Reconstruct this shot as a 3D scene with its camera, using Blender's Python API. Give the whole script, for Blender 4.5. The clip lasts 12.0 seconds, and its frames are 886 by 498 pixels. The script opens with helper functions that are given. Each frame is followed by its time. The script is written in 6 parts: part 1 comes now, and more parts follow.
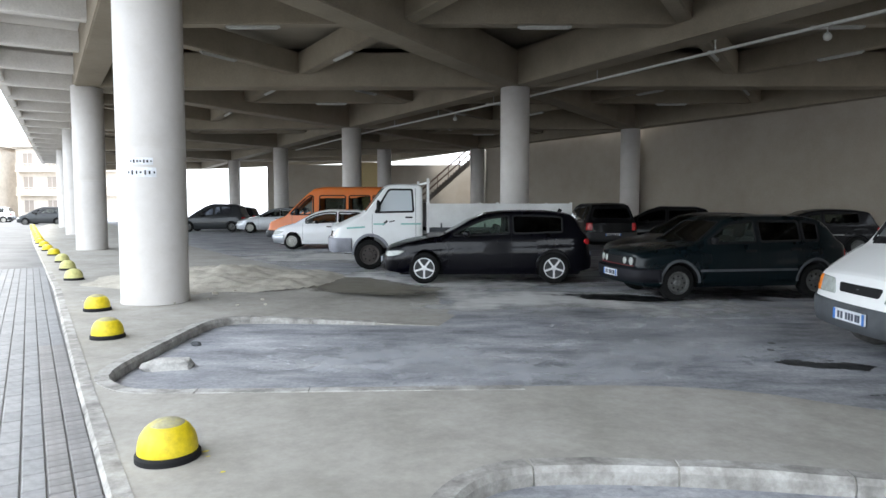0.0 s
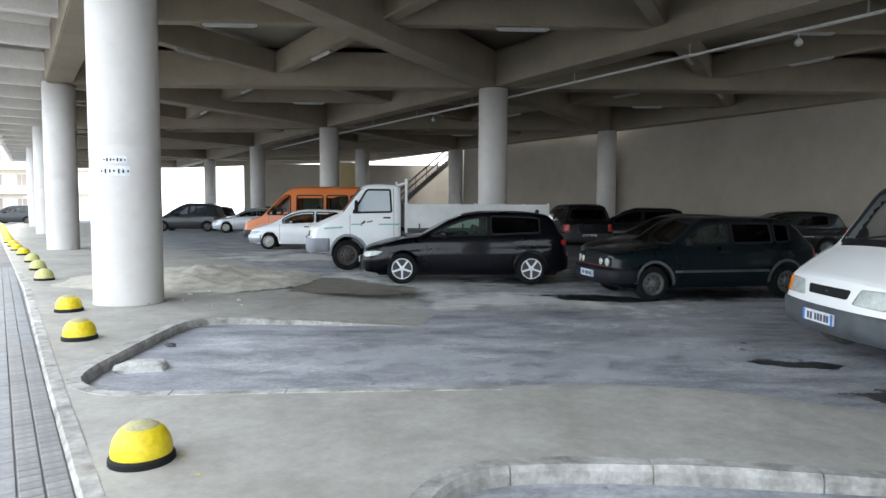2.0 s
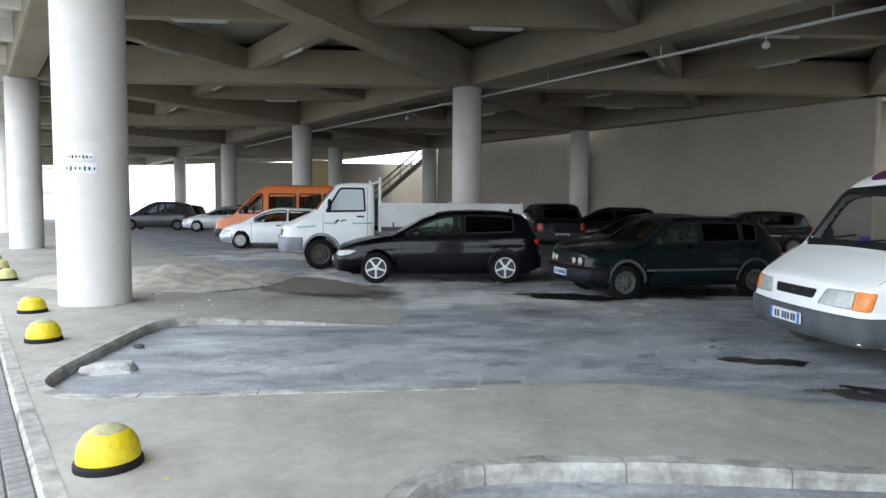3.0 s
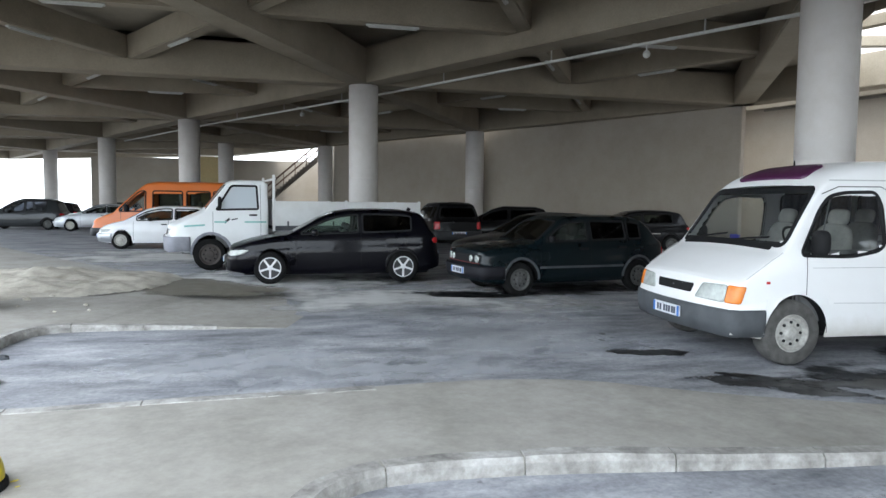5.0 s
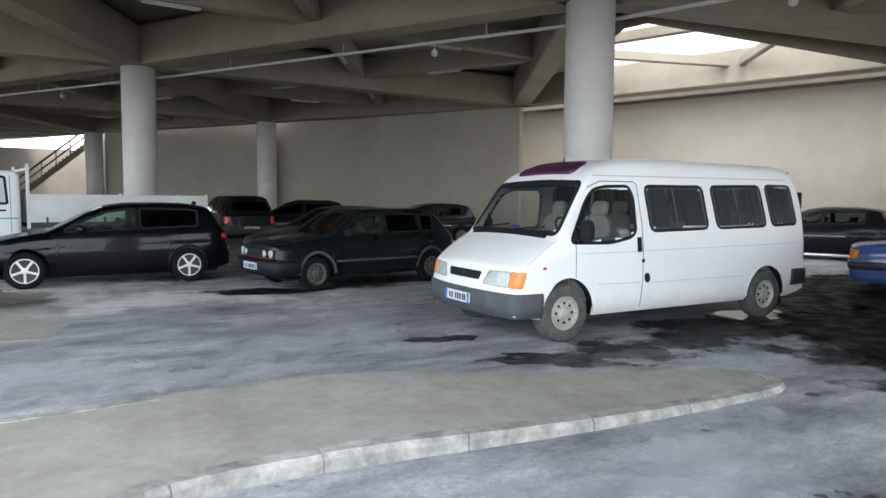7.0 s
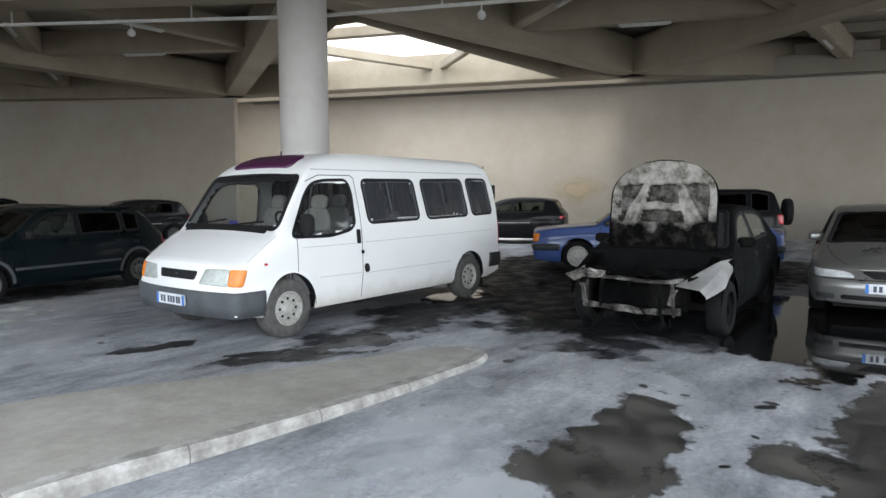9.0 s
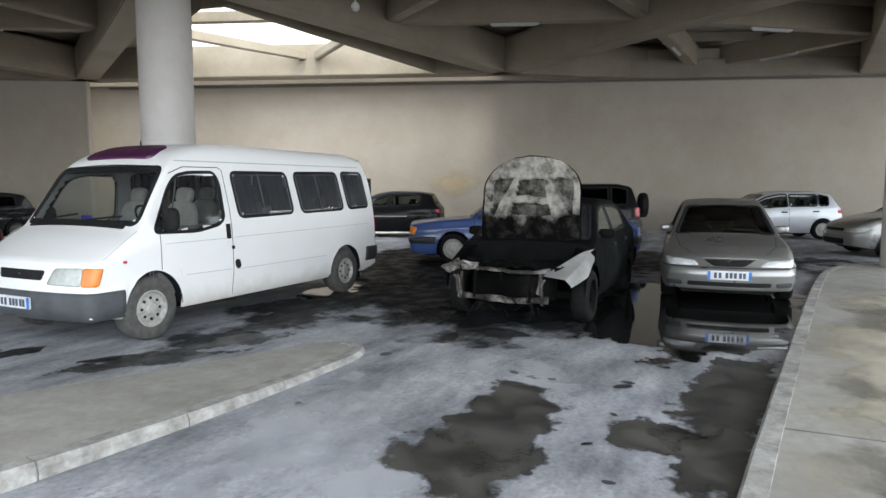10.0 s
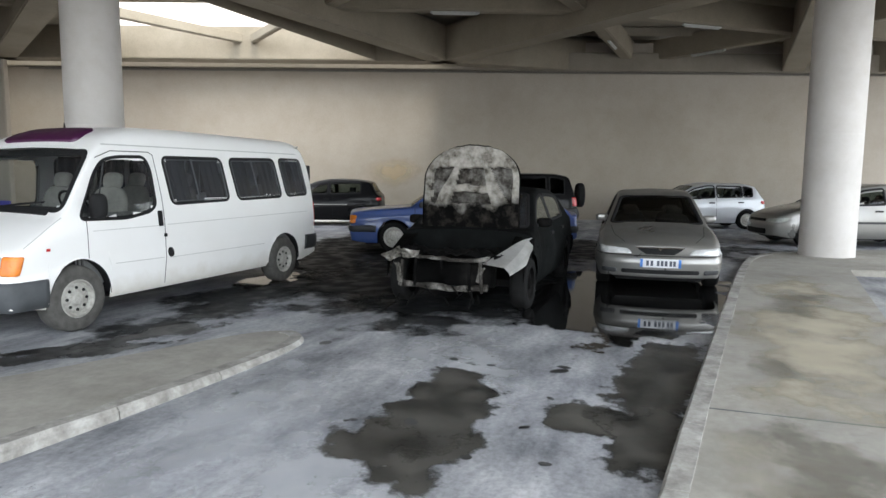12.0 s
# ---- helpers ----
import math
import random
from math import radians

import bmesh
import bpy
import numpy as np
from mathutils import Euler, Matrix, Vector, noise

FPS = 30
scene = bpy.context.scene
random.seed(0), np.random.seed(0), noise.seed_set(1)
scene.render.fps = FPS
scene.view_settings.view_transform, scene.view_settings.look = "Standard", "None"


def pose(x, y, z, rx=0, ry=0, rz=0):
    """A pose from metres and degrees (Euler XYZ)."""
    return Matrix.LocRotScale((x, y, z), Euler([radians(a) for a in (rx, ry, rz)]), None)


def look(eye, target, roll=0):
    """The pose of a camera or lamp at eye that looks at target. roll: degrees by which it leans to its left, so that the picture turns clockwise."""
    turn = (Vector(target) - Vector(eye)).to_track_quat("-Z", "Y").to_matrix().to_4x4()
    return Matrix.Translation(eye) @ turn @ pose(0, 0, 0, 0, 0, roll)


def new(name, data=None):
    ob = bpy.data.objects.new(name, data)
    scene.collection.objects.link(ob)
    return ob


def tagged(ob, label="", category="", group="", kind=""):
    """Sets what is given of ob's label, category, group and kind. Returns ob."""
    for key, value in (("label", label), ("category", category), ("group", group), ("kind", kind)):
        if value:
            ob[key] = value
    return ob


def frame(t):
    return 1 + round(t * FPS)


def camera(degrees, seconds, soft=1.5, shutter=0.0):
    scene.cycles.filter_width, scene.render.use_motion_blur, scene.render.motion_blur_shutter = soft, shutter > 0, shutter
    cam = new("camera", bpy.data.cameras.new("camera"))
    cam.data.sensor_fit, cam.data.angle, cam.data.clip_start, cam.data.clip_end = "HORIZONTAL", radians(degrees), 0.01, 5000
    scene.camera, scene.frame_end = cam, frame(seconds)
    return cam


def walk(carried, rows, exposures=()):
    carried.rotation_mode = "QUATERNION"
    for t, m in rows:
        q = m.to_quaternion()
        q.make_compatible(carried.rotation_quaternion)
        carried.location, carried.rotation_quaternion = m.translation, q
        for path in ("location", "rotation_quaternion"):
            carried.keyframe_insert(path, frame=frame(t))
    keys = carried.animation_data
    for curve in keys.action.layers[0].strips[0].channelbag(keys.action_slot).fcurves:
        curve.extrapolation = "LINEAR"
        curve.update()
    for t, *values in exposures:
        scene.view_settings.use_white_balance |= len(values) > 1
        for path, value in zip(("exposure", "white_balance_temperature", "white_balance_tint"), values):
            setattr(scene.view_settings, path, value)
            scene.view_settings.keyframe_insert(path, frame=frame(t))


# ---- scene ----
cam = camera(68.7, 12.0)
# seconds, eye x, y, z, yaw, pitch, roll
PATH = [
    (0.0, -0.01, -0.036, 1.539, -0.1, -3.72, 0.03),
    (0.5, -0.012, -0.057, 1.537, -0.49, -3.94, -0.29),
    (1.0, -0.009, -0.057, 1.541, -0.86, -3.87, -0.26),
    (1.5, -0.008, -0.055, 1.546, -1.42, -3.73, -0.25),
    (2.0, -0.01, -0.048, 1.543, -2.03, -3.68, -0.24),
    (2.5, -0.008, -0.035, 1.544, -3.18, -3.75, -0.35),
    (4.5, -0.036, -0.005, 1.546, -9.94, -3.66, -0.37),
    (5.0, -0.019, 0.016, 1.543, -13.4, -3.8, -0.58),
    (5.5, -0.007, 0.028, 1.543, -17.0, -3.98, -0.56),
    (6.0, 0.011, 0.043, 1.535, -21.38, -3.94, -0.45),
    (6.5, 0.019, 0.055, 1.533, -25.99, -3.99, -0.39),
    (8.5, 0.023, 0.065, 1.531, -49.38, -4.67, -0.21),
    (9.0, 0.037, 0.038, 1.531, -55.38, -4.69, 0.31),
    (9.5, 0.019, -0.004, 1.546, -60.83, -5.06, 0.33),
    (10.0, 0.037, 0.008, 1.533, -66.12, -5.3, 0.1),
    (10.5, 0.051, 0.009, 1.532, -68.92, -5.63, -0.15),
    (11.0, 0.03, 0.0, 1.537, -70.42, -6.06, -0.43),
    (11.5, 0.032, 0.002, 1.533, -70.86, -6.29, -0.29),
    (12.0, 0.029, 0.003, 1.526, -71.33, -6.26, -0.49),
]
walk(cam, [(t, pose(x, y, z, 90 + p, r, w)) for t, x, y, z, w, p, r in PATH],
     [(0, 2.02, 6150, 6), (2.5, 2.05, 6050, 5), (5, 2.26, 6050, 5), (6.5, 2.29, 6100, 5), (9, 2.32, 6250, 6), (12, 2.28, 6400, 6)])

# ---- light ----
world = bpy.data.worlds.new("sky")
scene.world = world
world.use_nodes = True
wn = world.node_tree
sky = wn.nodes.new("ShaderNodeTexSky")
sky.sky_type, sky.sun_disc = "NISHITA", False
sky.sun_elevation, sky.sun_rotation = radians(78), radians(209)
sky.dust_density, sky.ozone_density = 3.0, 1.0
haze = wn.nodes.new("ShaderNodeMix")
haze.data_type = "RGBA"
haze.inputs[0].default_value = 0.65
haze.inputs[7].default_value = (9.0, 9.0, 9.2, 1)
wn.links.new(sky.outputs[0], haze.inputs[6])
wn.links.new(haze.outputs[2], wn.nodes["Background"].inputs[0])
wn.nodes["Background"].inputs[1].default_value = 0.15
sun = new("sun", bpy.data.lights.new("sun", "SUN"))
sun.data.energy, sun.data.angle, sun.data.color = 1.8, radians(14), (1, 0.93, 0.84)
sun.matrix_world = look((-1.2, -2.2, 12), (0, 0, 0))

# ---- materials ----
def principled(name):
    m = bpy.data.materials.new(name)
    m.use_nodes = True
    return m, m.node_tree, m.node_tree.nodes["Principled BSDF"]


def noise_tex(nt, scale, detail=6, rough=0.6, coords="Object"):
    tc = nt.nodes.new("ShaderNodeTexCoord")
    n = nt.nodes.new("ShaderNodeTexNoise")
    n.inputs["Scale"].default_value, n.inputs["Detail"].default_value, n.inputs["Roughness"].default_value = scale, detail, rough
    nt.links.new(tc.outputs[coords], n.inputs["Vector"])
    return n


def ramp(nt, src, stops):
    r = nt.nodes.new("ShaderNodeValToRGB")
    e = r.color_ramp.elements
    while len(e) < len(stops):
        e.new(0.5)
    for k, (p, c) in zip(e, stops):
        k.position, k.color = p, (*c, 1)
    nt.links.new(src, r.inputs[0])
    return r


def mix(nt, fac, a, b, mode="MIX"):
    m = nt.nodes.new("ShaderNodeMix")
    m.data_type, m.blend_type = "RGBA", mode
    if isinstance(fac, float):
        m.inputs[0].default_value = fac
    else:
        nt.links.new(fac, m.inputs[0])
    for k, v in ((6, a), (7, b)):
        if isinstance(v, tuple):
            m.inputs[k].default_value = (*v, 1)
        else:
            nt.links.new(v, m.inputs[k])
    return m.outputs[2]


def bump(nt, bsdf, src, strength, dist=0.02):
    b = nt.nodes.new("ShaderNodeBump")
    b.inputs["Strength"].default_value, b.inputs["Distance"].default_value = strength, dist
    nt.links.new(src, b.inputs["Height"])
    nt.links.new(b.outputs[0], bsdf.inputs["Normal"])


def surface(name, dark, mid, light, big=0.6, fine=18, rough=0.85, relief=0.25, metal=0.0, coords="Object", spec=0.5, wear=0.8, grain=0.82):
    """A mineral or worn surface: large stains, fine grain and relief."""
    m, nt, b = principled(name)
    n1, n2 = noise_tex(nt, big, 5, 0.62, coords), noise_tex(nt, fine, 8, 0.7, coords)
    r1 = ramp(nt, n1.outputs["Fac"], [(0.3, dark), (0.5, mid), (0.7, light)])
    r2 = ramp(nt, n2.outputs["Fac"], [(0.3, (grain, grain, grain)), (0.7, (1.0, 1.0, 1.0))])
    n3 = noise_tex(nt, big * 5.3, 9, 0.72, coords)
    r3 = ramp(nt, n3.outputs["Fac"], [(0.32, (wear, wear * 0.99, wear * 0.97)), (0.6, (1.0, 1.0, 1.0))])
    worn = mix(nt, 1.0, r1.outputs[0], r3.outputs[0], "MULTIPLY")
    nt.links.new(mix(nt, 1.0, worn, r2.outputs[0], "MULTIPLY"), b.inputs["Base Color"])
    b.inputs["Roughness"].default_value, b.inputs["Metallic"].default_value = rough, metal
    b.inputs["Specular IOR Level"].default_value = spec
    bump(nt, b, n2.outputs["Fac"], relief, 0.01)
    return m


def paint(name, colour, rough=0.3, metal=0.0, dust=(0.25, 0.23, 0.2), amount=0.25, coat=0.6, spec=0.5, sill=None):
    """Car paint with a film of dust, thicker in blotches, and road dirt along the sills."""
    m, nt, b = principled(name)
    n1, n2 = noise_tex(nt, 1.7, 5), noise_tex(nt, 60, 3)
    f = ramp(nt, n1.outputs["Fac"], [(0.35, (0, 0, 0)), (0.8, (amount, amount, amount))])
    colour = mix(nt, f.outputs[0], colour, dust)
    if sill:
        tc, sep, ma, mr = (nt.nodes.new("ShaderNode" + k) for k in ("TexCoord", "SeparateXYZ", "Math", "MapRange"))
        n3 = noise_tex(nt, 3.5, 8, 0.7)
        nt.links.new(tc.outputs["Object"], sep.inputs[0])
        ma.operation = "MULTIPLY_ADD"
        ma.inputs[1].default_value = -0.35
        nt.links.new(n3.outputs["Fac"], ma.inputs[0])
        nt.links.new(sep.outputs["Z"], ma.inputs[2])
        mr.inputs[1].default_value, mr.inputs[2].default_value, mr.inputs[3].default_value, mr.inputs[4].default_value = sill - 0.3, sill + 0.05, 0.75, 0.0
        nt.links.new(ma.outputs[0], mr.inputs[0])
        colour = mix(nt, mr.outputs[0], colour, (0.42, 0.37, 0.27))
    nt.links.new(colour, b.inputs["Base Color"])
    rr = ramp(nt, n1.outputs["Fac"], [(0.3, (rough,) * 3), (0.8, (min(1, rough + 0.35),) * 3)])
    nt.links.new(rr.outputs[0], b.inputs["Roughness"])
    b.inputs["Metallic"].default_value, b.inputs["Coat Weight"].default_value = metal, coat
    b.inputs["Coat Roughness"].default_value = 0.06
    b.inputs["Specular IOR Level"].default_value = spec
    bump(nt, b, n2.outputs["Fac"], 0.02, 0.002)
    return m


def plain(name, colour, rough=0.6, metal=0.0, vary=0.25, scale=12, spec=0.5):
    m, nt, b = principled(name)
    n = noise_tex(nt, scale, 5)
    lo = tuple(c * (1 - vary) for c in colour)
    r = ramp(nt, n.outputs["Fac"], [(0.3, lo), (0.7, colour)])
    nt.links.new(r.outputs[0], b.inputs["Base Color"])
    b.inputs["Roughness"].default_value, b.inputs["Metallic"].default_value = rough, metal
    b.inputs["Specular IOR Level"].default_value = spec
    return m


def glass_mat(name, tint, gloss=0.05, film=0.0, dust=(0.2, 0.21, 0.23)):
    m = bpy.data.materials.new(name)
    m.use_nodes = True
    nt = m.node_tree
    nt.nodes.remove(nt.nodes["Principled BSDF"])
    tr, gl = nt.nodes.new("ShaderNodeBsdfTransparent"), nt.nodes.new("ShaderNodeBsdfGlossy")
    tr.inputs[0].default_value = (*tint, 1)
    gl.inputs["Roughness"].default_value = gloss
    fr = nt.nodes.new("ShaderNodeFresnel")
    fr.inputs[0].default_value = 1.5
    mx = nt.nodes.new("ShaderNodeMixShader")
    nt.links.new(fr.outputs[0], mx.inputs[0])
    nt.links.new(tr.outputs[0], mx.inputs[1])
    nt.links.new(gl.outputs[0], mx.inputs[2])
    out = mx
    # film mixes in a matt colour that lightens the pane
    if film:
        df, out = nt.nodes.new("ShaderNodeBsdfDiffuse"), nt.nodes.new("ShaderNodeMixShader")
        df.inputs[0].default_value = (*dust, 1)
        out.inputs[0].default_value = film
        nt.links.new(mx.outputs[0], out.inputs[1])
        nt.links.new(df.outputs[0], out.inputs[2])
    nt.links.new(out.outputs[0], nt.nodes["Material Output"].inputs[0])
    return m


def glow(name, colour, strength):
    m, nt, b = principled(name)
    b.inputs["Base Color"].default_value = (*colour, 1)
    b.inputs["Emission Color"].default_value, b.inputs["Emission Strength"].default_value = (*colour, 1), strength
    return m




def lane_material():
    """Trafficked concrete: blue-grey, streaked along the lanes, with pale scuffs and dark specks."""
    m, nt, b = principled("lane_concrete")
    tc, mp = nt.nodes.new("ShaderNodeTexCoord"), nt.nodes.new("ShaderNodeMapping")
    mp.inputs["Rotation"].default_value, mp.inputs["Scale"].default_value = (0, 0, radians(8)), (0.75, 1.7, 1)
    nt.links.new(tc.outputs["Object"], mp.inputs["Vector"])
    st = nt.nodes.new("ShaderNodeTexNoise")
    st.inputs["Scale"].default_value, st.inputs["Detail"].default_value, st.inputs["Roughness"].default_value = 1.1, 9, 0.68
    nt.links.new(mp.outputs[0], st.inputs["Vector"])
    big, fine, speck = noise_tex(nt, 0.35, 4), noise_tex(nt, 22, 7, 0.7), noise_tex(nt, 5.5, 4, 0.6)
    base = ramp(nt, st.outputs["Fac"], [(0.34, (0.15, 0.157, 0.178)), (0.46, (0.3, 0.31, 0.338)), (0.56, (0.41, 0.42, 0.45)), (0.68, (0.6, 0.61, 0.635))])
    tone = ramp(nt, big.outputs["Fac"], [(0.35, (0.86, 0.85, 0.82)), (0.65, (1.0, 1.0, 1.0))])
    grain = ramp(nt, fine.outputs["Fac"], [(0.32, (0.68, 0.68, 0.67)), (0.6, (1.0, 1.0, 1.0))])
    dots = ramp(nt, speck.outputs["Fac"], [(0.66, (1.0, 1.0, 1.0)), (0.72, (0.45, 0.45, 0.45))])
    c = mix(nt, 1.0, base.outputs[0], tone.outputs[0], "MULTIPLY")
    c = mix(nt, 1.0, c, grain.outputs[0], "MULTIPLY")
    nt.links.new(mix(nt, 1.0, c, dots.outputs[0], "MULTIPLY"), b.inputs["Base Color"])
    b.inputs["Roughness"].default_value = 0.72
    bump(nt, b, fine.outputs["Fac"], 0.25, 0.01)
    return m


M_LANE = lane_material()
M_WALKWAY = surface("walkway_concrete", (0.31, 0.296, 0.262), (0.38, 0.364, 0.325), (0.44, 0.423, 0.383), 0.7, 14, 0.85, 0.2)
M_KERB = surface("kerb_concrete", (0.2, 0.192, 0.178), (0.38, 0.367, 0.34), (0.56, 0.55, 0.525), 4.5, 30, 0.9, 0.4)
M_COLUMN = surface("column_render", (0.56, 0.535, 0.51), (0.61, 0.585, 0.56), (0.65, 0.625, 0.6), 0.8, 60, 0.75, 0.03, wear=0.95, grain=0.95)
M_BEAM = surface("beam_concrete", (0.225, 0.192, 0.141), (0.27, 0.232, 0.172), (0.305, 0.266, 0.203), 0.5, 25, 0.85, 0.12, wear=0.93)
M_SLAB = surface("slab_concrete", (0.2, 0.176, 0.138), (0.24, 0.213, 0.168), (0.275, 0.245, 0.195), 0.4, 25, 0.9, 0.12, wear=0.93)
M_WALL = surface("wall_render", (0.335, 0.295, 0.247), (0.37, 0.33, 0.277), (0.4, 0.36, 0.308), 0.3, 30, 0.85, 0.1, wear=0.93)
M_FACADE = surface("pale_facade", (0.74, 0.67, 0.62), (0.8, 0.73, 0.68), (0.85, 0.78, 0.73), 0.4, 20, 0.85, 0.1, wear=0.93)
M_BLACK = plain("black_rubber", (0.012, 0.012, 0.013), 0.75, spec=0.25)
M_TYRE = plain("tyre_rubber", (0.012, 0.012, 0.012), 0.9, vary=0.4, spec=0.15)
M_TYREDUSTY = plain("dusty_tyre_rubber", (0.1, 0.097, 0.09), 0.9, vary=0.5)
M_DARKPLASTIC = plain("dark_plastic", (0.035, 0.037, 0.04), 0.55)
M_GREYPLASTIC = plain("grey_plastic", (0.085, 0.092, 0.1), 0.65, vary=0.4, scale=4)
M_INTERIOR = plain("car_interior", (0.03, 0.03, 0.032), 0.8)
M_SEAT = plain("seat_cloth", (0.3, 0.29, 0.27), 0.9)
M_SEATDARK = plain("dark_seat_cloth", (0.05, 0.05, 0.055), 0.9)
M_ALLOY = plain("alloy", (0.78, 0.79, 0.8), 0.3, 0.4)
M_STEELRIM = plain("steel_rim", (0.5, 0.49, 0.45), 0.5, 0.2, 0.45, 25)
M_GREYRIM = plain("dusty_grey_rim", (0.12, 0.12, 0.115), 0.6, 0.2, 0.5, 20)
M_CHROME = plain("chrome", (0.7, 0.7, 0.72), 0.15, 1.0, 0.1)
M_GLASS = glass_mat("tinted_glass", (0.34, 0.38, 0.36))
M_CLEARGLASS = glass_mat("clear_glass", (0.85, 0.88, 0.87), 0.03, 0.04)
M_BLACKGLASS = glass_mat("black_tinted_glass", (0.05, 0.055, 0.06), 0.04)
M_GREENGLASS = glass_mat("pale_green_glass", (0.62, 0.72, 0.65), 0.04, 0.06, (0.3, 0.36, 0.32))
M_DARKGLASS = glass_mat("dark_glass", (0.2, 0.215, 0.24), 0.08, 0.16)
# deck concrete with light bounced up from the street put into its colour
M_SOFFITLIT = surface("street_lit_soffit", (0.66, 0.64, 0.61), (0.74, 0.72, 0.69), (0.8, 0.78, 0.75), 0.5, 20, 0.85, 0.1, wear=0.93)
M_LAMP = plain("headlamp", (0.85, 0.87, 0.88), 0.12, 0.3, 0.35, 8)
M_REDLAMP = plain("tail_lamp", (0.5, 0.015, 0.02), 0.2)
M_AMBER = plain("indicator_lamp", (0.85, 0.25, 0.03), 0.25)
M_PLATE = plain("plate_white", (0.75, 0.77, 0.8), 0.4)
M_PLATEBLUE = plain("plate_blue", (0.05, 0.2, 0.6), 0.4)
M_PLATEINK = plain("plate_bar", (0.06, 0.07, 0.1), 0.5)

# ---- building helpers ----
def part(name, bm, material, parent=None, label="", smooth=False):
    """Links a bmesh as one mesh object, under a thing or under a part."""
    me = bpy.data.meshes.new(name)
    bm.to_mesh(me)
    bm.free()
    for m in material if isinstance(material, (list, tuple)) else [material]:
        me.materials.append(m)
    if smooth:
        me.shade_smooth()
    ob = new(name, me)
    if parent:
        ob.parent = parent
    if label:
        ob["label"] = label
    return ob


def empty(name, m, label, category, group="", kind=""):
    ob = new(name)
    ob.empty_display_size = 0.2
    ob.matrix_world = m
    return tagged(ob, label, category, group, kind)


def box(bm, x0, y0, z0, x1, y1, z1, bevel=0.0, mat=None):
    r = bmesh.ops.create_cube(bm, size=1)
    for v in r["verts"]:
        v.co = Vector((x0 + (v.co.x + 0.5) * (x1 - x0), y0 + (v.co.y + 0.5) * (y1 - y0), z0 + (v.co.z + 0.5) * (z1 - z0)))
    if bevel:
        bmesh.ops.bevel(bm, geom=list({e for v in r["verts"] for e in v.link_edges}), offset=bevel, segments=2, affect="EDGES")
    if mat:
        bmesh.ops.transform(bm, matrix=mat, verts=r["verts"] if not bevel else bm.verts)
    return bm


def boxed(*a, bevel=0.0, mat=None):
    return box(bmesh.new(), *a, bevel=bevel, mat=mat)


def lathe(profile, steps=32, axis="Z", caps=(True, True)):
    """Turns (radius, height) pairs about an axis."""
    bm = bmesh.new()
    rings = []
    for r, h in profile:
        ring = []
        for i in range(steps):
            a = 2 * math.pi * i / steps
            c, s = r * math.cos(a), r * math.sin(a)
            ring.append(bm.verts.new((c, s, h) if axis == "Z" else (c, h, s)))
        rings.append(ring)
    for p, q in zip(rings, rings[1:]):
        for i in range(steps):
            j = (i + 1) % steps
            bm.faces.new((p[i], p[j], q[j], q[i]))
    for ring, cap in zip((rings[0], rings[-1]), caps):
        if cap and (ring[0].co - ring[steps // 2].co).length > 1e-4:
            bm.faces.new(ring)
    bmesh.ops.recalc_face_normals(bm, faces=bm.faces)
    return bm


def prism(points, z0, z1, bevel=0.0):
    bm = bmesh.new()
    lo, hi = [bm.verts.new((x, y, z0)) for x, y in points], [bm.verts.new((x, y, z1)) for x, y in points]
    top = bm.faces.new(hi)
    n = len(points)
    for i in range(n):
        j = (i + 1) % n
        bm.faces.new((lo[i], lo[j], hi[j], hi[i]))
    bmesh.ops.recalc_face_normals(bm, faces=bm.faces)
    if bevel:
        bmesh.ops.bevel(bm, geom=list(top.edges), offset=bevel, segments=3, affect="EDGES")
    bmesh.ops.triangulate(bm, faces=[f for f in bm.faces if len(f.verts) > 4])
    return bm


def smooth_line(points, rounds=2, closed=False):
    """Chaikin's corner cutting."""
    for _ in range(rounds):
        out = [] if closed else [points[0]]
        n = len(points)
        for i in range(n if closed else n - 1):
            (ax, ay), (bx, by) = points[i], points[(i + 1) % n]
            out += [(0.75 * ax + 0.25 * bx, 0.75 * ay + 0.25 * by), (0.25 * ax + 0.75 * bx, 0.25 * ay + 0.75 * by)]
        if not closed:
            out.append(points[-1])
        points = out
    return points


def beam(a, b, width, z0, z1, name, parent, material=None, bevel=0.03):
    """A straight concrete beam between two plan points."""
    d = Vector((b[0] - a[0], b[1] - a[1]))
    bm = boxed(0, -width / 2, z0, d.length, width / 2, z1, bevel=bevel)
    bm.transform(pose(a[0], a[1], 0, 0, 0, math.degrees(math.atan2(d.y, d.x))))
    return part(name, bm, material or M_BEAM, parent)


# ---- ground, walkways ----
Z_WALK = 0.1


def walk_height(x, y):
    """The walkway's height: the island runs down to its tip and the bay's back edge fades out."""
    tip = min(1.0, 0.3 + math.hypot(x - 5.35, y - 3.4) / 5.0) if y > 2 else 1.0
    back = min(1.0, max(0.0, 0.4 - x) / 3.0 - 0.15) if 7.0 < y < 12.6 else 1.0
    return Z_WALK * min(tip, back)


SOFFIT, SLAB = 5.5, 6.5
U, V = Vector((13.8, 0.1)), Vector((-7.0, 12.1))

bm = bmesh.new()
steps = [-900, -300, -120, -60, -30, 0, 30, 60, 120, 300, 900]
grid = [[bm.verts.new((x, y, 0)) for y in steps] for x in steps]
for i in range(len(steps) - 1):
    for j in range(len(steps) - 1):
        bm.faces.new((grid[i][j], grid[i + 1][j], grid[i + 1][j + 1], grid[i][j + 1]))
tagged(part("ground", bm, M_LANE), "stained grey-blue concrete of the parking lanes", "ground", kind="structure")

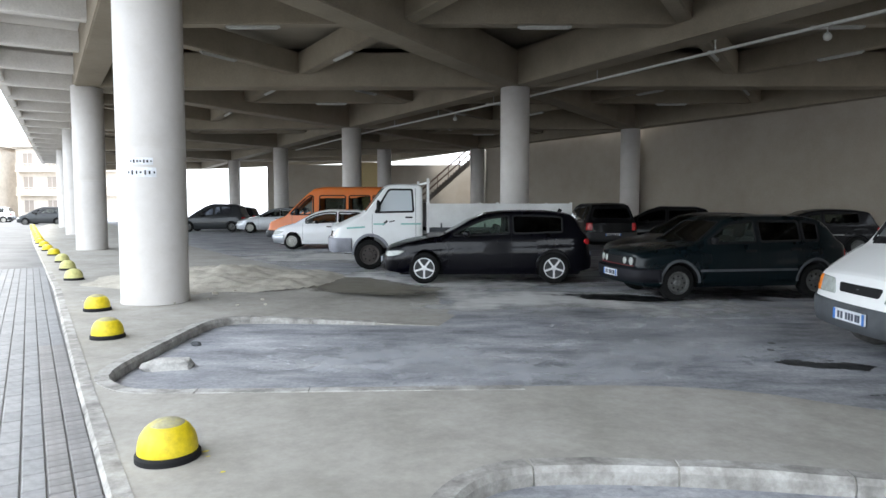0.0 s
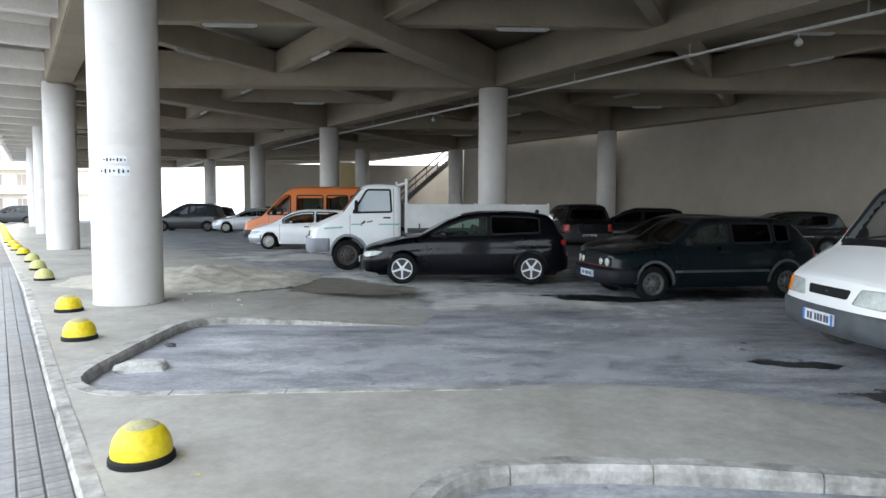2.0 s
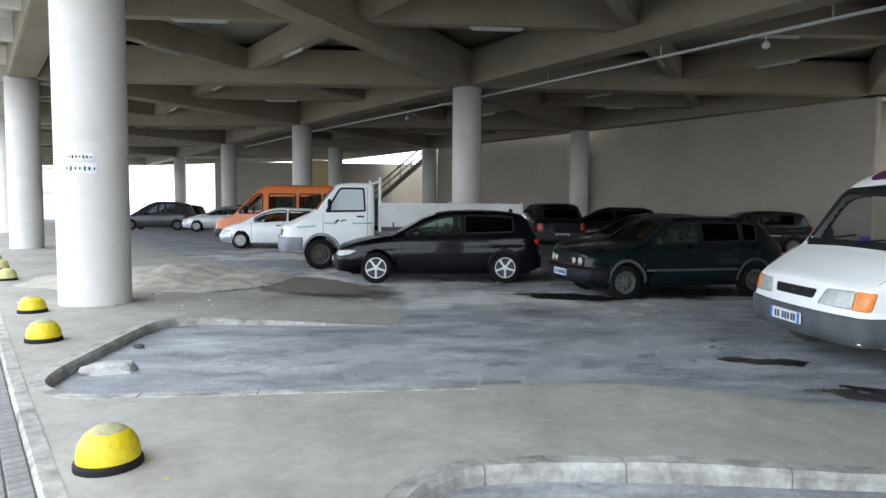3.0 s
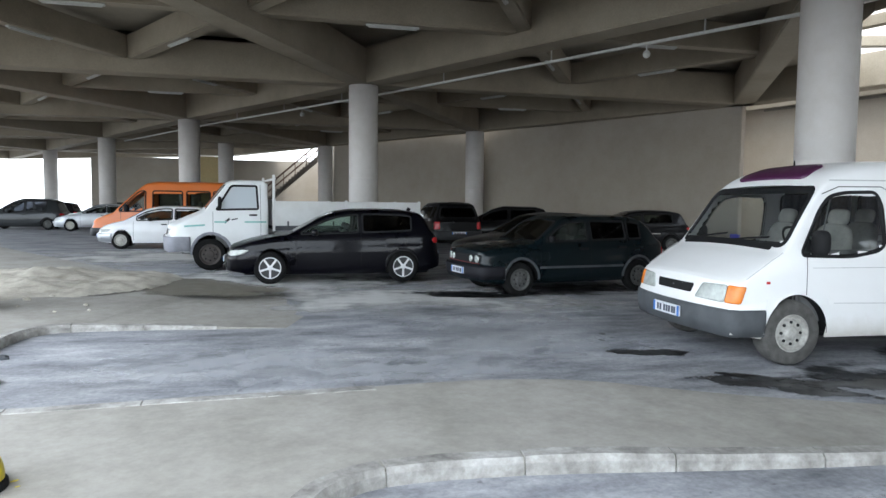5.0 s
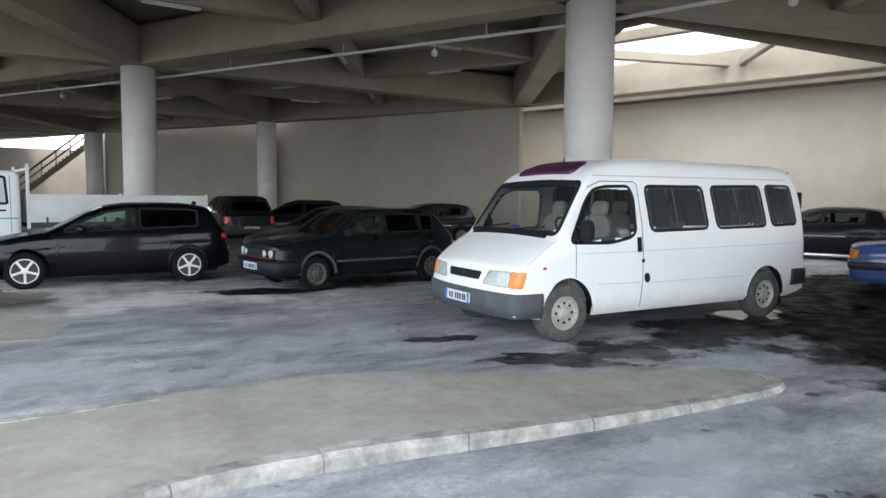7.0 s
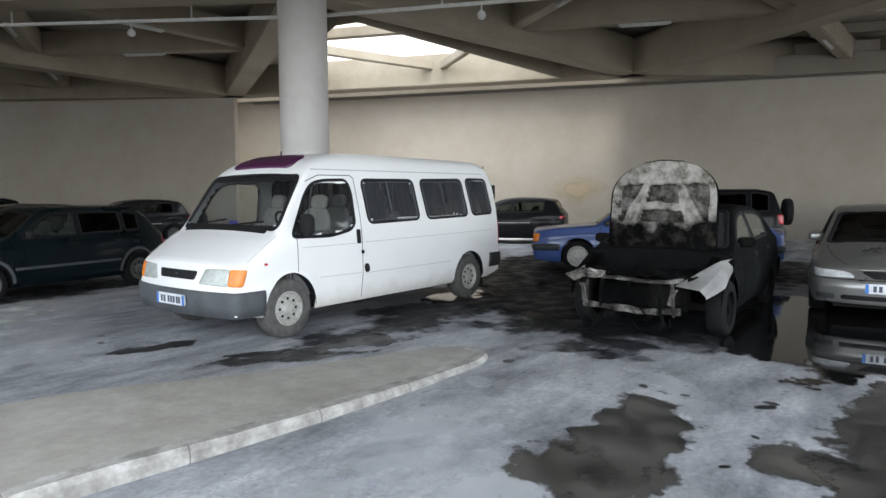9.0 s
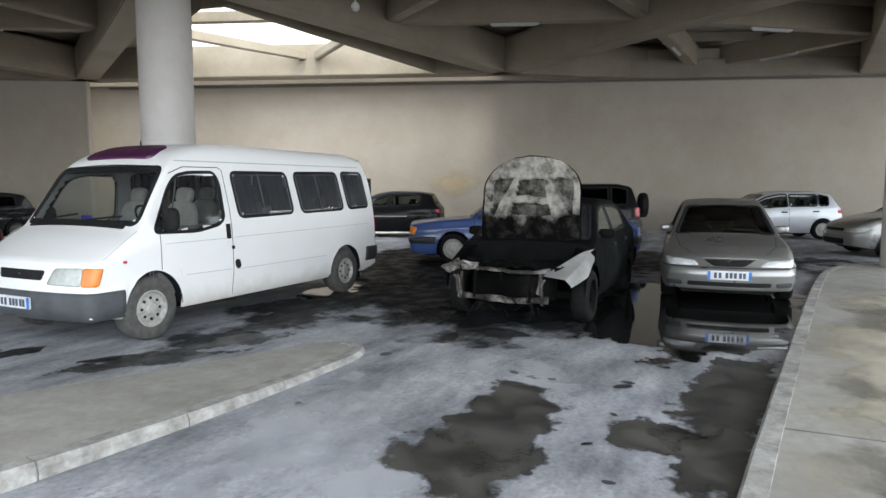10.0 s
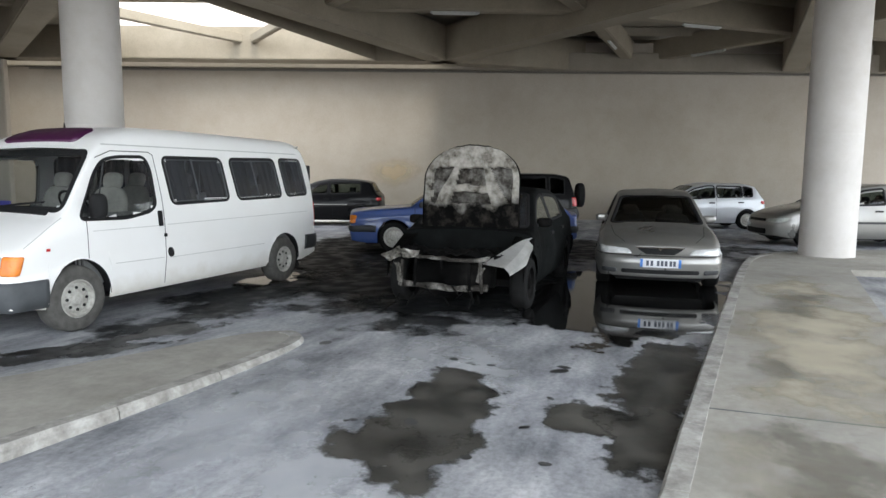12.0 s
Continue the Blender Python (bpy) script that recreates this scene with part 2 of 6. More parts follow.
RIM = smooth_line([(12.0, -2.95), (12.2, -4.5), (14, -10), (18.5, -10), (16.2, -5), (14.95, -2.9), (14.4, -2.1), (13.4, -1.62), (11.9, -1.26),
                   (4.27, -0.2), (2.95, -0.04), (1.2, 0.25), (0.5, 0.55), (0.12, 1.1), (-0.05, 2.3), (0.0, 2.95), (0.16, 3.3), (0.5, 3.5),
                   (1.4, 3.45), (2.45, 3.27), (3.5, 3.13), (4.8, 3.04), (5.25, 3.1), (5.48, 3.4), (5.25, 3.72), (4.4, 4.03), (3.35, 4.42),
                   (2.1, 5.16), (0.1, 5.1), (-2.1, 5.0), (-2.5, 5.02), (-2.93, 5.45), (-2.96, 6.5), (-2.98, 7.8), (-2.9, 8.3),
                   (-2.5, 8.5), (0.1, 8.25), (0.8, 8.1), (1.9, 7.5), (2.0, 7.8), (1.7, 9.3), (0.6, 11.0), (-1.1, 12.3), (-3.2, 14.6), (-7.8, 21.5), (-16.8, 36), (-31, 60)], 2)
KERB_LINE = [(-36, 60.0), (-25.4, 40.0), (-16.7, 26.4), (-6.95, 11.5), (-2.9, 5.05), (-1.66, 3.1), (-0.2, 0.8), (0.9, -0.95)]
bm = prism(RIM + KERB_LINE + [(3.0, -1.5), (7.66, -2.25)], -0.05, Z_WALK, 0.018)
for v in bm.verts:
    if v.co.z > 0:
        v.co.z += walk_height(v.co.x, v.co.y) - Z_WALK
tagged(part("pavement", bm, M_WALKWAY),
       "raised beige concrete walkway and traffic islands, dusty", "pavement", kind="structure")


def kerb_stones(points, width, length=0.8):
    """Kerb stones along a line, a little proud of the walkway, with open joints."""
    th = tagged(empty("kerb", pose(0, 0, 0), "worn pale concrete kerb round the parking bays", "kerb", kind="structure"))
    fine = []
    for (ax, ay), (bx_, by_) in zip(points, points[1:]):
        n = max(1, int(math.hypot(bx_ - ax, by_ - ay) / 0.1))
        fine += [(ax + (bx_ - ax) * k / n, ay + (by_ - ay) * k / n) for k in range(n)]
    run, stone = 0.0, []
    for i in range(1, len(fine)):
        run += math.hypot(fine[i][0] - fine[i - 1][0], fine[i][1] - fine[i - 1][1])
        stone.append(fine[i - 1])
        if run > length or i == len(fine) - 1:
            stone.append(fine[i])
            bm = bmesh.new()
            rows = []
            lift = 0.005 * noise.noise((fine[i][0] * 2.1, fine[i][1] * 1.7, 3))
            for k, (x, y) in enumerate(stone):
                a, b = stone[max(0, k - 1)], stone[min(len(stone) - 1, k + 1)]
                d = Vector((b[0] - a[0], b[1] - a[1])).normalized()
                n = Vector((-d.y, d.x))
                if k == 0:
                    x, y = x + d.x * 0.006, y + d.y * 0.006
                if k == len(stone) - 1:
                    x, y = x - d.x * 0.006, y - d.y * 0.006
                h = walk_height(x, y)
                e = lift + 0.006 * noise.noise((x * 6, y * 6, 0))
                c = 0.008 * abs(noise.noise((x * 9, y * 9, 5)))
                rows.append([bm.verts.new((x + n.x * o, y + n.y * o, z)) for o, z in ((-0.014, -0.03), (-0.014 + c, h - 0.028), (0.008 + c, h + 0.006 + e), (width, h + 0.006 + e), (width + 0.008, h - 0.02))])
            for p, q in zip(rows, rows[1:]):
                for k in range(4):
                    bm.faces.new((p[k], q[k], q[k + 1], p[k + 1]))
            for r in (rows[0], rows[-1]):
                bm.faces.new(r)
            bmesh.ops.recalc_face_normals(bm, faces=bm.faces)
            cx, cy = stone[len(stone) // 2]
            if walk_height(cx, cy) > 0.035 and not (cx > 0.9 and 3.75 < cy < 5.4):
                part("kerb_stone", bm, M_KERB, th)
            else:
                bm.free()
            run, stone = 0.0, []


kerb_stones(RIM[4 * 5:4 * 37], 0.12)

kerb_stones([(-9.0, 14.63), (-6.95, 11.5), (-2.9, 5.05), (-1.66, 3.1), (-0.2, 0.8)], 0.1)

# ---- columns ----
A, H = Vector((-4.4, 9.85)), Vector((9.4, 9.9))
D, I = Vector((2.45, 22.0)), Vector((14.25, -3.05))
B, E, G = Vector((-11.9, 22.0)), Vector((-4.6, 33.2)), Vector((9.7, 33.6))
C, F, K = B + V, E + V * 0.9, Vector((2.45, 45.0))
W1, N = Vector((17.0, 21.9)), Vector((22.0, 7.4))
B2, C2 = C + V, C + 2 * V


def column(at, dia=0.97, label="round pale grey rendered concrete column"):
    r = dia / 2
    th = empty("column", pose(at.x, at.y, 0), label, "column", "columns under the deck")
    part("shaft", lathe([(r + 0.004, 0), (r + 0.004, 0.12), (r, 0.16), (r, 2.4), (r - 0.003, 2.41), (r, 2.42), (r, SOFFIT + 0.05)], 48), M_COLUMN, th, smooth=True)
    return th


SHIFT = Vector((-0.4, 0.1))
for p in (A, B, C + SHIFT, B2 + SHIFT * 2.4, C2 + SHIFT * 3, D, E, F, H, I, G, K, F + V, E + U * 0.55 + V, A - V, I - V):
    column(p)

# ---- deck: slab, main beams on a triangular net, secondary beams between their middles ----
roof = tagged(empty("ceiling", pose(0, 0, 0), "grey concrete deck with a triangular net of deep beams", "ceiling", kind="structure"))


def mid(p, q):
    return (p + q) / 2


A0, I0, H2 = A - V, I - V, N - V + Vector((2, 0))
TRIS = [(A, H, D), (A, D, B), (B, D, E), (B, E, C), (C, E, F), (D, G, E), (D, W1, G), (H, W1, D), (A, I, H), (A, A0, I), (I, N, H), (I, H2, N), (I, I0, H2), (A0, I0, I),
        (E, G, K), (E, K, F), (C, F, B2), (F, K, F + V), (B2, F, F + V), (B2, F + V, C2),
        (K, K + V, F + V), (F + V, K + V, F + 2 * V), (C2, F + V, F + 2 * V), (C2, F + 2 * V, C2 + V)]
done, TUBES = set(), []
for tri in TRIS + [(H, N, W1)]:
    for p, q in ((tri[0], tri[1]), (tri[1], tri[2]), (tri[2], tri[0])):
        key = tuple(sorted(((round(p.x, 2), round(p.y, 2)), (round(q.x, 2), round(q.y, 2)))))
        if key not in done:
            done.add(key)
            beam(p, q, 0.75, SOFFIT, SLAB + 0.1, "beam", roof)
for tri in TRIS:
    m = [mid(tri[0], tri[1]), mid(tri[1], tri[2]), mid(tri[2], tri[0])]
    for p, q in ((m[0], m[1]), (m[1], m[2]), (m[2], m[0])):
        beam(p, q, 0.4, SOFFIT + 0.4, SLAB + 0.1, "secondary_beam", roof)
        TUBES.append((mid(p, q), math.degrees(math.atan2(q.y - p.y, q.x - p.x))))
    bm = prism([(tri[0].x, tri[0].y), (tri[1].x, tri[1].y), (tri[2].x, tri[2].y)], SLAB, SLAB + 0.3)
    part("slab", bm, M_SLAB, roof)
# street edge: cantilever
# its paler colour carries the glow off the street
OUT = Vector((-2.3, -1.3))
edge = [A0 - V, A0, A, B, C, B2, C2, C2 + V]
for p, q in zip(edge, edge[1:]):
    a, b = p + OUT, q + OUT
    part("slab", prism([(p.x, p.y), (q.x, q.y), (b.x, b.y), (a.x, a.y)], SLAB - 0.1, SLAB + 0.3), M_SOFFITLIT, roof)
    beam(a, b, 0.3, SLAB - 0.45, SLAB + 0.35, "edge_beam", roof, M_SOFFITLIT)
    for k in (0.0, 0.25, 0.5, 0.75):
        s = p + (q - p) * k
        beam(s, s + OUT, 0.35, SOFFIT + 0.45, SLAB, "bracket_beam", roof, M_SOFFITLIT)

# ---- back wall ----
FWD, RGT = Vector((0.948, 0.319)), Vector((0.319, -0.948))
W0 = FWD * 24.5 + RGT * 34


def wall(p, q, name, z1=SOFFIT, thick=0.3, z0=-0.05, material=None):
    d = (q - p).normalized()
    n = Vector((d.y, -d.x)) * thick
    bm = prism([(p.x, p.y), (q.x, q.y), (q.x + n.x, q.y + n.y), (p.x + n.x, p.y + n.y)], z0, z1)
    return tagged(part(name, bm, material or M_WALL), "plain beige rendered retaining wall behind the parking", "wall", kind="structure")


# the far wall steps back a little where the near one ends
DIR = W1 + FWD * 1.4 - W0
STEP = W1 * ((W0.x * DIR.y - W0.y * DIR.x) / (W1.x * DIR.y - W1.y * DIR.x))
wall(W0, STEP, "wall_east", SLAB)
wall(W1, G + Vector((0.6, 0.2)), "wall_north", SLAB)
wall(STEP, W1, "wall_return", SLAB, 0.05)
END = W0 - FWD * 1.4
part("slab", prism([(N.x, N.y), (END.x, END.y), (W0.x + 1, W0.y), (N.x + FWD.x * 2, N.y + FWD.y * 2)], SLAB - 0.02, SLAB + 0.28), M_SLAB, roof)
wall(G + Vector((0.6, 0.2)), K + Vector((0.6, 0)), "wall_north_far", SLAB)
wall(K + Vector((0.6, 0)), Vector((3.05, 53)), "wall_stair_side", SLAB)

# ---- vehicles ----
def lerp_line(points, s):
    if s <= points[0][0]:
        return points[0][1]
    for (a, za), (b, zb) in zip(points, points[1:]):
        if s <= b:
            return za + (zb - za) * (s - a) / max(b - a, 1e-6)
    return points[-1][1]


def soft_line(points, s, r=0.07):
    return sum(lerp_line(points, s + k * r) for k in (-1, -0.5, 0, 0.5, 1)) / 5


def wheel(parent, x, y, r, side, rim="steel", width=0.19, detail=True, dusty=False, size=0.66):
    """A tyre and a rim; side is +1 on the left of the vehicle."""
    wh = empty("wheel", pose(x, y, r), "", "")
    wh.parent = parent
    w = width / 2
    k = r * size
    tyre = lathe([(k, -w), (k + 0.02, -w - 0.004), (r - 0.03, -w - 0.006), (r - 0.008, -w + 0.02), (r, -w + 0.045), (r, w - 0.045), (r - 0.008, w - 0.02), (r - 0.03, w + 0.006), (k + 0.02, w + 0.004), (k, w)], 40, "Y", (False, False))
    part("tyre", tyre, M_TYREDUSTY if dusty else M_TYRE, wh, smooth=True)
    o = side * w
    if rim == "alloy":
        part("rim", lathe([(k, o * 0.96), (k - 0.015, o * 0.96), (k - 0.03, o * 0.6), (0.06, o * 0.5)], 40, "Y", (False, True)), M_DARKPLASTIC, wh)
        bm = lathe([(k + 0.002, o * 0.8), (k + 0.002, o * 1.0), (k - 0.016, o * 1.0), (k - 0.016, o * 0.8)], 40, "Y", (False, False))
        for i in range(5):
            b2 = boxed(0.03, min(o * 0.7, o * 0.98), -0.019, k - 0.008, max(o * 0.7, o * 0.98), 0.019, bevel=0.006)
            b2.transform(pose(0, 0, 0, 0, i * 72 + 18, 0))
            me = bpy.data.meshes.new("t")
            b2.to_mesh(me)
            b2.free()
            bm.from_mesh(me)
            bpy.data.meshes.remove(me)
        part("spokes", bm, M_ALLOY, wh, "five-spoke alloy rim")
        part("hub_cap", lathe([(0.05, o * 0.75), (0.05, o * 1.02), (0.03, o * 1.04)], 20, "Y"), M_ALLOY, wh)
    else:
        mat = {"steel": M_STEELRIM, "dark": M_DARKRIM, "grey": M_GREYRIM, "cover": M_STEELRIM, "burnt": M_CHAR}[rim]
        prof = [(k, o * 0.98), (k - 0.012, o * 1.0), (k - 0.025, o * 0.7), (k * 0.78, o * 0.55), (k * 0.66, o * 0.72), (k * 0.4, o * 0.78), (k * 0.3, o * 0.95), (0.03, o * 1.0)]
        part("rim", lathe(prof, 40, "Y", (False, True)), mat, wh, smooth=False)
        n = 10 if rim == "cover" else 8
        for i in range(n if detail else 0):
            a = 2 * math.pi * i / n
            bm = bmesh.new()
            bmesh.ops.create_cone(bm, cap_ends=True, segments=8, radius1=k * 0.085, radius2=k * 0.085, depth=0.012,
                                  matrix=pose(k * 0.57 * math.cos(a), o * 0.765, k * 0.57 * math.sin(a), 90))
            part("vent_hole", bm, M_BLACK, wh)
    return wh


def pillow(bm, hx, hy, hz, x=0.0, z=0.0, power=0.62):
    """A well-rounded block, half sizes given: mirror shells, seat backs, headrests."""
    made = bmesh.ops.create_uvsphere(bm, u_segments=16, v_segments=10, radius=1)["verts"]
    for v in made:
        c = [math.copysign(abs(k) ** power, k) for k in v.co]
        v.co = Vector((c[0] * hx + x, c[1] * hy, c[2] * hz + z))
    for f in bm.faces:
        f.smooth = True


def round_poly(pts, r, n=5):
    """A polygon with its corners rounded."""
    out = []
    for i, p in enumerate(pts):
        p, a, b = Vector(p), Vector(pts[i - 1]), Vector(pts[(i + 1) % len(pts)])
        ea, eb = a - p, b - p
        k = min(r, ea.length * 0.48, eb.length * 0.48)
        pa, pb = p + ea.normalized() * k, p + eb.normalized() * k
        out += [(1 - t) ** 2 * pa + 2 * t * (1 - t) * p + t * t * pb for t in [j / n for j in range(n + 1)]]
    return out


def grown(poly, d):
    """A polygon moved outwards by d, or inwards where d is negative."""
    area = sum(a.x * b.y - b.x * a.y for a, b in zip(poly, poly[1:] + poly[:1]))
    out = []
    for i, p in enumerate(poly):
        t = poly[(i + 1) % len(poly)] - poly[i - 1]
        n = Vector((t.y, -t.x)).normalized() if t.length > 1e-6 else Vector((0, 0))
        out.append(p + n * (d if area > 0 else -d))
    return out


def dense(poly, step=0.03):
    """The same outline with points no further apart than step."""
    out = []
    for a, b in zip(poly, poly[1:] + poly[:1]):
        n = max(1, math.ceil((b - a).length / step))
        out += [a + (b - a) * (i / n) for i in range(n)]
    return out


def inside(poly, x, y):
    hit = False
    for a, b in zip(poly, poly[1:] + poly[:1]):
        if (a.y > y) != (b.y > y) and x < (b.x - a.x) * (y - a.y) / (b.y - a.y) + a.x:
            hit = not hit
    return hit


def on_surface(mapping, p, off):
    """The point of a mapped surface, lifted by off along its outward normal."""
    q = mapping(p[0], p[1])
    n = (mapping(p[0] + 0.01, p[1]) - mapping(p[0] - 0.01, p[1])).cross(mapping(p[0], p[1] + 0.01) - mapping(p[0], p[1] - 0.01))
    if n.length < 1e-9:
        return q
    n.normalize()
    if n.dot(q - Vector((q.x * 0.6, 0, 0.55))) < 0:
        n.negate()
    return q + n * off


def applied(mapping, poly, off, skirt=0.0, dome=0.0):
    """A plate that follows a mapped surface, with an optional turned-in rim."""
    bm = bmesh.new()
    poly = dense(poly)
    c = sum(poly, Vector((0, 0))) / len(poly)
    rings = [[bm.verts.new(on_surface(mapping, c + (p - c) * k, off + dome * (1 - k * k))) for p in poly] for k in (1.0, 0.85, 0.65, 0.42, 0.2)]
    if skirt:
        rings.insert(0, [bm.verts.new(on_surface(mapping, p, off - skirt)) for p in poly])
    n = len(poly)
    for p, q in zip(rings, rings[1:]):
        for i in range(n):
            j = (i + 1) % n
            bm.faces.new((p[i], p[j], q[j], q[i])).smooth = True
    bm.faces.new(rings[-1])
    bmesh.ops.recalc_face_normals(bm, faces=bm.faces)
    return bm


def framed(mapping, poly, inner, outer, off):
    """A strip that runs round a polygon on a mapped surface."""
    bm = bmesh.new()
    a, b = grown(poly, outer), grown(poly, -inner)
    rings = [[bm.verts.new(on_surface(mapping, p, o)) for p in line] for line, o in ((a, -0.004), (grown(poly, outer * 0.6), off), (grown(poly, -inner * 0.6), off), (b, -0.012))]
    n = len(poly)
    for p, q in zip(rings, rings[1:]):
        for i in range(n):
            j = (i + 1) % n
            bm.faces.new((p[i], p[j], q[j], q[i])).smooth = True
    bmesh.ops.recalc_face_normals(bm, faces=bm.faces)
    return bm


def ribbon(mapping, pts, width, off):
    """A narrow line along a mapped surface."""
    fine = []
    for a, b in zip(pts, pts[1:]):
        a, b = Vector(a), Vector(b)
        n = max(1, int((b - a).length / 0.08))
        fine += [a + (b - a) * (i / n) for i in range(n)]
    fine.append(Vector(pts[-1]))
    bm = bmesh.new()
    rows = []
    for i, p in enumerate(fine):
        t = fine[min(i + 1, len(fine) - 1)] - fine[max(i - 1, 0)]
        n = Vector((-t.y, t.x)).normalized() * width / 2
        rows.append([bm.verts.new(on_surface(mapping, p + n, off)), bm.verts.new(on_surface(mapping, p - n, off))])
    for p, q in zip(rows, rows[1:]):
        bm.faces.new((p[0], p[1], q[1], q[0]))
    bmesh.ops.recalc_face_normals(bm, faces=bm.faces)
    return bm


SIDE = [(0, 0.075), (0.08, 0.03), (0.3, 0.008), (0.5, 0.0), (0.66, 0.004), (0.7, 0.018), (0.9, 0.03), (1.0, 0.06)]


def vehicle(name, at, heading, label, category, spec, paint_mat, rim="steel", glass=None, trim=None, group="parked vehicles"):
    """A car or van whose shell is one skin over its side profile. Along the length s runs from the front bumper; local x points forward from the wheelbase's middle."""
    L, W, wb, fo, r = spec["L"], spec["W"], spec["wb"], spec["fo"], spec["r"]
    gh, belt, ws, rw = spec["gh"], spec["belt"], spec["ws"], spec.get("rw")
    sill, glass, trim = spec.get("sill", 0.22), glass or M_GLASS, trim or M_BLACK
    th = empty(name, pose(at[0], at[1], spec.get("z", 0), 0, 0, heading), label, category, group)
    X = lambda s: fo + wb / 2 - s
    axles, arch = (fo, fo + wb), r + spec.get("arch", 0.05)
    line = [p for p in spec["top"] if p[0] < gh[0][0] - 0.02] + gh + [p for p in spec["top"] if p[0] > gh[-1][0] + 0.02]
    soft, fine = spec.get("soft", 0.05), spec.get("fine", 0.05)
    side, tum = spec.get("side", SIDE), spec.get("tumble", 0.34)
    nb, tb = spec.get("curve", 0.2), spec.get("tailcurve", 0.1)
    face, back = spec.get("face", [(0.2, 0.05), (0.3, 0.0), (0.5, 0.0), (0.56, 0.03), (0.75, 0.1)]), spec.get("back", [(0.2, 0.06), (0.35, 0.0), (0.55, 0.0), (0.6, 0.03), (1.0, 0.07)])
    start, rc = spec.get("start", 0.0), spec.get("rc", 0.12)
    drops, crown, rcy = spec.get("drops", [(0, 0.07), (5, 0.07)]), spec.get("crown", 0.03), spec.get("corner", 0.12)
    topz = lambda s: soft_line(line, s, soft) if 0.12 < s < L - 0.12 else lerp_line(line, s)

    def hw(s):
        w = W / 2 * (1 - spec.get("nose", 0.13) * max(0.0, 1 - s / 0.7) ** 2.2 - spec.get("tail", 0.09) * max(0.0, 1 - (L - s) / 0.6) ** 2.2)
        for d in (s, L - s):
            if d < rc:
                w -= 0.5 * (rc - math.sqrt(max(0.0, rc * rc - (rc - d) ** 2)))
        return w

    def half(s, z):
        bz = lerp_line(belt, s)
        if z <= bz:
            return hw(s) - lerp_line(side, (z - sill) / (bz - sill))
        return hw(s) - side[-1][1] - tum * (z - bz) - spec.get("bow", 0.1) * (z - bz) ** 2

    def placed(s, y, z):
        q = abs(y) / (W / 2)
        x = X(s) - nb * q ** 2.4 * max(0.0, 1 - s / 1.0) + tb * q ** 2.4 * max(0.0, 1 - (L - s) / 0.8)
        x += -lerp_line(face, z) * max(0.0, 1 - s / 0.45) + lerp_line(back, z) * max(0.0, 1 - (L - s) / 0.4)
        return Vector((x, y, z))

    edge_z = lambda s: topz(s) - lerp_line(drops, s)

    def roof_z(s, y):
        return topz(s) - crown * (y / max(0.2, half(s, edge_z(s)))) ** 2

    on_top = lambda s, y: placed(s, y, roof_z(s, y))
    on_side = {sg: (lambda s, z, sg=sg: placed(s, sg * half(s, z), z)) for sg in (1, -1)}

    def on_front(u, z):
        w0 = half(0, z)
        s = abs(u) - w0
        return placed(0, u, z) if s <= 0 else placed(s, math.copysign(half(s, z), u), z)

    def on_rear(u, z):
        w0 = half(L, z)
        s = abs(u) - w0
        return placed(L, u, z) if s <= 0 else placed(L - s, math.copysign(half(L - s, z), u), z)

    def low(s):
        z = sill + (0.05 * (1 - s / 0.35) if s < 0.35 else 0) + (0.1 * (1 - (L - s) / 0.4) if L - s < 0.4 else 0)
        for a in axles:
            if abs(s - a) < arch:
                z = max(z, r + math.sqrt(arch * arch - (s - a) ** 2))
        return z

    # window outlines, in metres along and up the side, or along and across the roof
    panes = []
    if "panes" in spec:
        panes = [(round_poly(p, spec.get("round", 0.05)), i == 0) for i, p in enumerate(spec["panes"])]
    else:
        for i, (a, b) in enumerate(spec["win"]):
            n = 5
            lower = [(a + (b - a) * k / n, lerp_line(belt, a + (b - a) * k / n) + 0.035) for k in (0, n)]
            upper = [(s, max(lerp_line(belt, s) + 0.06, min(edge_z(s) - spec.get("rail", 0.07) * 0.6, spec.get("wintop", 9)))) for s in [a + (b - a) * k / n for k in range(n, -1, -1)]]
            panes.append((round_poly(lower + upper, spec.get("round", 0.05)), i == 0))
    tops = []
    for rng, nm in ((ws, "windscreen"), (rw, "rear_window")):
        if rng:
            ya, yb = [half(s, edge_z(s)) - spec.get("pillar", 0.09) for s in rng]
            tops.append((round_poly([(rng[0], -ya), (rng[0], ya), (rng[1], yb), (rng[1], -yb)], 0.08), nm))

    lapped = 0.42 * fine
    holes, gaps = [grown(p, lapped) for p, _ in panes], [grown(p, lapped) for p, _ in tops]
    stations = {start, L, start + 0.004, start + 0.02, start + 0.05, start + 0.09, L - 0.004, L - 0.02, L - 0.05, L - 0.09} | {round(start + i * fine, 3) for i in range(1, int((L - start) / fine))}
    for a in axles:
        stations |= {a + arch * math.cos(math.pi * i / 18) for i in range(19)} | {a - arch - 0.012, a + arch + 0.012}
    stations = sorted(s for s in stations if start <= s <= L)
    stations = [s for i, s in enumerate(stations) if i == 0 or s - stations[i - 1] > 0.003]
    NS_, NC, NT = max(10, int(0.9 / fine)), 5, max(6, int(0.6 / fine))
    bm = bmesh.new()
    rows, keys = [], []
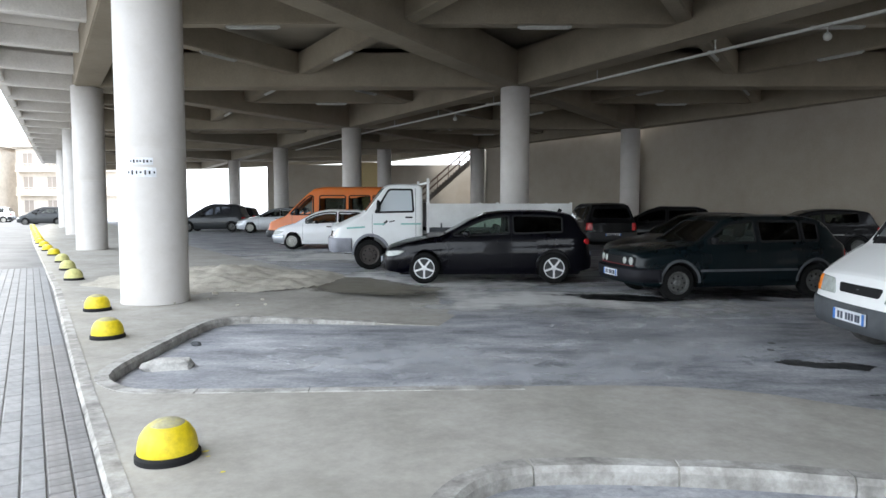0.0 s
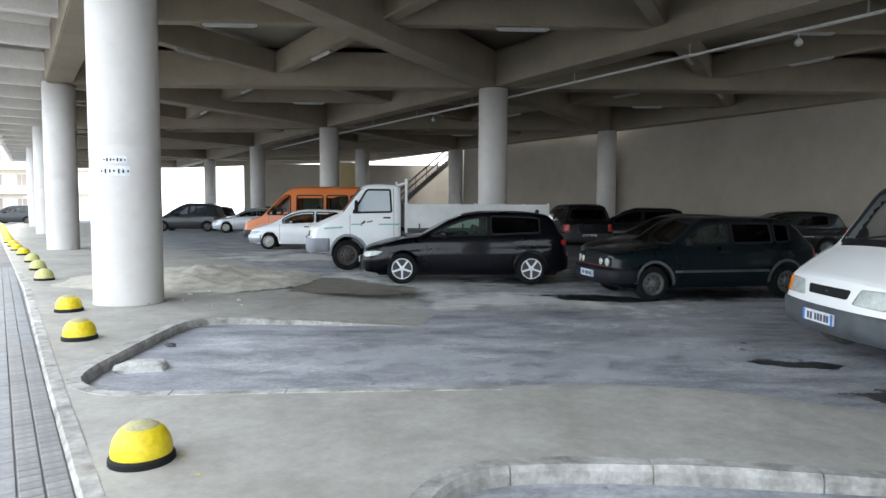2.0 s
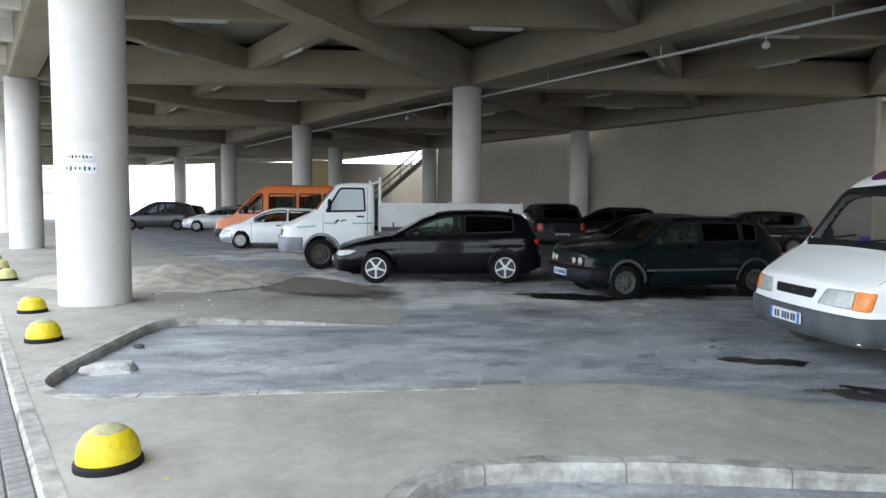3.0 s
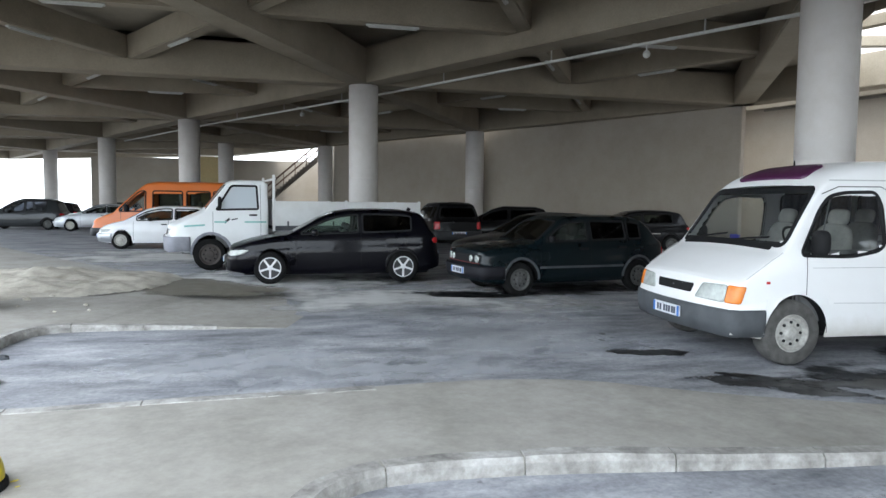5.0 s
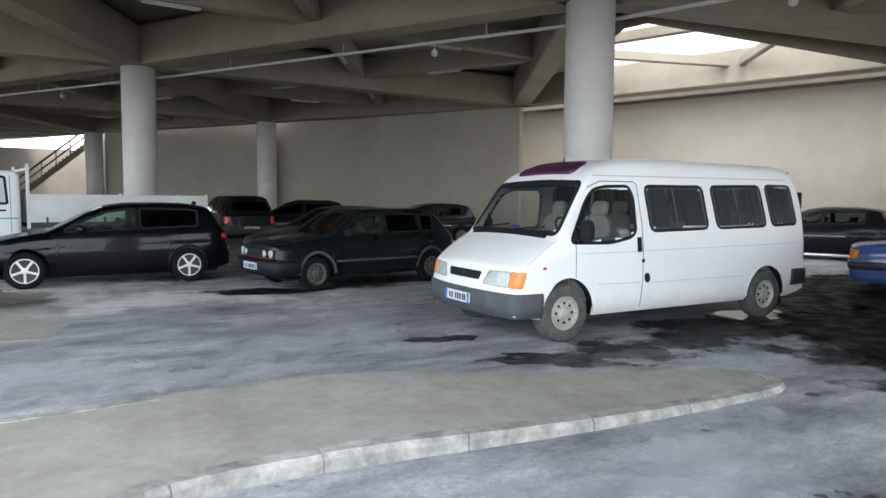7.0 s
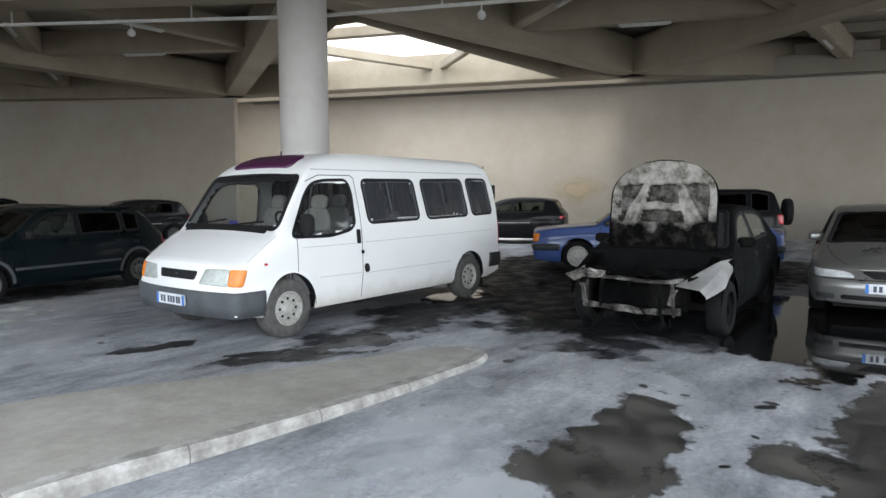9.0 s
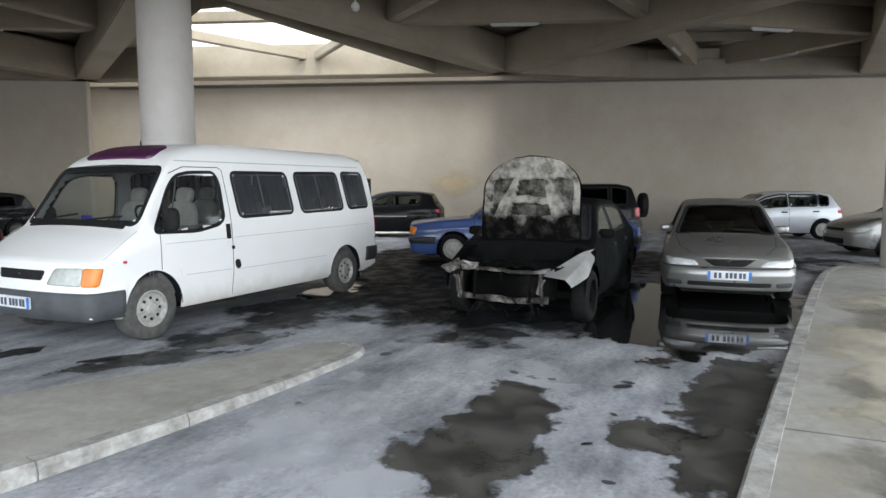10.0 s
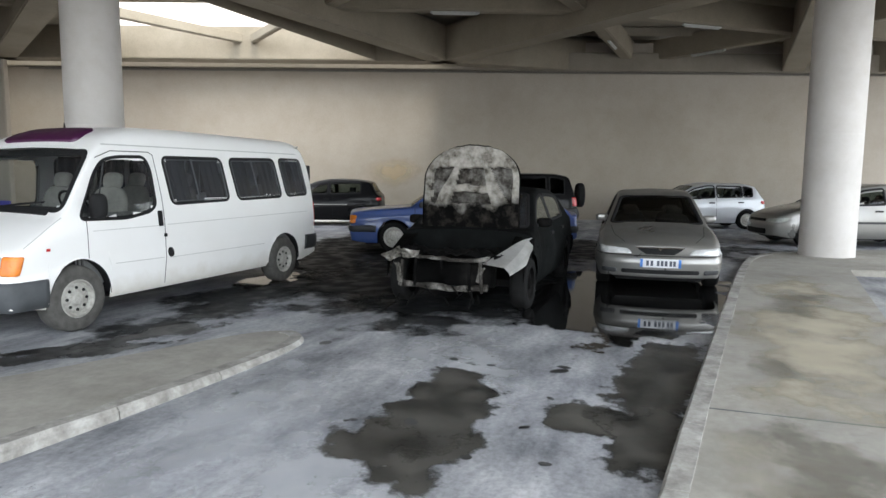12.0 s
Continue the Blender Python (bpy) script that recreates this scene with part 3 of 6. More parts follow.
    for s in stations:
        z0, ze = low(s), edge_z(s)
        ze = max(ze, z0 + 0.02)
        ye = half(s, ze)
        pts = [(half(s, z0 + (ze - z0) * i / NS_), z0 + (ze - z0) * i / NS_) for i in range(NS_ + 1)]
        yt = ye - min(rcy, ye * 0.4)
        zt = roof_z(s, yt)
        c = (ye - tum * (zt - ze) * 0.6, zt - 0.1 * (zt - ze))
        pts += [((1 - t) ** 2 * ye + 2 * t * (1 - t) * c[0] + t * t * yt, (1 - t) ** 2 * ze + 2 * t * (1 - t) * c[1] + t * t * zt) for t in [i / NC for i in range(1, NC + 1)]]
        pts += [(yt * (1 - i / NT), roof_z(s, yt * (1 - i / NT))) for i in range(1, NT + 1)]
        full = pts + [(-y, z) for y, z in reversed(pts[:-1])]
        rows.append([bm.verts.new(placed(s, y, z)) for y, z in full])
        keys.append((s, full))
    n, split = len(rows[0]), NS_ + NC
    for i in range(len(rows) - 1):
        (sa, pa), (sb, pb) = keys[i], keys[i + 1]
        for k in range(n - 1):
            quad = ((sa, *pa[k]), (sa, *pa[k + 1]), (sb, *pb[k + 1]), (sb, *pb[k]))
            if k < NS_ + 3 or k > n - 5 - NS_:
                cut = any(all(inside(p, q[0], q[2]) for q in quad) for p in holes)
            else:
                cut = False
            if not cut and split - 2 <= k <= n - split:
                cut = any(all(inside(p, q[0], q[1]) for q in quad) for p in gaps)
            if not cut:
                bm.faces.new((rows[i][k], rows[i][k + 1], rows[i + 1][k + 1], rows[i + 1][k])).smooth = True
    # nose and tail close the skin
    for row, (s, full) in ((rows[0], keys[0]), (rows[-1], keys[-1])):
        strips = []
        for k in range(n // 2):
            a, b = row[k], row[n - 1 - k]
            y, z = full[k]
            strips.append([a] + [bm.verts.new(placed(s, y * (1 - j / 6), z)) for j in range(1, 12)] + [b])
        for p, q in zip(strips, strips[1:]):
            for j in range(12):
                bm.faces.new((p[j], p[j + 1], q[j + 1], q[j])).smooth = True
        p, c = strips[-1], row[n // 2]
        for j in range(12):
            bm.faces.new((p[j], p[j + 1], c)).smooth = True
    bmesh.ops.recalc_face_normals(bm, faces=bm.faces)
    part("body", bm, paint_mat, th)
    inmat = spec.get("inmat", M_INTERIOR)
    g0 = gh[0][0]
    part("underbody", boxed(X(L - 0.25), -W / 2 + 0.26, sill - 0.04, X(start + 0.35), W / 2 - 0.26, sill + 0.2, bevel=0.03), M_BLACK, th)
    bz = lerp_line(belt, g0 + 0.6)
    part("cabin_floor", boxed(X(L - 0.15), -W / 2 + 0.13, sill + 0.1, X(g0 + 0.25), W / 2 - 0.13, bz - spec.get("deep", 0.3), bevel=0.02), inmat, th)
    part("dashboard", boxed(X(g0 + 0.62), -W / 2 + 0.16, bz - 0.28, X(g0 + 0.16), W / 2 - 0.16, bz - 0.02, bevel=0.06), spec.get("dashmat", M_INTERIOR), th)

    for sg in (1, -1):
        a, b = g0 + 0.3, L - 0.35
        part("door_card", boxed(X(b), min(sg * (W / 2 - 0.1), sg * (W / 2 - 0.14)), sill + 0.15, X(a), max(sg * (W / 2 - 0.1), sg * (W / 2 - 0.14)), bz + 0.0, bevel=0.01), inmat, th)

    rub = spec.get("rubber", 0.02)
    for poly, first in panes:
        for sg in (1, -1):
            pane = part("side_window", applied(on_side[sg], poly, -0.006), spec.get("frontglass", glass) if first else glass, th)
            pane.visible_shadow = False
            part("window_rubber", framed(on_side[sg], poly, rub + 0.012, lapped + 0.003, 0.006), trim, th)
    for poly, nm in tops:
        pane = part(nm, applied(on_top, poly, -0.006), glass if nm == "rear_window" else spec.get("wsglass", glass), th)
        pane.visible_shadow = False
        part(nm + "_rubber", framed(on_top, poly, spec.get("frame", 0.035), lapped + 0.008, 0.006), trim, th)
    sm = spec.get("seatmat", M_SEATDARK)
    for s, _ in spec.get("seats", [(g0 + 1.25, 2), (g0 + 2.05, 2)]):
        zb = lerp_line(belt, s) - 0.2
        hmax = min(spec.get("seath", 0.42), topz(s) - zb - 0.12)
        for sg in (1, -1):
            bm2 = bmesh.new()
            pillow(bm2, 0.075, 0.25, hmax * 0.55, 0, hmax * 0.2)
            pillow(bm2, 0.05, 0.13, hmax * 0.15, -0.01, hmax * 0.86)
            bm2.transform(pose(X(s), sg * W * 0.2, zb, 0, -12, 0))
            part("seat", bm2, sm, th)
    # wheels, their wells and arch lips
    for a in axles:
        for sg in (1, -1):
            wheel(th, X(a), sg * (W / 2 - 0.115), r, sg, rim, spec.get("tw", 0.19), spec.get("detail", True) and sg > 0, spec.get("dusty", False), spec.get("rimsize", 0.66))
            if a - arch < start or a > L:
                continue
            bm2 = bmesh.new()
            ring, lip = [], spec.get("lip", 0.016)
            for i in range(25):
                ang = math.pi * i / 24
                s2, z2 = a - math.cos(ang) * arch, r + math.sin(ang) * arch
                s3, z3 = a - math.cos(ang) * (arch + lip), r + math.sin(ang) * (arch + lip)
                e, o = on_surface(on_side[sg], (s2, z2), 0.008), on_surface(on_side[sg], (s3, z3), 0.001)
                m = on_surface(on_side[sg], ((s2 + s3) / 2, (z2 + z3) / 2), 0.011)
                deep = Vector((e.x, sg * (W / 2 - 0.36), e.z))
                ring.append([bm2.verts.new(v) for v in (o, m, e, deep)])
            for p, q in zip(ring, ring[1:]):
                for k in range(3):
                    f = bm2.faces.new((p[k], p[k + 1], q[k + 1], q[k]))
                    f.smooth, f.material_index = k < 2, int(k == 2)
            part("wheel_arch", bm2, [spec.get("lipmat", paint_mat), M_BLACK], th)
    for s, z0, z1 in spec.get("seams", []):
        for sg in (1, -1):
            part("door_seam", ribbon(on_side[sg], [(s, z0), (s, z1)], 0.009, 0.003), M_BLACK, th)
    for pts, wid, mat, nm in spec.get("lines", []):
        for sg in (1, -1):
            part(nm, ribbon(on_side[sg], pts, wid, 0.004), mat, th)
    for s, z in spec.get("handles", []):
        for sg in (1, -1):
            poly = round_poly([(s - 0.09, z - 0.018), (s + 0.09, z - 0.018), (s + 0.09, z + 0.02), (s - 0.09, z + 0.02)], 0.015, 3)
            part("door_handle", applied(on_side[sg], poly, 0.022, 0.025), spec.get("handlemat", trim), th)
    if "mirror" in spec:
        s, z, a, b, c = spec["mirror"]
        for sg in (1, -1):
            bm2 = bmesh.new()
            pillow(bm2, a / 2, b / 2, c / 2)
            bm2.transform(pose(X(s), sg * (half(s, z) + b / 2 - 0.01), z, 0, 0, -12 * sg))
            part("mirror", bm2, spec.get("mirrormat", trim), th)
    if "strip" in spec:
        z, hgt, mat = spec["strip"]
        a, b = axles[0] + arch + 0.03, axles[1] - arch - 0.03
        for sg in (1, -1):
            part("side_strip", ribbon(on_side[sg], [(a, z + hgt / 2), (b, z + hgt / 2)], hgt, 0.012), mat, th)
    for sa, za, zb2, mat in spec.get("bumpers", []):
        if mat in (paint_mat, None):
            continue
        mp = on_front if sa == 0 else on_rear
        reach = half(0.0 if sa == 0 else L, 0.5) + spec.get("bumperside", max(0.2, (fo if sa == 0 else L - fo - wb) - arch - 0.03))
        us = [-reach + 2 * reach * i / 44 for i in range(45)]
        prof = [(za, -0.03), (za + 0.03, 0.012), ((za + zb2) / 2, 0.03), (zb2 - 0.03, 0.03), (zb2, 0.022), (zb2 + 0.004, -0.006)]
        bm2 = bmesh.new()
        rws = [[bm2.verts.new(on_surface(mp, (u, z), o)) for z, o in prof] for u in us]
        for p, q in zip(rws, rws[1:]):
            for k in range(len(prof) - 1):
                bm2.faces.new((p[k], p[k + 1], q[k + 1], q[k])).smooth = True
        bm2.faces.new(rws[0]), bm2.faces.new(rws[-1])
        bmesh.ops.recalc_face_normals(bm2, faces=bm2.faces)
        part("bumper", bm2, mat, th)
    # lamps, grille and badges on nose and tail
    for nm, s, y, z, dx, dy, dz, mat, both in spec.get("bits", []):
        mp = on_front if s < 1.5 else on_rear
        for sg in ((1, -1) if both else (1,)):
            poly = [(sg * (y - dy / 2), z - dz / 2), (sg * (y + dy / 2), z - dz / 2), (sg * (y + dy / 2), z + dz / 2), (sg * (y - dy / 2), z + dz / 2)]
            part(nm, applied(mp, round_poly(poly, min(dy, dz) * spec.get("bitround", 0.25), 4), 0.008 if nm not in ("badge", "indicator") else 0.014, 0.02, 0.006 if "light" in nm else 0.0), mat, th)
    for s, pts, mat, nm, both in spec.get("shapes", []):
        mp = on_front if s == 0 else on_rear
        for sg in ((1, -1) if both else (1,)):
            part(nm, applied(mp, round_poly([(sg * u, z) for u, z in pts], 0.03, 4), 0.008, 0.02, 0.005), mat, th)
    for s, y, z, dirn in spec.get("plates", []):
        f = (on_front if dirn > 0 else on_rear)(y, z).x + dirn * spec.get("platelift", 0.03)
        pl = part("number_plate", boxed(f - 0.012, y - 0.26, z - 0.057, f + 0.01, y + 0.26, z + 0.057, bevel=0.004), M_PLATE, th, "white number plate with blue ends")
        f += dirn * 0.012
        for y0, y1 in ((-0.26, -0.225), (0.225, 0.26)):
            part("plate_band", boxed(f - 0.002, y + y0, z - 0.055, f + 0.002, y + y1, z + 0.055), M_PLATEBLUE, pl)
        for k in (-0.165, -0.11, -0.03, 0.02, 0.07, 0.13, 0.175):
            part("plate_bar", boxed(f - 0.002, y + k - 0.017, z - 0.035, f + 0.002, y + k + 0.017, z + 0.035), M_PLATEINK, pl)
    maps = dict(top=on_top, side=on_side, front=on_front, rear=on_rear)
    return th, X, lambda s, z=0.6: half(s, z), maps


M_INTERIORGREY = plain("grey_trim", (0.14, 0.14, 0.14), 0.8)
M_VANLAMP = plain("ribbed_lamp_glass", (0.5, 0.53, 0.5), 0.25, 0.1, 0.3, 14)
M_DARKRIM = plain("rusty_rim", (0.07, 0.06, 0.055), 0.8)
M_CHAR = surface("charred_steel", (0.002, 0.002, 0.002), (0.005, 0.005, 0.005), (0.018, 0.017, 0.016), 3, 30, 0.9, 0.5, spec=0.06)
P_WHITE = paint("white_van_paint", (0.8, 0.8, 0.79), 0.35, 0, (0.66, 0.62, 0.55), 0.18, 0.4, sill=0.25)
P_TRUCK = paint("truck_white", (0.8, 0.82, 0.82), 0.4, 0, (0.45, 0.43, 0.38), 0.3, 0.3)
P_BLACKBLUE = paint("black_blue_paint", (0.001, 0.001, 0.003), 0.2, 0.0, (0.002, 0.002, 0.004), 0.2, 0.3, spec=0.12)
P_GREEN = paint("dark_green_paint", (0.003, 0.007, 0.009), 0.18, 0.0, (0.008, 0.014, 0.016), 0.35, 0.25, spec=0.15)
P_BLACK = paint("black_paint", (0.004, 0.004, 0.005), 0.25, 0.0, (0.008, 0.008, 0.009), 0.4, 0.2, spec=0.12)
P_DARKGREY = paint("dark_grey_paint", (0.02, 0.023, 0.026), 0.3, 0.2, (0.05, 0.05, 0.05), 0.3, 0.4, spec=0.3)
P_BLUE = paint("blue_paint", (0.03, 0.07, 0.24), 0.3, 0.0, (0.1, 0.11, 0.16), 0.4, 0.6)
P_CHAMPAGNE = paint("champagne_paint", (0.25, 0.247, 0.238), 0.24, 0.6, (0.3, 0.28, 0.24), 0.3, 0.7)
P_SILVER = paint("silver_paint", (0.52, 0.54, 0.57), 0.3, 0.55, (0.4, 0.39, 0.37), 0.3, 0.7)
P_ORANGE = paint("orange_paint", (0.72, 0.17, 0.02), 0.35, 0.0, (0.5, 0.3, 0.15), 0.2, 0.5)
P_PALEWHITE = paint("white_car_paint", (0.84, 0.85, 0.86), 0.3, 0.0, (0.5, 0.48, 0.44), 0.2, 0.6)

HATCH = dict(L=4.2, W=1.78, wb=2.6, fo=0.87, r=0.315, sill=0.2, fine=0.05, frame=0.02, rubber=0.012,
             top=[(0, 0.7), (0.05, 0.745), (0.25, 0.8), (0.6, 0.885), (1.0, 0.955), (1.2, 0.985), (4.12, 1.02), (4.17, 0.98), (4.2, 0.95)],
             belt=[(0, 0.72), (0.8, 0.86), (1.4, 0.93), (3.6, 1.0), (4.2, 1.02)],
             gh=[(1.26, 1.0), (1.8, 1.3), (2.15, 1.425), (2.5, 1.47), (2.9, 1.478), (3.4, 1.455), (3.76, 1.4), (3.84, 1.36), (4.02, 1.12), (4.1, 1.03)],
             win=[(1.47, 2.58), (2.66, 3.66)], ws=(1.29, 2.1), rw=(3.85, 4.04), tumble=0.36, seats=[(2.3, 2), (3.05, 2)],
             seams=[(1.36, 0.32, 0.9), (2.62, 0.32, 1.32)], handles=[(2.42, 0.84)], mirror=(1.72, 1.0, 0.12, 0.2, 0.13),
             bumpers=[(0, 0.22, 0.52, None), (1, 0.28, 0.62, None)],
             bits=[("grille", -0.02, 0, 0.6, 0.03, 0.84, 0.06, M_BLACK, False), ("air_intake", -0.045, 0, 0.34, 0.03, 1.0, 0.12, M_BLACK, False)],
             shapes=[(0, [(0.44, 0.565), (0.7, 0.545), (0.92, 0.585), (1.05, 0.66), (0.85, 0.67), (0.5, 0.635)], M_VANLAMP, "headlight", True),
                     (1, [(0.5, 0.79), (0.8, 0.79), (0.86, 0.84), (0.82, 0.9), (0.5, 0.885)], M_REDLAMP, "tail_light", True)],
             plates=[(-0.07, 0, 0.46, 1), (4.24, 0, 0.55, -1)])


def variant(base, paint_mat, **changes):
    s = dict(base)
    s.update(changes)
    s["bumpers"] = [(a, b, c, m or paint_mat) for a, b, c, m in s["bumpers"]]
    return s


golf, gx, ghw, gmap = vehicle("hatchback_car", (0.93, 13.74), 180.3, "glossy black three-door hatchback with five-spoke alloys", "car", variant(HATCH, P_BLACKBLUE, L=4.3, top=HATCH["top"][:6] + [(4.22, 1.02), (4.27, 0.98), (4.3, 0.95)], gh=HATCH["gh"][:5] + [(3.45, 1.465), (3.84, 1.41), (3.92, 1.37), (4.1, 1.12), (4.19, 1.03)], rw=(3.93, 4.12), frontglass=M_GREENGLASS, handlemat=P_BLACKBLUE, mirrormat=P_BLACKBLUE), P_BLACKBLUE, "alloy", M_BLACKGLASS)
bm = boxed(-0.04, -0.01, -0.02, 0.04, 0.01, 0.06, bevel=0.006)
bm.transform(pose(gx(3.72), 0, 1.44, 0, -30, 0))
part("roof_antenna", bm, M_BLACK, golf)

M_MKBUMPER = plain("dark_bumper_plastic", (0.012, 0.012, 0.016), 0.6, spec=0.25)
MK2 = variant(HATCH, P_GREEN, L=4.0, W=1.67, wb=2.5, fo=0.8, r=0.29, sill=0.22, shapes=[], soft=0.03, frontglass=M_GREENGLASS,
              side=[(0, 0.06), (0.08, 0.02), (0.3, 0.004), (0.52, 0.0), (0.54, 0.012), (0.86, 0.02), (0.9, 0.04), (1.0, 0.06)],
              top=[(0, 0.78), (0.03, 0.81), (0.3, 0.85), (1.0, 0.925), (3.95, 0.95), (4.0, 0.9)], face=[(0.2, 0.05), (0.3, 0.0), (0.52, 0.0), (0.55, 0.04), (0.8, 0.07)],
              belt=[(0, 0.78), (1.0, 0.89), (3.9, 0.95)], gh=[(1.08, 0.935), (1.24, 1.02), (1.66, 1.33), (1.84, 1.39), (2.2, 1.41), (3.15, 1.4), (3.4, 1.36), (3.5, 1.31), (3.84, 1.0)],
              win=[(1.34, 2.2), (2.28, 3.02), (3.08, 3.38)], ws=(1.14, 1.64), rw=(3.5, 3.78), seams=[(1.2, 0.3, 0.9), (2.24, 0.3, 1.32), (3.05, 0.55, 1.3)], handles=[(2.08, 0.8), (2.9, 0.82)],
              strip=(0.47, 0.04, M_GREYPLASTIC), lipmat=M_GREYPLASTIC, lip=0.05, tumble=0.3, nose=0.05, tail=0.05, curve=0.1, mirror=(1.42, 0.98, 0.1, 0.17, 0.12),
              bumpers=[(0, 0.28, 0.52, M_MKBUMPER), (1, 0.32, 0.54, M_MKBUMPER)],
              bits=[("grille", 0.0, 0, 0.64, 0.04, 1.36, 0.14, M_BLACK, False), ("tail_light", 3.97, 0.62, 0.72, 0.06, 0.26, 0.2, M_REDLAMP, True)], plates=[(-0.08, 0, 0.42, 1), (4.07, 0, 0.45, -1)])
mk2, mx, mhw, mmap = vehicle("hatchback_car", (4.98, 11.5), 188.5, "dusty dark green five-door hatchback with grey side strips", "car", MK2, P_GREEN, "grey", M_BLACKGLASS)

for y, q in ((0.56, 0.066), (0.37, 0.056), (-0.37, 0.056), (-0.56, 0.066)):
    bm = lathe([(0.0, 0.012), (q * 0.6, 0.008), (q, 0.0), (q * 1.08, -0.01), (q * 1.08, -0.04)], 20, "Y")
    bm.transform(pose(mmap["front"](y, 0.64).x + 0.015, y, 0.64, 0, 0, -90))
    part("headlight", bm, M_VANLAMP, mk2)
part("grille_trim", ribbon(mmap["front"], [(-0.66, 0.565), (0.66, 0.565)], 0.014, 0.012), plain("red_trim", (0.16, 0.008, 0.01), 0.6), mk2, "thin red line below the grille")

VAN = dict(L=5.35, W=1.94, wb=3.42, fo=0.86, r=0.325, sill=0.31, tw=0.2, arch=0.06, fine=0.05, crown=0.035, corner=0.2, bow=0.02,
           side=[(0, 0.05), (0.06, 0.02), (0.3, 0.006), (0.42, 0.0), (0.44, 0.01), (0.8, 0.014), (1.0, 0.03)],
           top=[(0, 0.87), (0.06, 0.92), (0.25, 0.98), (1.0, 1.2)], belt=[(0.8, 1.16), (1.2, 1.2), (5.35, 1.2)],
           gh=[(0.88, 1.18), (1.66, 1.86), (1.95, 2.05), (2.4, 2.1), (4.6, 2.1), (5.2, 2.06), (5.33, 1.9)],
           win=[(1.04, 2.13), (2.4, 3.33), (3.5, 4.28), (4.42, 4.98)], ws=(0.93, 1.6), tumble=0.14, rail=0.09, wintop=1.8, nose=0.07, tail=0.02, tailcurve=0.05, back=[(0.3, 0.0), (2, 0.05)],
           wsglass=M_CLEARGLASS, frontglass=M_CLEARGLASS, dusty=True, rubber=0.02, round=0.09, seatmat=M_SEAT, inmat=M_INTERIORGREY, seath=0.62, curve=0.16, seats=[(1.95, 2), (2.9, 2), (3.75, 2), (4.6, 2)],
           seams=[(1.14, 0.5, 1.2), (2.26, 0.42, 2.0)], handles=[], mirror=(1.36, 1.33, 0.14, 0.24, 0.27),
           bumpers=[(0, 0.34, 0.62, M_GREYPLASTIC), (1, 0.42, 0.66, M_DARKPLASTIC)],
           bits=[("grille", -0.005, 0, 0.72, 0.05, 0.66, 0.11, M_BLACK, False), ("headlight", 0.0, 0.6, 0.73, 0.045, 0.42, 0.14, M_VANLAMP, True)], plates=[(-0.07, 0, 0.5, 1)])
# grey for ribbons that paint the shade of creases, gutter and bonnet gap
M_SHADELINE = plain("shade_line_grey", (0.5, 0.5, 0.49), 0.6)
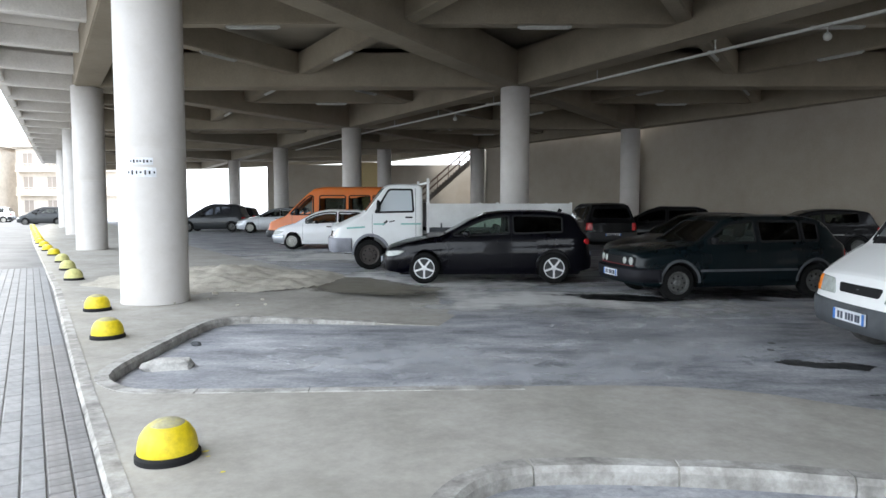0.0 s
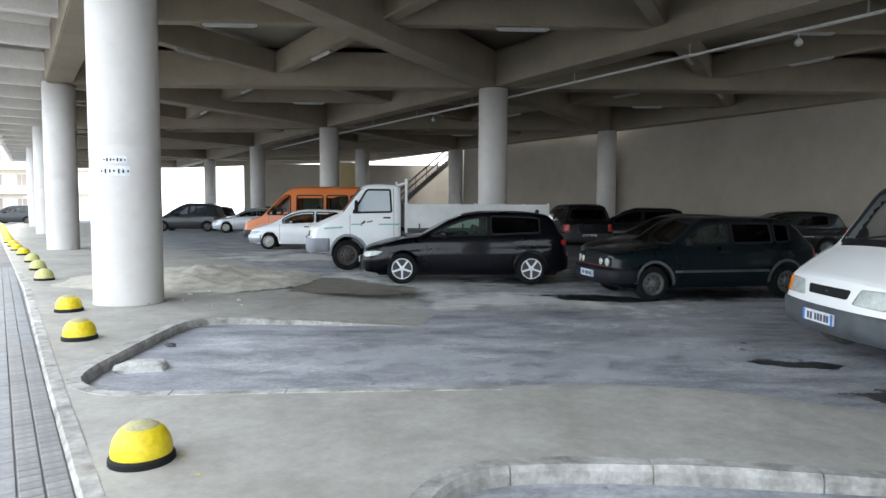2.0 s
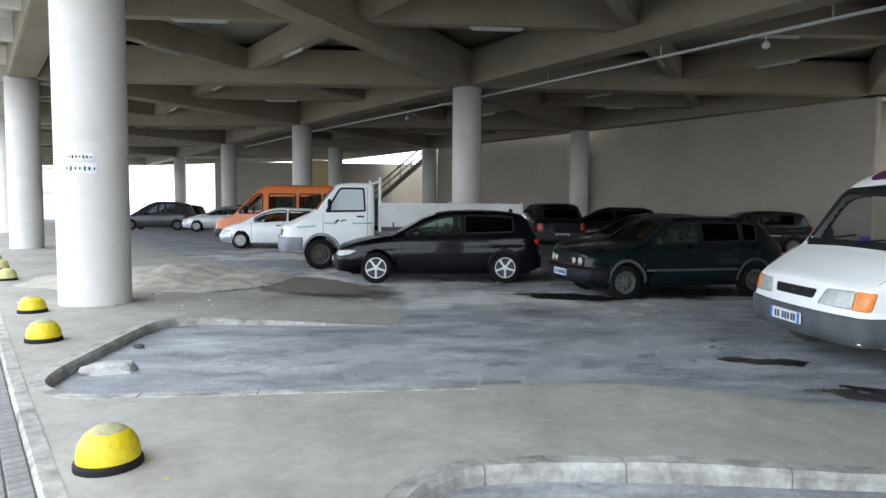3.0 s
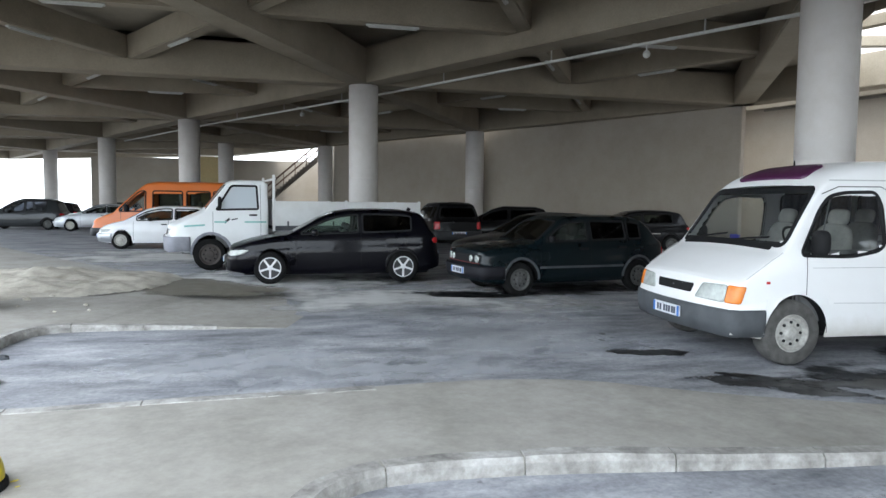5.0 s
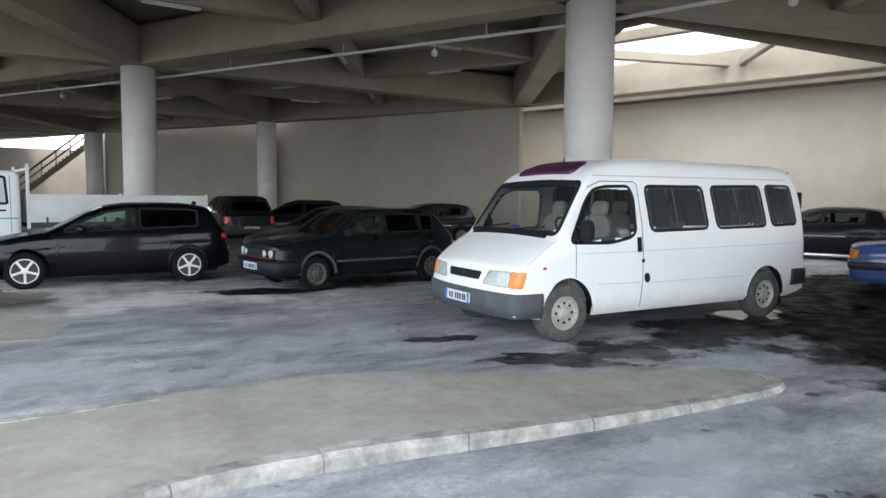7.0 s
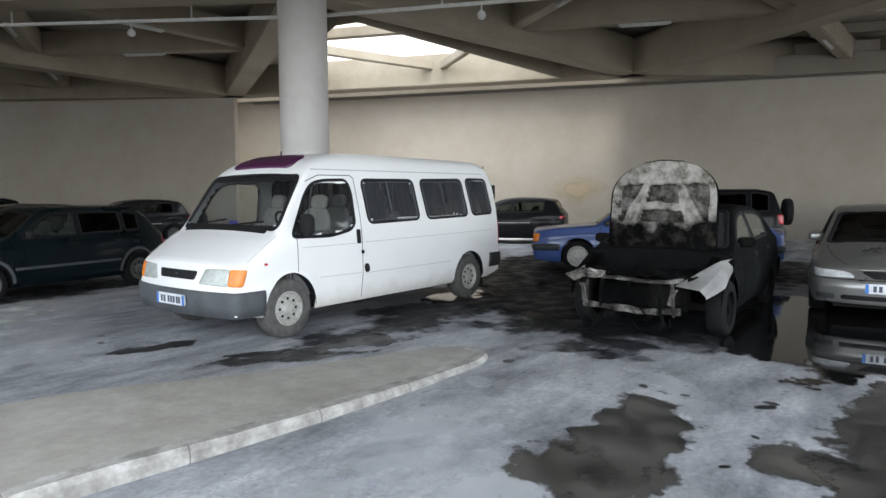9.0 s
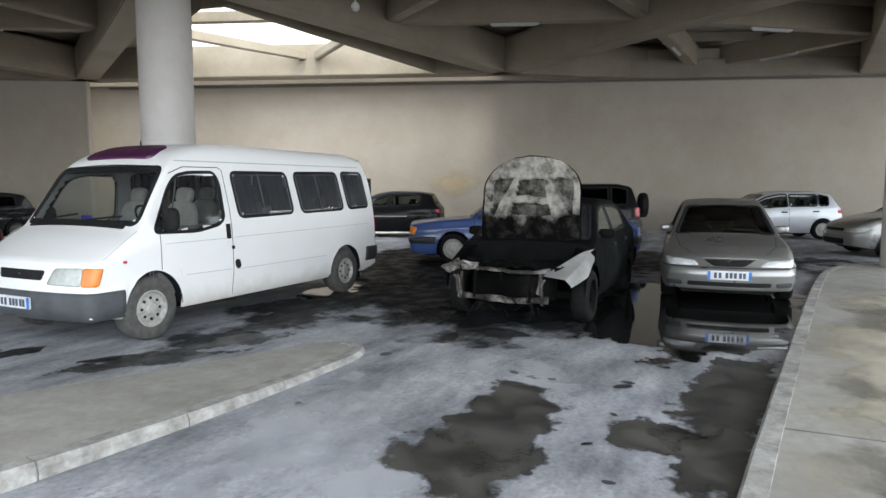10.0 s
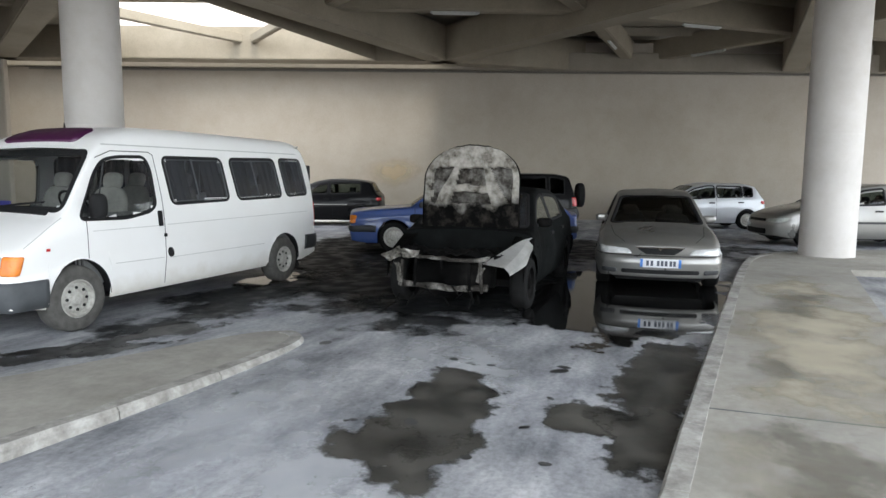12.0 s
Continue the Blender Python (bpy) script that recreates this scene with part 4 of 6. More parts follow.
WHITEVAN = variant(VAN, P_WHITE, L=5.1, W=1.94, wb=3.42, fo=0.76, sill=0.27, fine=0.036, nose=0.03, curve=0.13, rc=0.05, rimsize=0.58,
                   top=[(0, 0.84), (0.03, 0.87), (0.12, 0.92), (0.35, 1.04), (0.58, 1.14), (5.07, 1.6), (5.1, 1.45)], face=[(0.2, 0.05), (0.32, 0.0), (0.56, 0.0), (0.62, 0.02), (0.84, 0.07)],
                   belt=[(0.0, 0.95), (0.5, 1.1), (0.8, 1.14), (5.0, 1.16)], drops=[(0, 0.05), (0.62, 0.05), (1.0, 0.07), (1.25, 0.14), (1.6, 0.24), (2.0, 0.27), (4.6, 0.27), (4.9, 0.2)],
                   gh=[(0.6, 1.16), (0.66, 1.22), (1.06, 1.77), (1.15, 1.87), (1.28, 1.955), (1.5, 2.03), (1.8, 2.07), (2.4, 2.085), (4.6, 2.075), (4.85, 2.04), (4.97, 1.95), (5.03, 1.8)], pillar=0.06,
                   panes=[[(0.79, 1.09), (1.07, 1.56), (1.18, 1.68), (1.36, 1.72), (1.74, 1.73), (1.8, 1.6), (1.81, 1.2), (1.72, 1.13), (1.4, 1.075)],
                          [(1.985, 1.735), (2.98, 1.745), (3.05, 1.22), (2.05, 1.2)], [(3.13, 1.75), (4.1, 1.77), (4.19, 1.235), (3.22, 1.22)], [(4.21, 1.78), (4.79, 1.78), (4.91, 1.255), (4.31, 1.24)]],
                   ws=(0.64, 1.08), seats=[(1.62, 2), (2.7, 2), (3.55, 2), (4.4, 2)], frame=0.04, rubber=0.016,
                   seams=[(0.88, 0.7, 1.1)], mirror=(0.98, 1.22, 0.13, 0.2, 0.25), bumpers=[(0, 0.27, 0.56, M_GREYPLASTIC), (1, 0.4, 0.64, M_DARKPLASTIC)], bumperside=0.36, plates=[(-0.07, 0, 0.45, 1)], platelift=0.045, bits=[],
                   lines=[([(1.87, 0.32), (1.9, 0.7), (1.9, 1.3), (1.86, 1.75), (1.8, 1.78), (1.3, 1.775), (1.1, 1.7)], 0.009, M_BLACK, "door_seam"), ([(0.95, 0.97), (1.86, 0.97)], 0.006, M_SHADELINE, "crease_shade"), ([(1.94, 0.975), (4.85, 1.0)], 0.006, M_SHADELINE, "crease_shade"),
                          ([(1.2, 0.62), (1.86, 0.61)], 0.006, M_SHADELINE, "crease_shade"), ([(1.94, 0.6), (3.7, 0.6)], 0.006, M_SHADELINE, "crease_shade"), ([(1.2, 1.84), (4.7, 1.86)], 0.012, M_SHADELINE, "roof_gutter"), ([(0.08, 0.86), (0.58, 1.12)], 0.008, M_SHADELINE, "bonnet_gap")],
                   shapes=[(0, [(0.4, 0.63), (0.8, 0.62), (0.8, 0.795), (0.48, 0.785)], M_VANLAMP, "headlight", True), (0, [(0.806, 0.62), (0.97, 0.62), (1.0, 0.79), (0.806, 0.795)], M_AMBER, "indicator", True),
                           (0, [(-0.32, 0.665), (0.32, 0.665), (0.35, 0.76), (-0.35, 0.76)], M_BLACK, "grille", False), (0, [(-0.08, 0.7), (0.0, 0.685), (0.08, 0.7), (0.08, 0.73), (0.0, 0.745), (-0.08, 0.73)], M_GREYPLASTIC, "badge", False),
                           (1, [(0.78, 0.75), (0.92, 0.75), (0.92, 1.15), (0.78, 1.15)], M_REDLAMP, "tail_light", True)])
van, vx, vhw, vmap = vehicle("minibus", (6.55, 6.24), 177.6, "white high-roofed minibus, dirty along the sills, purple visor", "van", WHITEVAN, P_WHITE, "steel", M_DARKGLASS)
SIDEMAP = vmap["side"]
part("roof_visor", applied(vmap["top"], round_poly([(1.16, -0.56), (1.16, 0.56), (1.48, 0.47), (1.48, -0.47)], 0.1), 0.02, 0.03, 0.01), paint("purple_acrylic", (0.06, 0.006, 0.05), 0.3, 0, (0.1, 0.05, 0.1), 0.2), van, "dark purple visor over the windscreen")
part("fuel_cap", applied(SIDEMAP[1], [Vector((1.97 + 0.045 * math.cos(a), 0.66 + 0.055 * math.sin(a))) for a in [2 * math.pi * i / 20 for i in range(20)]], 0.008, 0.02), M_BLACK, van, "black fuel filler cap")
for s, z, a, b in ((1.84, 1.05, 0.05, 0.17), (1.9, 0.86, 0.03, 0.04)):
    part("door_handle", applied(SIDEMAP[1], round_poly([(s - a / 2, z - b / 2), (s + a / 2, z - b / 2), (s + a / 2, z + b / 2), (s - a / 2, z + b / 2)], 0.012, 3), 0.02, 0.025), M_BLACK, van)
M_CURTAIN = plain("dark_curtain", (0.06, 0.065, 0.08), 0.9, vary=0.5, scale=20)
for quad, bar in zip(WHITEVAN["panes"][1:], (0.46, 0.46, None)):
    poly = round_poly(quad, 0.09)
    for sg in (1, -1):
        part("window_trim", framed(SIDEMAP[sg], grown(poly, -0.03), 0.007, 0.007, 0.004), M_GREYPLASTIC, van, "thin aluminium window trim")
        if bar:
            a, b = Vector(quad[3]).lerp(Vector(quad[2]), bar), Vector(quad[0]).lerp(Vector(quad[1]), bar)
            part("window_divider", ribbon(SIDEMAP[sg], [a, b], 0.025, 0.004), M_GREYPLASTIC, van)
        bm = bmesh.new()
        vs = []
        for i in range(61):
            p = Vector(quad[3]).lerp(Vector(quad[2]), i / 60)
            q = Vector(quad[0]).lerp(Vector(quad[1]), i / 60)
            w = -0.07 + 0.018 * math.sin(i * 0.9) + 0.01 * noise.noise((i * 0.2, quad[0][0], sg))
            vs.append([bm.verts.new(on_surface(SIDEMAP[sg], p, w)), bm.verts.new(on_surface(SIDEMAP[sg], q, w))])
        for i, (p, q) in enumerate(zip(vs, vs[1:])):
            if i % 60 < 24 or i > 40:
                bm.faces.new((p[0], p[1], q[1], q[0])).smooth = True
        part("curtain", bm, M_CURTAIN, van, "dark pleated curtain")
part("quarter_pillar", ribbon(SIDEMAP[1], [(1.02, 1.1), (1.2, 1.66)], 0.018, -0.003), M_DARKPLASTIC, van)
for y0, y1 in ((-0.65, 0.0), (0.05, 0.66)):
    part("wiper", ribbon(vmap["top"], [(0.62, y0), (0.66, (y0 + y1) / 2), (0.69, y1)], 0.018, 0.025), M_BLACK, van)
part("cowl_panel", applied(vmap["top"], round_poly([(0.585, -0.76), (0.585, 0.76), (0.65, 0.74), (0.65, -0.74)], 0.02), 0.012, 0.02), M_BLACK, van)
part("mud_flap", boxed(vx(4.6), 0.66, 0.16, vx(4.58), 0.92, 0.44), M_BLACK, van)
bm = lathe([(0.012, 0), (0.008, 0.06), (0.003, 0.08)], 8)
bm.transform(pose(vx(1.6), -0.15, 2.03))
part("roof_antenna", bm, M_BLACK, van)
part("side_marker", applied(SIDEMAP[1], round_poly([(0.36, 0.815), (0.41, 0.815), (0.41, 0.84), (0.36, 0.84)], 0.008, 3), 0.008, 0.012), M_REDLAMP, van)
for sg in (1, -1):
    part("roof_marker", applied(SIDEMAP[sg], round_poly([(4.72, 1.95), (4.8, 1.95), (4.8, 1.98), (4.72, 1.98)], 0.012, 3), 0.02, 0.03), M_STEELRIM, van)
part("rear_lamp_guard", boxed(vx(5.1), 0.74, 1.46, vx(5.02), 0.83, 1.7, bevel=0.01), M_BLACK, van)
part("sun_shield", boxed(vx(1.0), -0.1, 1.125, vx(0.8), 0.6, 1.145, bevel=0.008), M_PLATE, van, "papers on the dashboard")
part("blue_bag", boxed(vx(0.98), -0.35, 1.12, vx(0.86), -0.1, 1.25, bevel=0.05), plain("blue_plastic", (0.05, 0.05, 0.4), 0.5), van)
bm = bmesh.new()
rings = []
for i in range(24):
    a = 2 * math.pi * i / 24
    c = Vector((math.cos(a) * 0.19, math.sin(a) * 0.19, 0))
    rings.append([bm.verts.new(c + c.normalized() * 0.015 * math.cos(b) + Vector((0, 0, 0.015 * math.sin(b)))) for b in (0, 1.57, 3.14, 4.71)])
for i in range(24):
    for k in range(4):
        bm.faces.new((rings[i][k], rings[(i + 1) % 24][k], rings[(i + 1) % 24][(k + 1) % 4], rings[i][(k + 1) % 4]))
bm.transform(pose(vx(1.22), 0.42, 1.2, 0, -55, 0))
part("steering_wheel", bm, M_BLACK, van)

# the other cars
SEDAN = variant(HATCH, P_CHAMPAGNE, L=4.5, W=1.76, wb=2.64, fo=0.92, r=0.31, detail=False, fine=0.07, shapes=[], back=[(0.2, 0.06), (0.35, 0.0), (0.6, 0.0), (1.0, 0.05)],
                top=[(0, 0.7), (0.06, 0.74), (0.5, 0.83), (1.1, 0.92), (4.0, 0.99), (4.44, 0.96), (4.5, 0.88)], belt=[(0, 0.72), (1.0, 0.9), (3.9, 0.96)],
                gh=[(1.16, 0.93), (1.9, 1.36), (2.3, 1.425), (3.1, 1.4), (3.45, 1.32), (3.92, 1.0)], win=[(1.45, 2.35), (2.43, 3.35)], ws=(1.2, 1.9), rw=(3.45, 3.86),
                seams=[(1.4, 0.3, 0.9), (2.39, 0.3, 1.3)], handles=[(2.25, 0.8), (3.1, 0.82)], wsglass=M_GLASS, mirrormat=P_CHAMPAGNE, mirror=(1.55, 0.98, 0.1, 0.2, 0.12),
                bumpers=[(0, 0.2, 0.53, P_CHAMPAGNE), (1, 0.28, 0.6, P_CHAMPAGNE)], bits=[("tail_light", 4.42, 0.66, 0.8, 0.2, 0.3, 0.16, M_REDLAMP, True)], plates=[(-0.075, 0, 0.46, 1)])
CHAMP = variant(SEDAN, P_CHAMPAGNE, W=1.72, L=4.48, fine=0.05, sill=0.17, nose=0.1, curve=0.24, tumble=0.36, round=0.06, frame=0.03, seats=[(2.25, 2), (3.0, 2)], dashmat=M_INTERIOR,
                side=[(0, 0.08), (0.1, 0.03), (0.32, 0.004), (0.55, 0.0), (0.6, 0.018), (0.85, 0.045), (1.0, 0.12)],
                face=[(0.15, 0.07), (0.24, 0.0), (0.42, -0.03), (0.49, -0.01), (0.52, 0.03), (0.62, 0.09)], platelift=0.025,
                top=[(0, 0.63), (0.04, 0.66), (0.2, 0.7), (0.5, 0.765), (1.1, 0.86), (3.98, 0.94), (4.4, 0.92), (4.48, 0.84)], belt=[(0, 0.66), (1.0, 0.83), (3.9, 0.9)],
                gh=[(1.14, 0.87), (1.22, 0.9), (1.86, 1.27), (2.15, 1.355), (2.5, 1.38), (3.1, 1.355), (3.4, 1.28), (3.9, 0.95)], mirror=(1.62, 0.93, 0.1, 0.2, 0.11), plates=[(-0.075, 0, 0.42, 1)], strip=(0.42, 0.05, M_DARKPLASTIC),
                shapes=[(0, [(0.36, 0.53), (0.72, 0.52), (0.92, 0.545), (1.0, 0.6), (0.8, 0.615), (0.42, 0.59)], M_LAMP, "headlight", True), (0, [(-0.3, 0.6), (-0.18, 0.525), (0.18, 0.525), (0.3, 0.6)], M_BLACK, "grille", False),
                        (0, [(-0.05, 0.55), (0.05, 0.55), (0.05, 0.6), (-0.05, 0.6)], M_CHROME, "badge", False), (0, [(-0.5, 0.27), (0.5, 0.27), (0.5, 0.325), (-0.5, 0.325)], M_BLACK, "air_intake", False),
                        (0, [(0.56, 0.265), (0.74, 0.27), (0.74, 0.33), (0.56, 0.325)], M_DARKPLASTIC, "fog_light", True), (1, [(0.5, 0.7), (0.85, 0.7), (0.85, 0.82), (0.5, 0.82)], M_REDLAMP, "tail_light", True)])
CHAMP["bits"] = []
champ, cx_, chw, cmap = vehicle("saloon_car", (11.34, 0.15), 184.0, "champagne grey saloon standing at the edge of a black puddle", "car", CHAMP, P_CHAMPAGNE, "cover", M_GLASS)
part("grille_bar", ribbon(cmap["front"], [(-0.31, 0.607), (0.31, 0.607)], 0.016, 0.014), M_CHROME, champ)
part("bumper_gap", ribbon(cmap["front"], [(-1.1, 0.505), (1.1, 0.505)], 0.008, 0.004), M_BLACK, champ)
part("bumper_moulding", ribbon(cmap["front"], [(-1.15, 0.36), (-0.3, 0.355), (0.3, 0.355), (1.15, 0.36)], 0.03, 0.01), P_CHAMPAGNE, champ)
part("wiper", ribbon(cmap["top"], [(1.2, -0.5), (1.27, 0.0), (1.24, 0.5)], 0.018, 0.02), M_BLACK, champ)
for sg in (1, -1):
    part("bonnet_gap", ribbon(cmap["top"], [(0.12, sg * 0.46), (0.5, sg * 0.6), (1.1, sg * 0.66)], 0.007, 0.002), M_BLACK, champ)
polo = variant(HATCH, P_SILVER, L=3.95, W=1.66, wb=2.46, fo=0.8, r=0.3, detail=False, fine=0.07,
               top=[(0, 0.68), (0.1, 0.76), (0.5, 0.87), (0.8, 0.94), (3.9, 0.99), (3.95, 0.92)],
               gh=[(0.9, 0.97), (1.6, 1.36), (2.05, 1.46), (3.2, 1.44), (3.55, 1.36), (3.86, 1.0)], win=[(1.25, 2.25), (2.33, 3.1), (3.16, 3.45)], ws=(0.95, 1.6), rw=(3.57, 3.8), seams=[(1.2, 0.3, 0.92), (2.29, 0.3, 1.3)],
               handles=[(2.15, 0.82), (3.05, 0.84)])
vehicle("hatchback_car", (22.6, -1.1), 108.6, "small silver five-door hatchback parked along the wall", "car", polo, P_SILVER, "cover", M_GLASS)
vehicle("hatchback_car", (18.1, -4.25), 106, "grey-beige hatchback with a dark side strip, behind a column", "car", variant(HATCH, P_CHAMPAGNE, detail=False, fine=0.07, strip=(0.55, 0.05, M_DARKPLASTIC), plates=[]), P_CHAMPAGNE, "steel", M_GLASS)
vehicle("hatchback_car", (22.3, -7.2), 104, "black hatchback by the wall", "car", variant(HATCH, P_BLACK, detail=False, fine=0.07), P_BLACK, "grey", M_BLACKGLASS)
dark5 = variant(HATCH, P_BLACK, detail=False, fine=0.07, win=[(1.55, 2.45), (2.53, 3.5)], strip=(0.66, 0.022, M_STEELRIM))
vehicle("hatchback_car", (18.9, 10.5), 108.6, "black five-door hatchback parked along the wall", "car", dark5, P_BLACK, "grey", M_GLASS)
SUV = variant(HATCH, P_BLACK, detail=False, fine=0.07, L=4.3, W=1.8, r=0.35, fo=0.85, sill=0.3,
              top=[(0, 0.75), (0.1, 0.88), (0.5, 1.0), (1.1, 1.06), (1.25, 1.04), (4.2, 1.05), (4.3, 1.0)], belt=[(1.0, 1.02), (4.3, 1.06)],
              gh=[(1.0, 1.03), (1.7, 1.58), (2.1, 1.68), (3.6, 1.68), (4.0, 1.6), (4.25, 1.06)], win=[(1.45, 2.4), (2.48, 3.3), (3.4, 3.85)], ws=(1.1, 1.7), rw=(4.02, 4.2),
              bumpers=[(0, 0.35, 0.65, M_DARKPLASTIC), (1, 0.38, 0.68, M_DARKPLASTIC)], plates=[(4.34, 0, 0.6, -1)])
SUV["shapes"] = [(1, [(0.66, 0.75), (0.9, 0.75), (0.9, 1.0), (0.66, 1.0)], M_REDLAMP, "tail_light", True)]
suv, sx, shw, smap = vehicle("off_road_car", (19.0, 4.5), 108.6, "black off-road car with a spare wheel on its tailgate", "car", SUV, P_BLACK, "grey", M_BLACKGLASS)
bm = lathe([(0.0, -0.1), (0.33, -0.1), (0.36, -0.06), (0.36, 0.06), (0.33, 0.1), (0.0, 0.1)], 28, "Y", (False, False))
bm.transform(pose(sx(4.42), 0, 1.05, 0, 0, 90))
part("spare_wheel_cover", bm, M_BLACK, suv)
vehicle("off_road_car", (5.6, 23.6), 92, "black off-road car seen from behind", "car", SUV, P_BLACK, "grey", M_BLACKGLASS)
mpv = variant(HATCH, P_DARKGREY, detail=False, fine=0.07, gh=[(0.9, 0.96), (1.75, 1.45), (2.2, 1.57), (3.5, 1.55), (3.85, 1.45), (4.12, 1.0)], win=[(1.4, 2.4), (2.48, 3.5)])
vehicle("hatchback_car", (8.3, 24.8), 163, "dark people carrier parked by the wall", "car", variant(mpv, P_BLACK), P_BLACK, "grey", M_BLACKGLASS)
vehicle("hatchback_car", (11.7, 20.9), 165, "black hatchback with red tail lights by the wall", "car", dark5, P_BLACK, "grey", M_GLASS)
vehicle("saloon_car", (5.9, 14.5), 187, "dark dusty saloon behind the green hatchback", "car", variant(SEDAN, P_DARKGREY, bumpers=HATCH["bumpers"]), P_DARKGREY, "grey", M_GLASS)
vehicle("hatchback_car", (-4.25, 24.3), 182, "white three-door hatchback beside the truck", "car", variant(polo, P_PALEWHITE, W=1.7, win=[(1.3, 2.4), (2.5, 3.3)], plates=[(-0.07, 0, 0.44, 1)]), P_PALEWHITE, "cover", M_GLASS)
vehicle("hatchback_car", (-14.4, 41.0), 181, "dark grey people carrier among the far cars", "car", variant(mpv, P_DARKGREY, L=4.4, wb=2.7, gh=[(0.9, 0.96), (1.85, 1.6), (2.3, 1.75), (3.6, 1.72), (4.0, 1.6), (4.32, 1.0)]), P_DARKGREY, "grey", M_DARKGLASS)
vehicle("hatchback_car", (-10.15, 39.2), 188, "silver hatchback among the far cars", "car", variant(HATCH, P_SILVER, detail=False, fine=0.07), P_SILVER, "cover", M_GLASS)
vehicle("hatchback_car", (-16.0, 49.5), 180, "black hatchback in the far row", "car", variant(mpv, P_BLACK), P_BLACK, "grey", M_BLACKGLASS)
vehicle("hatchback_car", (-11.5, 47.5), 182, "grey hatchback in the far row", "car", variant(mpv, P_DARKGREY), P_DARKGREY, "grey", M_DARKGLASS)
vehicle("hatchback_car", (-43.5, 62.5), 200, "white car parked on the far street", "car", variant(mpv, P_PALEWHITE), P_PALEWHITE, "steel", M_GLASS)
vehicle("hatchback_car", (-33.5, 55), 185, "dark car parked on the far street", "car", variant(mpv, P_DARKGREY), P_DARKGREY, "grey", M_GLASS)
MINI = variant(VAN, P_ORANGE, detail=False, fine=0.07, L=5.4, W=1.95, wb=3.2, fo=0.95, r=0.33, top=[(0, 0.85), (0.1, 0.95), (0.8, 1.18), (5.4, 1.5)], drops=[(0, 0.06), (1.7, 0.08), (2.2, 0.16), (5.4, 0.16)],
               gh=[(0.88, 1.22), (1.75, 2.1), (2.0, 2.3), (2.4, 2.38), (5.1, 2.38), (5.28, 2.28), (5.36, 1.9)], win=[(1.1, 2.0), (2.25, 3.3), (3.45, 4.3), (4.42, 5.1)], ws=(0.95, 1.72), rail=0.1, wintop=2.0, frontglass=M_CLEARGLASS,
               wsglass=M_GLASS, bumpers=[(0, 0.3, 0.6, M_DARKPLASTIC), (1, 0.3, 0.6, M_DARKPLASTIC)])
vehicle("minibus", (-4.75, 27.4), 183, "orange minibus with dark side windows", "van", MINI, P_ORANGE, "steel", M_GLASS)
MERC = variant(SEDAN, P_BLUE, L=4.82, W=1.78, wb=2.79, fo=0.97, r=0.315, nose=0.04, tail=0.04, curve=0.08, fine=0.05, rubber=0.016, soft=0.04, round=0.04,
               side=[(0, 0.06), (0.1, 0.02), (0.4, 0.0), (0.55, 0.0), (0.57, 0.012), (0.8, 0.012), (0.84, 0.03), (1.0, 0.06)], face=[(0.2, 0.06), (0.4, 0.02), (0.85, 0.05)],
               top=[(0, 0.82), (0.03, 0.85), (0.4, 0.89), (1.2, 0.95), (4.0, 0.96), (4.6, 0.92), (4.7, 0.82)], belt=[(0, 0.8), (1.3, 0.9), (4.0, 0.93)], gh=[(1.3, 0.96), (1.88, 1.36), (2.2, 1.42), (3.2, 1.41), (3.5, 1.34), (3.95, 0.97)],
               win=[(1.5, 2.4), (2.48, 3.4)], ws=(1.34, 1.86), rw=(3.5, 3.88), mirrormat=M_DARKPLASTIC, plates=[], bumpers=[(0, 0.4, 0.55, M_DARKPLASTIC), (1, 0.4, 0.56, M_DARKPLASTIC)], handlemat=M_CHROME,
               lines=[([(1.4, 0.6), (3.3, 0.6)], 0.016, M_STEELRIM, "chrome_strip")],
               bits=[("grille", -0.01, 0, 0.68, 0.05, 0.46, 0.2, M_CHROME, False), ("headlight", 0.0, 0.47, 0.68, 0.05, 0.4, 0.16, M_LAMP, True), ("indicator", 0.06, 0.79, 0.68, 0.2, 0.2, 0.16, M_AMBER, True)])
vehicle("saloon_car", (13.45, 4.15), 111, "faded blue old saloon with amber corner lamps", "car", MERC, P_BLUE, "steel", M_GLASS)

